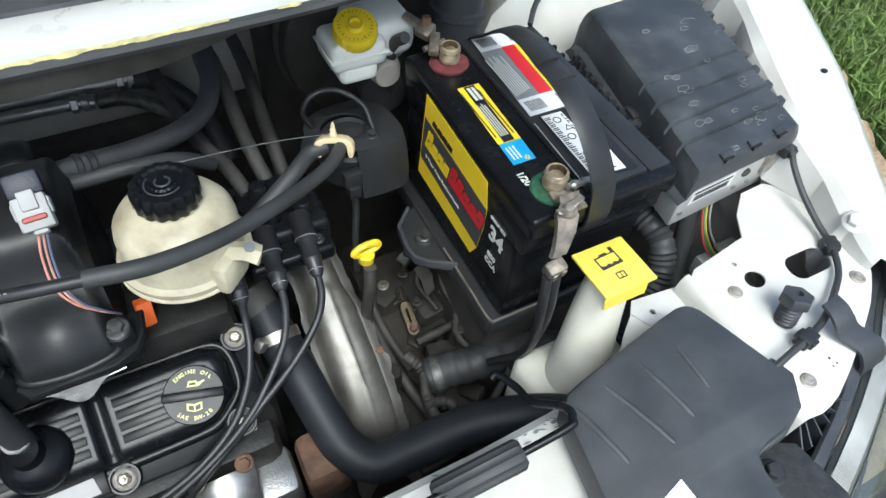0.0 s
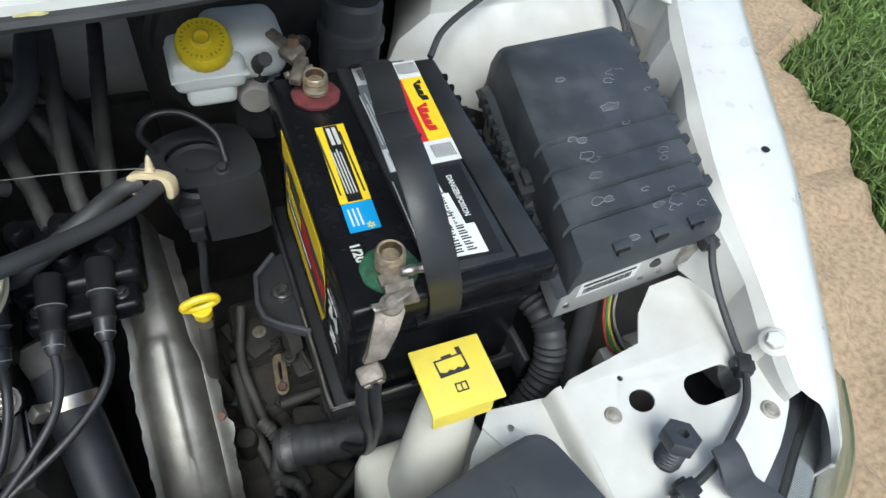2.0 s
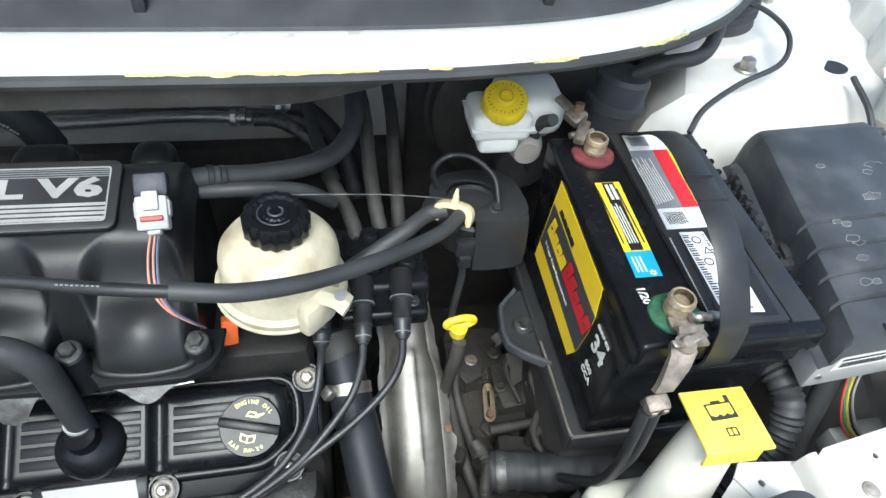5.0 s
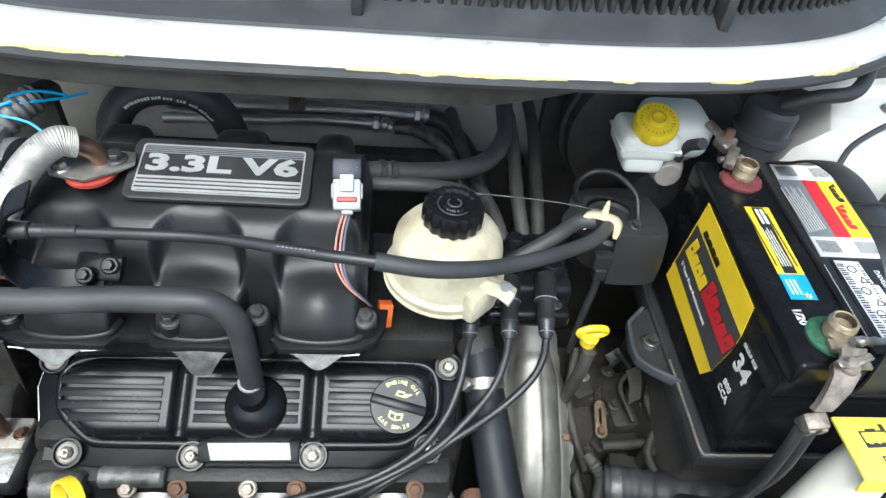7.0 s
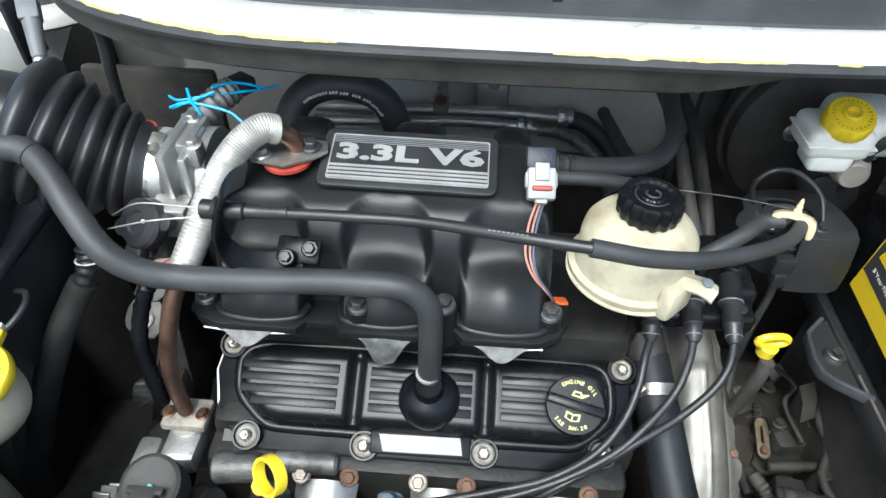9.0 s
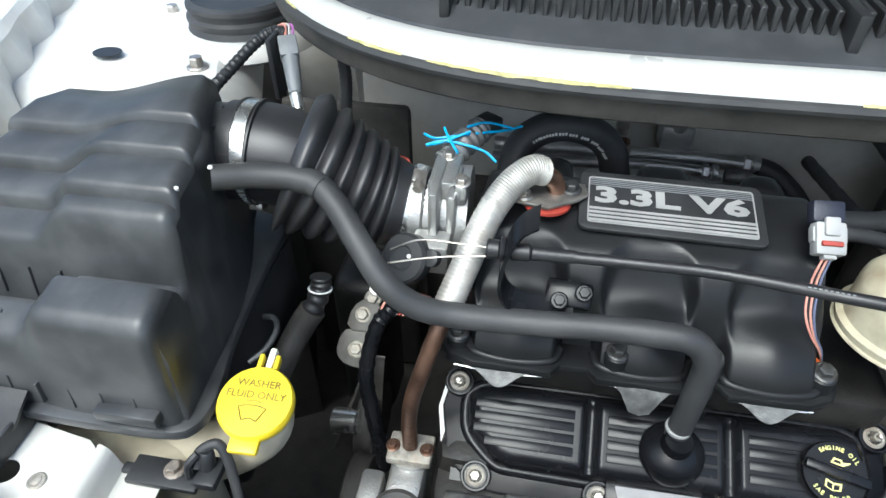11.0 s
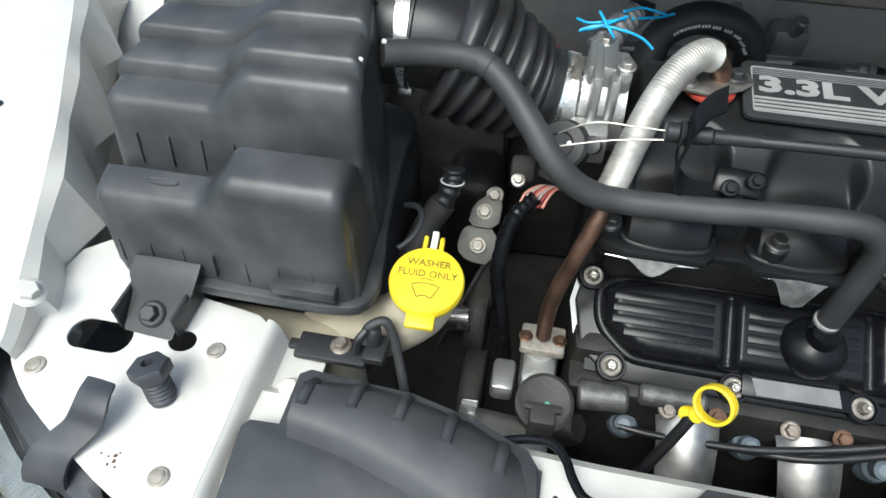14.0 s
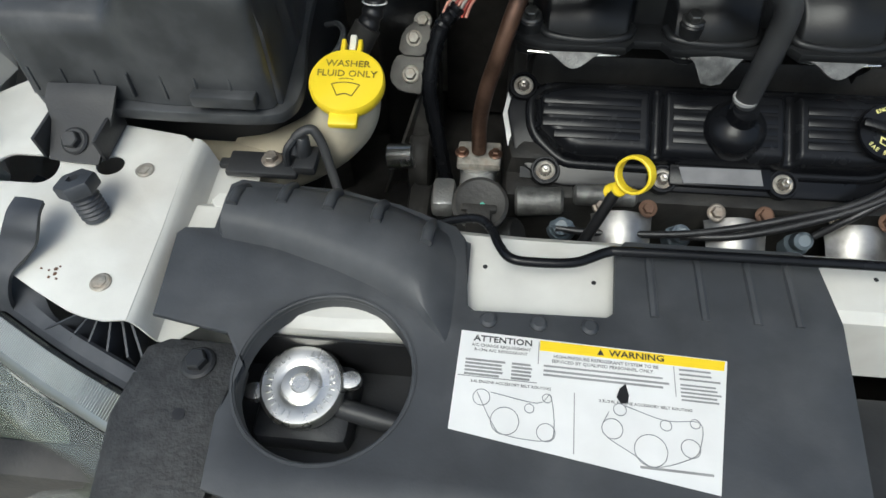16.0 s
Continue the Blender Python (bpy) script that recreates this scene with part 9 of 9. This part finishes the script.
def washer_filler():
    t = thing("washer_bottle", "milky washer bottle neck with yellow flip cap", "washer bottle")
    up = Vector((0.05, -0.22, 0.97))
    m = basis((-0.4345, 0.073, 0.932), (1, 0.05, -0.04), (0, 0.97, 0.22))
    bm = bmesh.new()
    tube(bm, [(-0.434, 0.075, 0.93), (-0.438, 0.080, 0.905), (-0.450, 0.083, 0.88), (-0.475, 0.083, 0.855), (-0.51, 0.080, 0.835), (-0.55, 0.078, 0.825)], (0.025, 0.031), 28, 8)
    box(bm, (-0.66, 0.035, 0.62), (-0.50, 0.088, 0.858), 0.02, 3)
    part("bottle", bm, washer_plastic, t)
    bm = bmesh.new()
    revolve(bm, [(0.029, 0.0), (0.0305, 0.001), (0.0315, 0.004), (0.0315, 0.010), (0.030, 0.0125), (0.001, 0.0135)], m, 48)
    box(bm, (-0.012, -0.041, 0.001), (0.012, -0.026, 0.008), 0.002, 2, m)
    box(bm, (-0.009, 0.028, 0.002), (-0.005, 0.044, 0.010), 0.001, 1, m), box(bm, (0.005, 0.028, 0.002), (0.009, 0.044, 0.010), 0.001, 1, m)
    cap = part("cap", bm, yellow, t, "yellow flip cap with black lettering")
    bm = bmesh.new()
    box(bm, (-0.003, 0.03, -0.002), (0.003, 0.052, 0.006), 0.0015, 2, m)
    part("tongue", bm, milky, t)
    U = m @ Matrix.Translation((0, 0, 0.0136))
    part("lettering", words("WASHER", 0.0088, U @ Matrix.Translation((0, 0.0145, 0)), 0.0002, 1.05, 0.0001), olive_ink, cap)
    part("lettering", words("FLUID ONLY", 0.0088, U @ Matrix.Translation((0, 0.0045, 0)), 0.0002, 1.0, 0.0001), olive_ink, cap)
    bm = bmesh.new()
    tube(bm, [U @ Vector(p) for p in ((-0.0115, -0.006, 0), (-0.006, -0.0045, 0), (0, -0.004, 0), (0.006, -0.0045, 0), (0.0115, -0.006, 0))], 0.0005, 6, 4)
    tube(bm, [U @ Vector(p) for p in ((-0.0115, -0.006, 0), (-0.006, -0.017, 0))], 0.0005, 6, 2)
    tube(bm, [U @ Vector(p) for p in ((0.0115, -0.006, 0), (0.006, -0.017, 0))], 0.0005, 6, 2)
    tube(bm, [U @ Vector(p) for p in ((-0.006, -0.017, 0), (0.0, -0.015, 0), (0.006, -0.017, 0))], 0.0005, 6, 4)
    tube(bm, [U @ Vector(p) for p in ((-0.006, -0.001, 0), (0.0, 0.0, 0), (0.006, -0.001, 0))], 0.0004, 6, 4)
    part("screen_sign", bm, olive_ink, cap)
washer_filler()

def oil_dipstick():
    t = thing("oil_dipstick", "yellow ring handle of the oil dipstick", "dipstick")
    m = basis((-0.191, 0.036, 0.886), (0.75, -0.66, 0.0), (0.30, 0.34, 0.90)) @ Matrix.Scale(0.92, 4)
    bm = bmesh.new()
    revolve(bm, [(0.0178, -0.0055), (0.0184, 0.0), (0.0178, 0.0055), (0.0165, 0.0062), (0.0150, 0.0055), (0.0144, 0.0), (0.0150, -0.0055), (0.0165, -0.0062), (0.0178, -0.0055)], m, 40)
    bmesh.ops.delete(bm, geom=[f for f in bm.faces if len(f.verts) > 8], context="FACES")
    p = m @ Vector((-0.006, -0.019, 0))
    tube(bm, [p, p + Vector((-0.003, 0.004, -0.008)), p + Vector((-0.006, 0.008, -0.014))], 0.0065, 12, 6, 0.0008, 3)
    part("handle", bm, yellow, t)
    bm = bmesh.new()
    tube(bm, [p + Vector((-0.003, 0.001, -0.006)), p + Vector((-0.010, -0.006, -0.024)), p + Vector((-0.020, -0.014, -0.050)), p + Vector((-0.034, -0.024, -0.085)), p + Vector((-0.05, -0.03, -0.14))], 0.0050, 10, 8)
    part("tube", bm, label_black, t)
oil_dipstick()

def engine_mount():
    t = thing("engine_mount", "grey steel engine mount plate with flange bolts", "engine mount")
    M = basis((-0.414, 0.256, 0.793), (1, 0, 0), (0, 0.756, 0.655))
    part("plate", flat([round_off([(0.018, 0.026), (0.0165, -0.0177), (-0.0124, -0.0155), (-0.0254, -0.0034), (-0.0231, 0.0157), (-0.016, 0.026)], 1)], 0.007, M @ Matrix.Translation((0, 0, -0.0075)), 0.0015), mount_steel, t)
    part("upper_plate", flat([round_off([(0.018, 0.026), (0.0204, 0.058), (0.006, 0.066), (-0.012, 0.052), (-0.016, 0.026)], 1)], 0.007, M @ Matrix.Translation((0, 0, -0.0035)), 0.0015), mount_steel, t)
    for p in ((-0.413, 0.289, 0.823), (-0.415, 0.258, 0.796), (-0.404, 0.305, 0.836)):
        hex_bolt("bolt", p, (0, -0.65, 0.75), 0.0070, t, dull_zinc)
    # added filler: a dark block that hides the bright wall behind
    bm = bmesh.new()
    box(bm, (-0.475, 0.335, 0.55), (-0.40, 0.43, 0.82), 0.025, 3)
    part("dark_filler_block", bm, dark_casting, t, "added dark block hiding the pale bay wall")
    bm = bmesh.new()
    sheet(bm, [[(-0.405 - 0.02 * k, 0.262 - 0.006 * k, 0.775 - 0.06 * k), (-0.400 - 0.016 * k, 0.268, 0.778 - 0.06 * k), (-0.385 - 0.006 * k, 0.270, 0.775 - 0.06 * k)] for k in range(4)])
    thicken(bm, 0.004)
    part("bracket_leg", bm, mount_steel, t, "olive-grey bracket leg")
    s = thing("hose_stub", "black ribbed hose stub with pale ring", "hose")
    bm = bmesh.new()
    tube(bm, [(-0.446, 0.262, 0.905), (-0.447, 0.256, 0.888), (-0.458, 0.245, 0.862)], 0.0112, 18, 20, 0.0009, 5)
    part("ribbed_end", bm, shiny_rubber, s)
    bm = bmesh.new()
    tube(bm, [(-0.455, 0.247, 0.868), (-0.468, 0.236, 0.848), (-0.485, 0.21, 0.815), (-0.515, 0.18, 0.745), (-0.545, 0.155, 0.66)], 0.0150, 18, 12)
    part("hose", bm, deep_black, s)
    bm = bmesh.new()
    revolve(bm, [(0.0125, -0.0008), (0.0137, 0), (0.0125, 0.0008)], axis_frame((-0.447, 0.257, 0.891), (0.05, 0.3, 1)), 24)
    part("ring", bm, paper_white, s, "pale ring")
    e = thing("pulley_housing", "dark accessory pulleys and belt at the engine's end", "pulley")
    for x, y, z, r in ((-0.40, 0.16, 0.62, 0.06), (-0.41, 0.27, 0.64, 0.05), (-0.39, 0.10, 0.56, 0.05)):
        bm = bmesh.new()
        revolve(bm, [(r, -0.014), (r + 0.003, -0.012), (r, -0.008), (r, 0.008), (r + 0.003, 0.012), (r, 0.014)], axis_frame((x, y, z), (1, 0, 0)), 36)
        part("pulley_wheel", bm, deep_black, e)
    bm = bmesh.new()
    cyl(bm, (-0.45, 0.235, 0.678), (-0.415, 0.235, 0.682), 0.017, 0.017, 24, 0.002)
    part("shaft_end", bm, bright_steel, e, "bright steel shaft end")
    a = thing("alternator", "finned aluminium alternator near the radiator", "alternator")
    bm = bmesh.new()
    cyl(bm, (-0.40, 0.035, 0.70), (-0.31, 0.03, 0.70), 0.058, 0.058, 36, 0.006)
    part("casing", bm, aluminium, a)
    for k in range(12):
        bm = bmesh.new()
        box(bm, (-0.402, -0.0018, 0.05), (-0.385, 0.0018, 0.064), 0.0006, 1, Matrix.Translation((0, 0.035, 0.70)) @ Matrix.Rotation(radians(-75 + 14 * k), 4, "X"))
        part("fin", bm, aluminium, a)
    bm = bmesh.new()
    cyl(bm, (-0.405, 0.035, 0.70), (-0.384, 0.034, 0.70), 0.05, 0.05, 36)
    part("end_frame", bm, deep_black, a)
    w = thing("wiring_loom", "black taped wiring loom with bared coloured ends", "wiring")
    bm = bmesh.new()
    tube(bm, [(-0.355, 0.235, 0.905), (-0.375, 0.225, 0.88), (-0.385, 0.20, 0.83), (-0.375, 0.18, 0.77), (-0.365, 0.17, 0.70)], 0.0085, 14, 10, 0.0008, 16)
    part("loom_cover", bm, satin_black, w)
    for k in range(7):
        bm = bmesh.new()
        tube(bm, [(-0.372 + 0.004 * k, 0.228, 0.896), (-0.366 + 0.004 * k, 0.236, 0.908), (-0.352 + 0.003 * k, 0.244, 0.912), (-0.335 + 0.002 * k, 0.25, 0.905)], 0.0016, 6, 5)
        part("wire", bm, (wire_pink, wire_grey, red)[k % 3], w)
    bm = bmesh.new()
    box(bm, (-0.385, 0.24, 0.915), (-0.36, 0.258, 0.94), 0.005)
    part("connector", bm, deep_black, w)
    hex_bolt("bolt", (-0.376, 0.236, 0.922), (0, -0.5, 0.8), 0.005, w, steel)
engine_mount()

def rear_hoses():
    t = thing("heater_hose", "black printed heater hose arching behind the manifold", "hose", "heater hoses")
    arch = [(-0.257, 0.405, 0.935), (-0.256, 0.412, 0.968), (-0.250, 0.424, 0.990), (-0.232, 0.433, 1.006), (-0.203, 0.440, 1.012), (-0.168, 0.445, 1.003), (-0.146, 0.449, 0.980), (-0.135, 0.452, 0.945)]
    bm = bmesh.new()
    tube(bm, arch, 0.0175, 20, 8)
    part("hose", bm, rubber, t)
    C = curve_points(arch, 8)
    for i in range(22, 48, 3):
        c, d = C[i], (C[i + 1] - C[i - 1]).normalized()
        out = (Vector((-0.05, -0.75, 0.35)) + 0.4 * d.cross(Vector((0, -1, 0)))).normalized()
        bm = bmesh.new()
        for k in range(3):
            box(bm, (-0.0012 + 0.0034 * (k - 1), -0.0016, 0.0170), (0.0012 + 0.0034 * (k - 1), 0.0016, 0.0179), 0, 1, basis(c, d, out.cross(d)))
        part("printing", bm, pale_ink, t)
    t2 = thing("heater_hose", "black hose passing behind the fluid reservoir", "hose", "heater hoses")
    bm = bmesh.new()
    tube(bm, [(0.020, 0.335, 0.990), (0.047, 0.345, 0.985), (0.09, 0.360, 0.974), (0.136, 0.380, 0.966), (0.169, 0.410, 0.961), (0.189, 0.450, 0.967), (0.192, 0.50, 0.974), (0.20, 0.58, 0.985)], 0.0108, 16, 8)
    part("hose", bm, rubber, t2)
    bm = bmesh.new()
    tube(bm, [(0.020, 0.325, 0.984), (0.044, 0.330, 0.980), (0.089, 0.335, 0.976), (0.13, 0.345, 0.962), (0.16, 0.36, 0.93)], 0.0075, 14, 8)
    part("thin_hose", bm, rubber, t2)
    for x, r in ((0.040, 0.0125), (0.052, 0.0118)):
        bm = bmesh.new()
        cyl(bm, (x, 0.343, 0.9865), (x + 0.006, 0.3445, 0.9850), r, r, 18, 0.001)
        part("fitting", bm, black_plastic, t2)
    for k, (pts, r, cut) in enumerate(((((-0.30, 0.69, 0.834), (-0.172, 0.69, 0.836), (-0.082, 0.69, 0.836), (0.018, 0.69, 0.837), (0.10, 0.69, 0.833)), 0.0105, (0.085, 0.69, 0.834)), (((-0.30, 0.66, 0.826), (-0.167, 0.66, 0.830), (-0.07, 0.66, 0.836), (0.019, 0.66, 0.833), (0.05, 0.66, 0.828)), 0.0085, (0.020, 0.66, 0.8325)))):
        p = thing("refrigerant_pipe", "bare aluminium refrigerant pipe along the firewall", "pipe", "refrigerant pipes")
        bm = bmesh.new()
        tube(bm, pts, r, 14, 8)
        part("pipe", bm, aluminium, p)
        for dx in (0.0, 0.014):
            bm = bmesh.new()
            cyl(bm, (cut[0] + dx, cut[1], cut[2]), (cut[0] + dx + 0.010, cut[1], cut[2] - 0.0006), r + 0.004, r + 0.004, 12 if dx else 6, 0.0015)
            part("nut", bm, aluminium, p)
    b = thing("pipe_bracket", "grey steel pipe bracket on the firewall", "bracket")
    bm = bmesh.new()
    box(bm, (-0.112, 0.672, 0.838), (-0.088, 0.700, 0.862), 0.003)
    box(bm, (-0.108, 0.70, 0.84), (-0.092, 0.745, 0.90), 0.003)
    part("plate", bm, steel, b)
    hex_bolt("bolt", (-0.100, 0.676, 0.862), (0, -0.4, 0.9), 0.006, b, brown_rust)
    v = thing("service_valve", "cast aluminium valve block on the firewall", "valve")
    bm = bmesh.new()
    box(bm, (-0.045, 0.69, 0.842), (0.005, 0.735, 0.885), 0.006, 2)
    cyl(bm, (-0.02, 0.70, 0.88), (-0.016, 0.69, 0.905), 0.012, 0.010, 18, 0.002)
    part("block", bm, aluminium, v)
    h = thing("suction_hose", "black rubber hose joining the refrigerant pipe", "hose")
    bm = bmesh.new()
    tube(bm, [(0.105, 0.69, 0.832), (0.128, 0.685, 0.828), (0.150, 0.675, 0.815), (0.172, 0.655, 0.797), (0.19, 0.62, 0.77), (0.20, 0.58, 0.73)], 0.014, 16, 8)
    part("hose", bm, rubber, h)
    bm = bmesh.new()
    tube(bm, [(0.055, 0.66, 0.828), (0.085, 0.655, 0.829), (0.115, 0.635, 0.826), (0.145, 0.61, 0.812), (0.165, 0.57, 0.78)], 0.0105, 14, 8)
    part("branch", bm, worn_metal, h)
    for pts in (((0.20, 0.60, 0.95), (0.205, 0.50, 0.945), (0.205, 0.42, 0.925), (0.208, 0.37, 0.905), (0.215, 0.33, 0.885), (0.22, 0.30, 0.86)), ((0.245, 0.62, 0.92), (0.243, 0.53, 0.92), (0.238, 0.45, 0.905), (0.236, 0.40, 0.89), (0.235, 0.35, 0.865)), ((0.135, 0.60, 0.90), (0.145, 0.50, 0.91), (0.158, 0.42, 0.915), (0.175, 0.37, 0.91), (0.185, 0.33, 0.90))):
        w = thing("engine_loom", "black taped loom behind the engine", "wiring", "rear looms")
        bm = bmesh.new()
        tube(bm, pts, 0.0085, 10, 10, 0.0004, 14)
        part("loom_cover", bm, deep_black, w)
    s = thing("pressure_sensor", "grey sensor plug with ribbed black loom near the strut tower", "sensor")
    bm = bmesh.new()
    cyl(bm, (-0.488, 0.370, 1.062), (-0.500, 0.398, 1.092), 0.0072, 0.0092, 18, 0.002)
    box(bm, (-0.010, -0.008, -0.013), (0.010, 0.008, 0.011), 0.002, 2, axis_frame((-0.503, 0.404, 1.098), (-0.35, 0.75, 0.6)))
    part("plug", bm, shade("mid_grey_plug", (0.16, 0.17, 0.18), 0.5, var=0.2, bump=0.1), s)
    bm = bmesh.new()
    cyl(bm, (-0.480, 0.352, 1.045), (-0.488, 0.370, 1.062), 0.005, 0.007, 12, 0.001)
    part("sensor_tip", bm, bright_steel, s)
    bm = bmesh.new()
    tube(bm, [(-0.508, 0.415, 1.108), (-0.523, 0.418, 1.108), (-0.540, 0.405, 1.100), (-0.556, 0.375, 1.085), (-0.568, 0.345, 1.072), (-0.578, 0.32, 1.05)], 0.0062, 12, 14, 0.0006, 26)
    part("loom", bm, black_plastic, s)
    bm = bmesh.new()
    box(bm, (-0.514, 0.385, 1.045), (-0.520, 0.425, 1.112), 0.002)
    part("holder", bm, black_plastic, s)
    for k, c in enumerate((wire_pink, wire_grey, shade("violet_wire", (0.3, 0.1, 0.3), 0.5, bump=0))):
        bm = bmesh.new()
        tube(bm, [(-0.507 + 0.004 * k, 0.410, 1.106), (-0.510 + 0.004 * k, 0.420, 1.116), (-0.520 + 0.002 * k, 0.424, 1.112)], 0.0014, 6, 6)
        part("wire", bm, c, s)
    r = thing("cowl_drain_pipe", "black ribbed pipe hanging below the cowl", "pipe")
    bm = bmesh.new()
    tube(bm, [(-0.455, 0.43, 1.10), (-0.450, 0.425, 1.06), (-0.452, 0.42, 1.02), (-0.456, 0.42, 0.96)], 0.007, 12, 14, 0.0005, 18)
    part("pipe", bm, black_plastic, r)
rear_hoses()
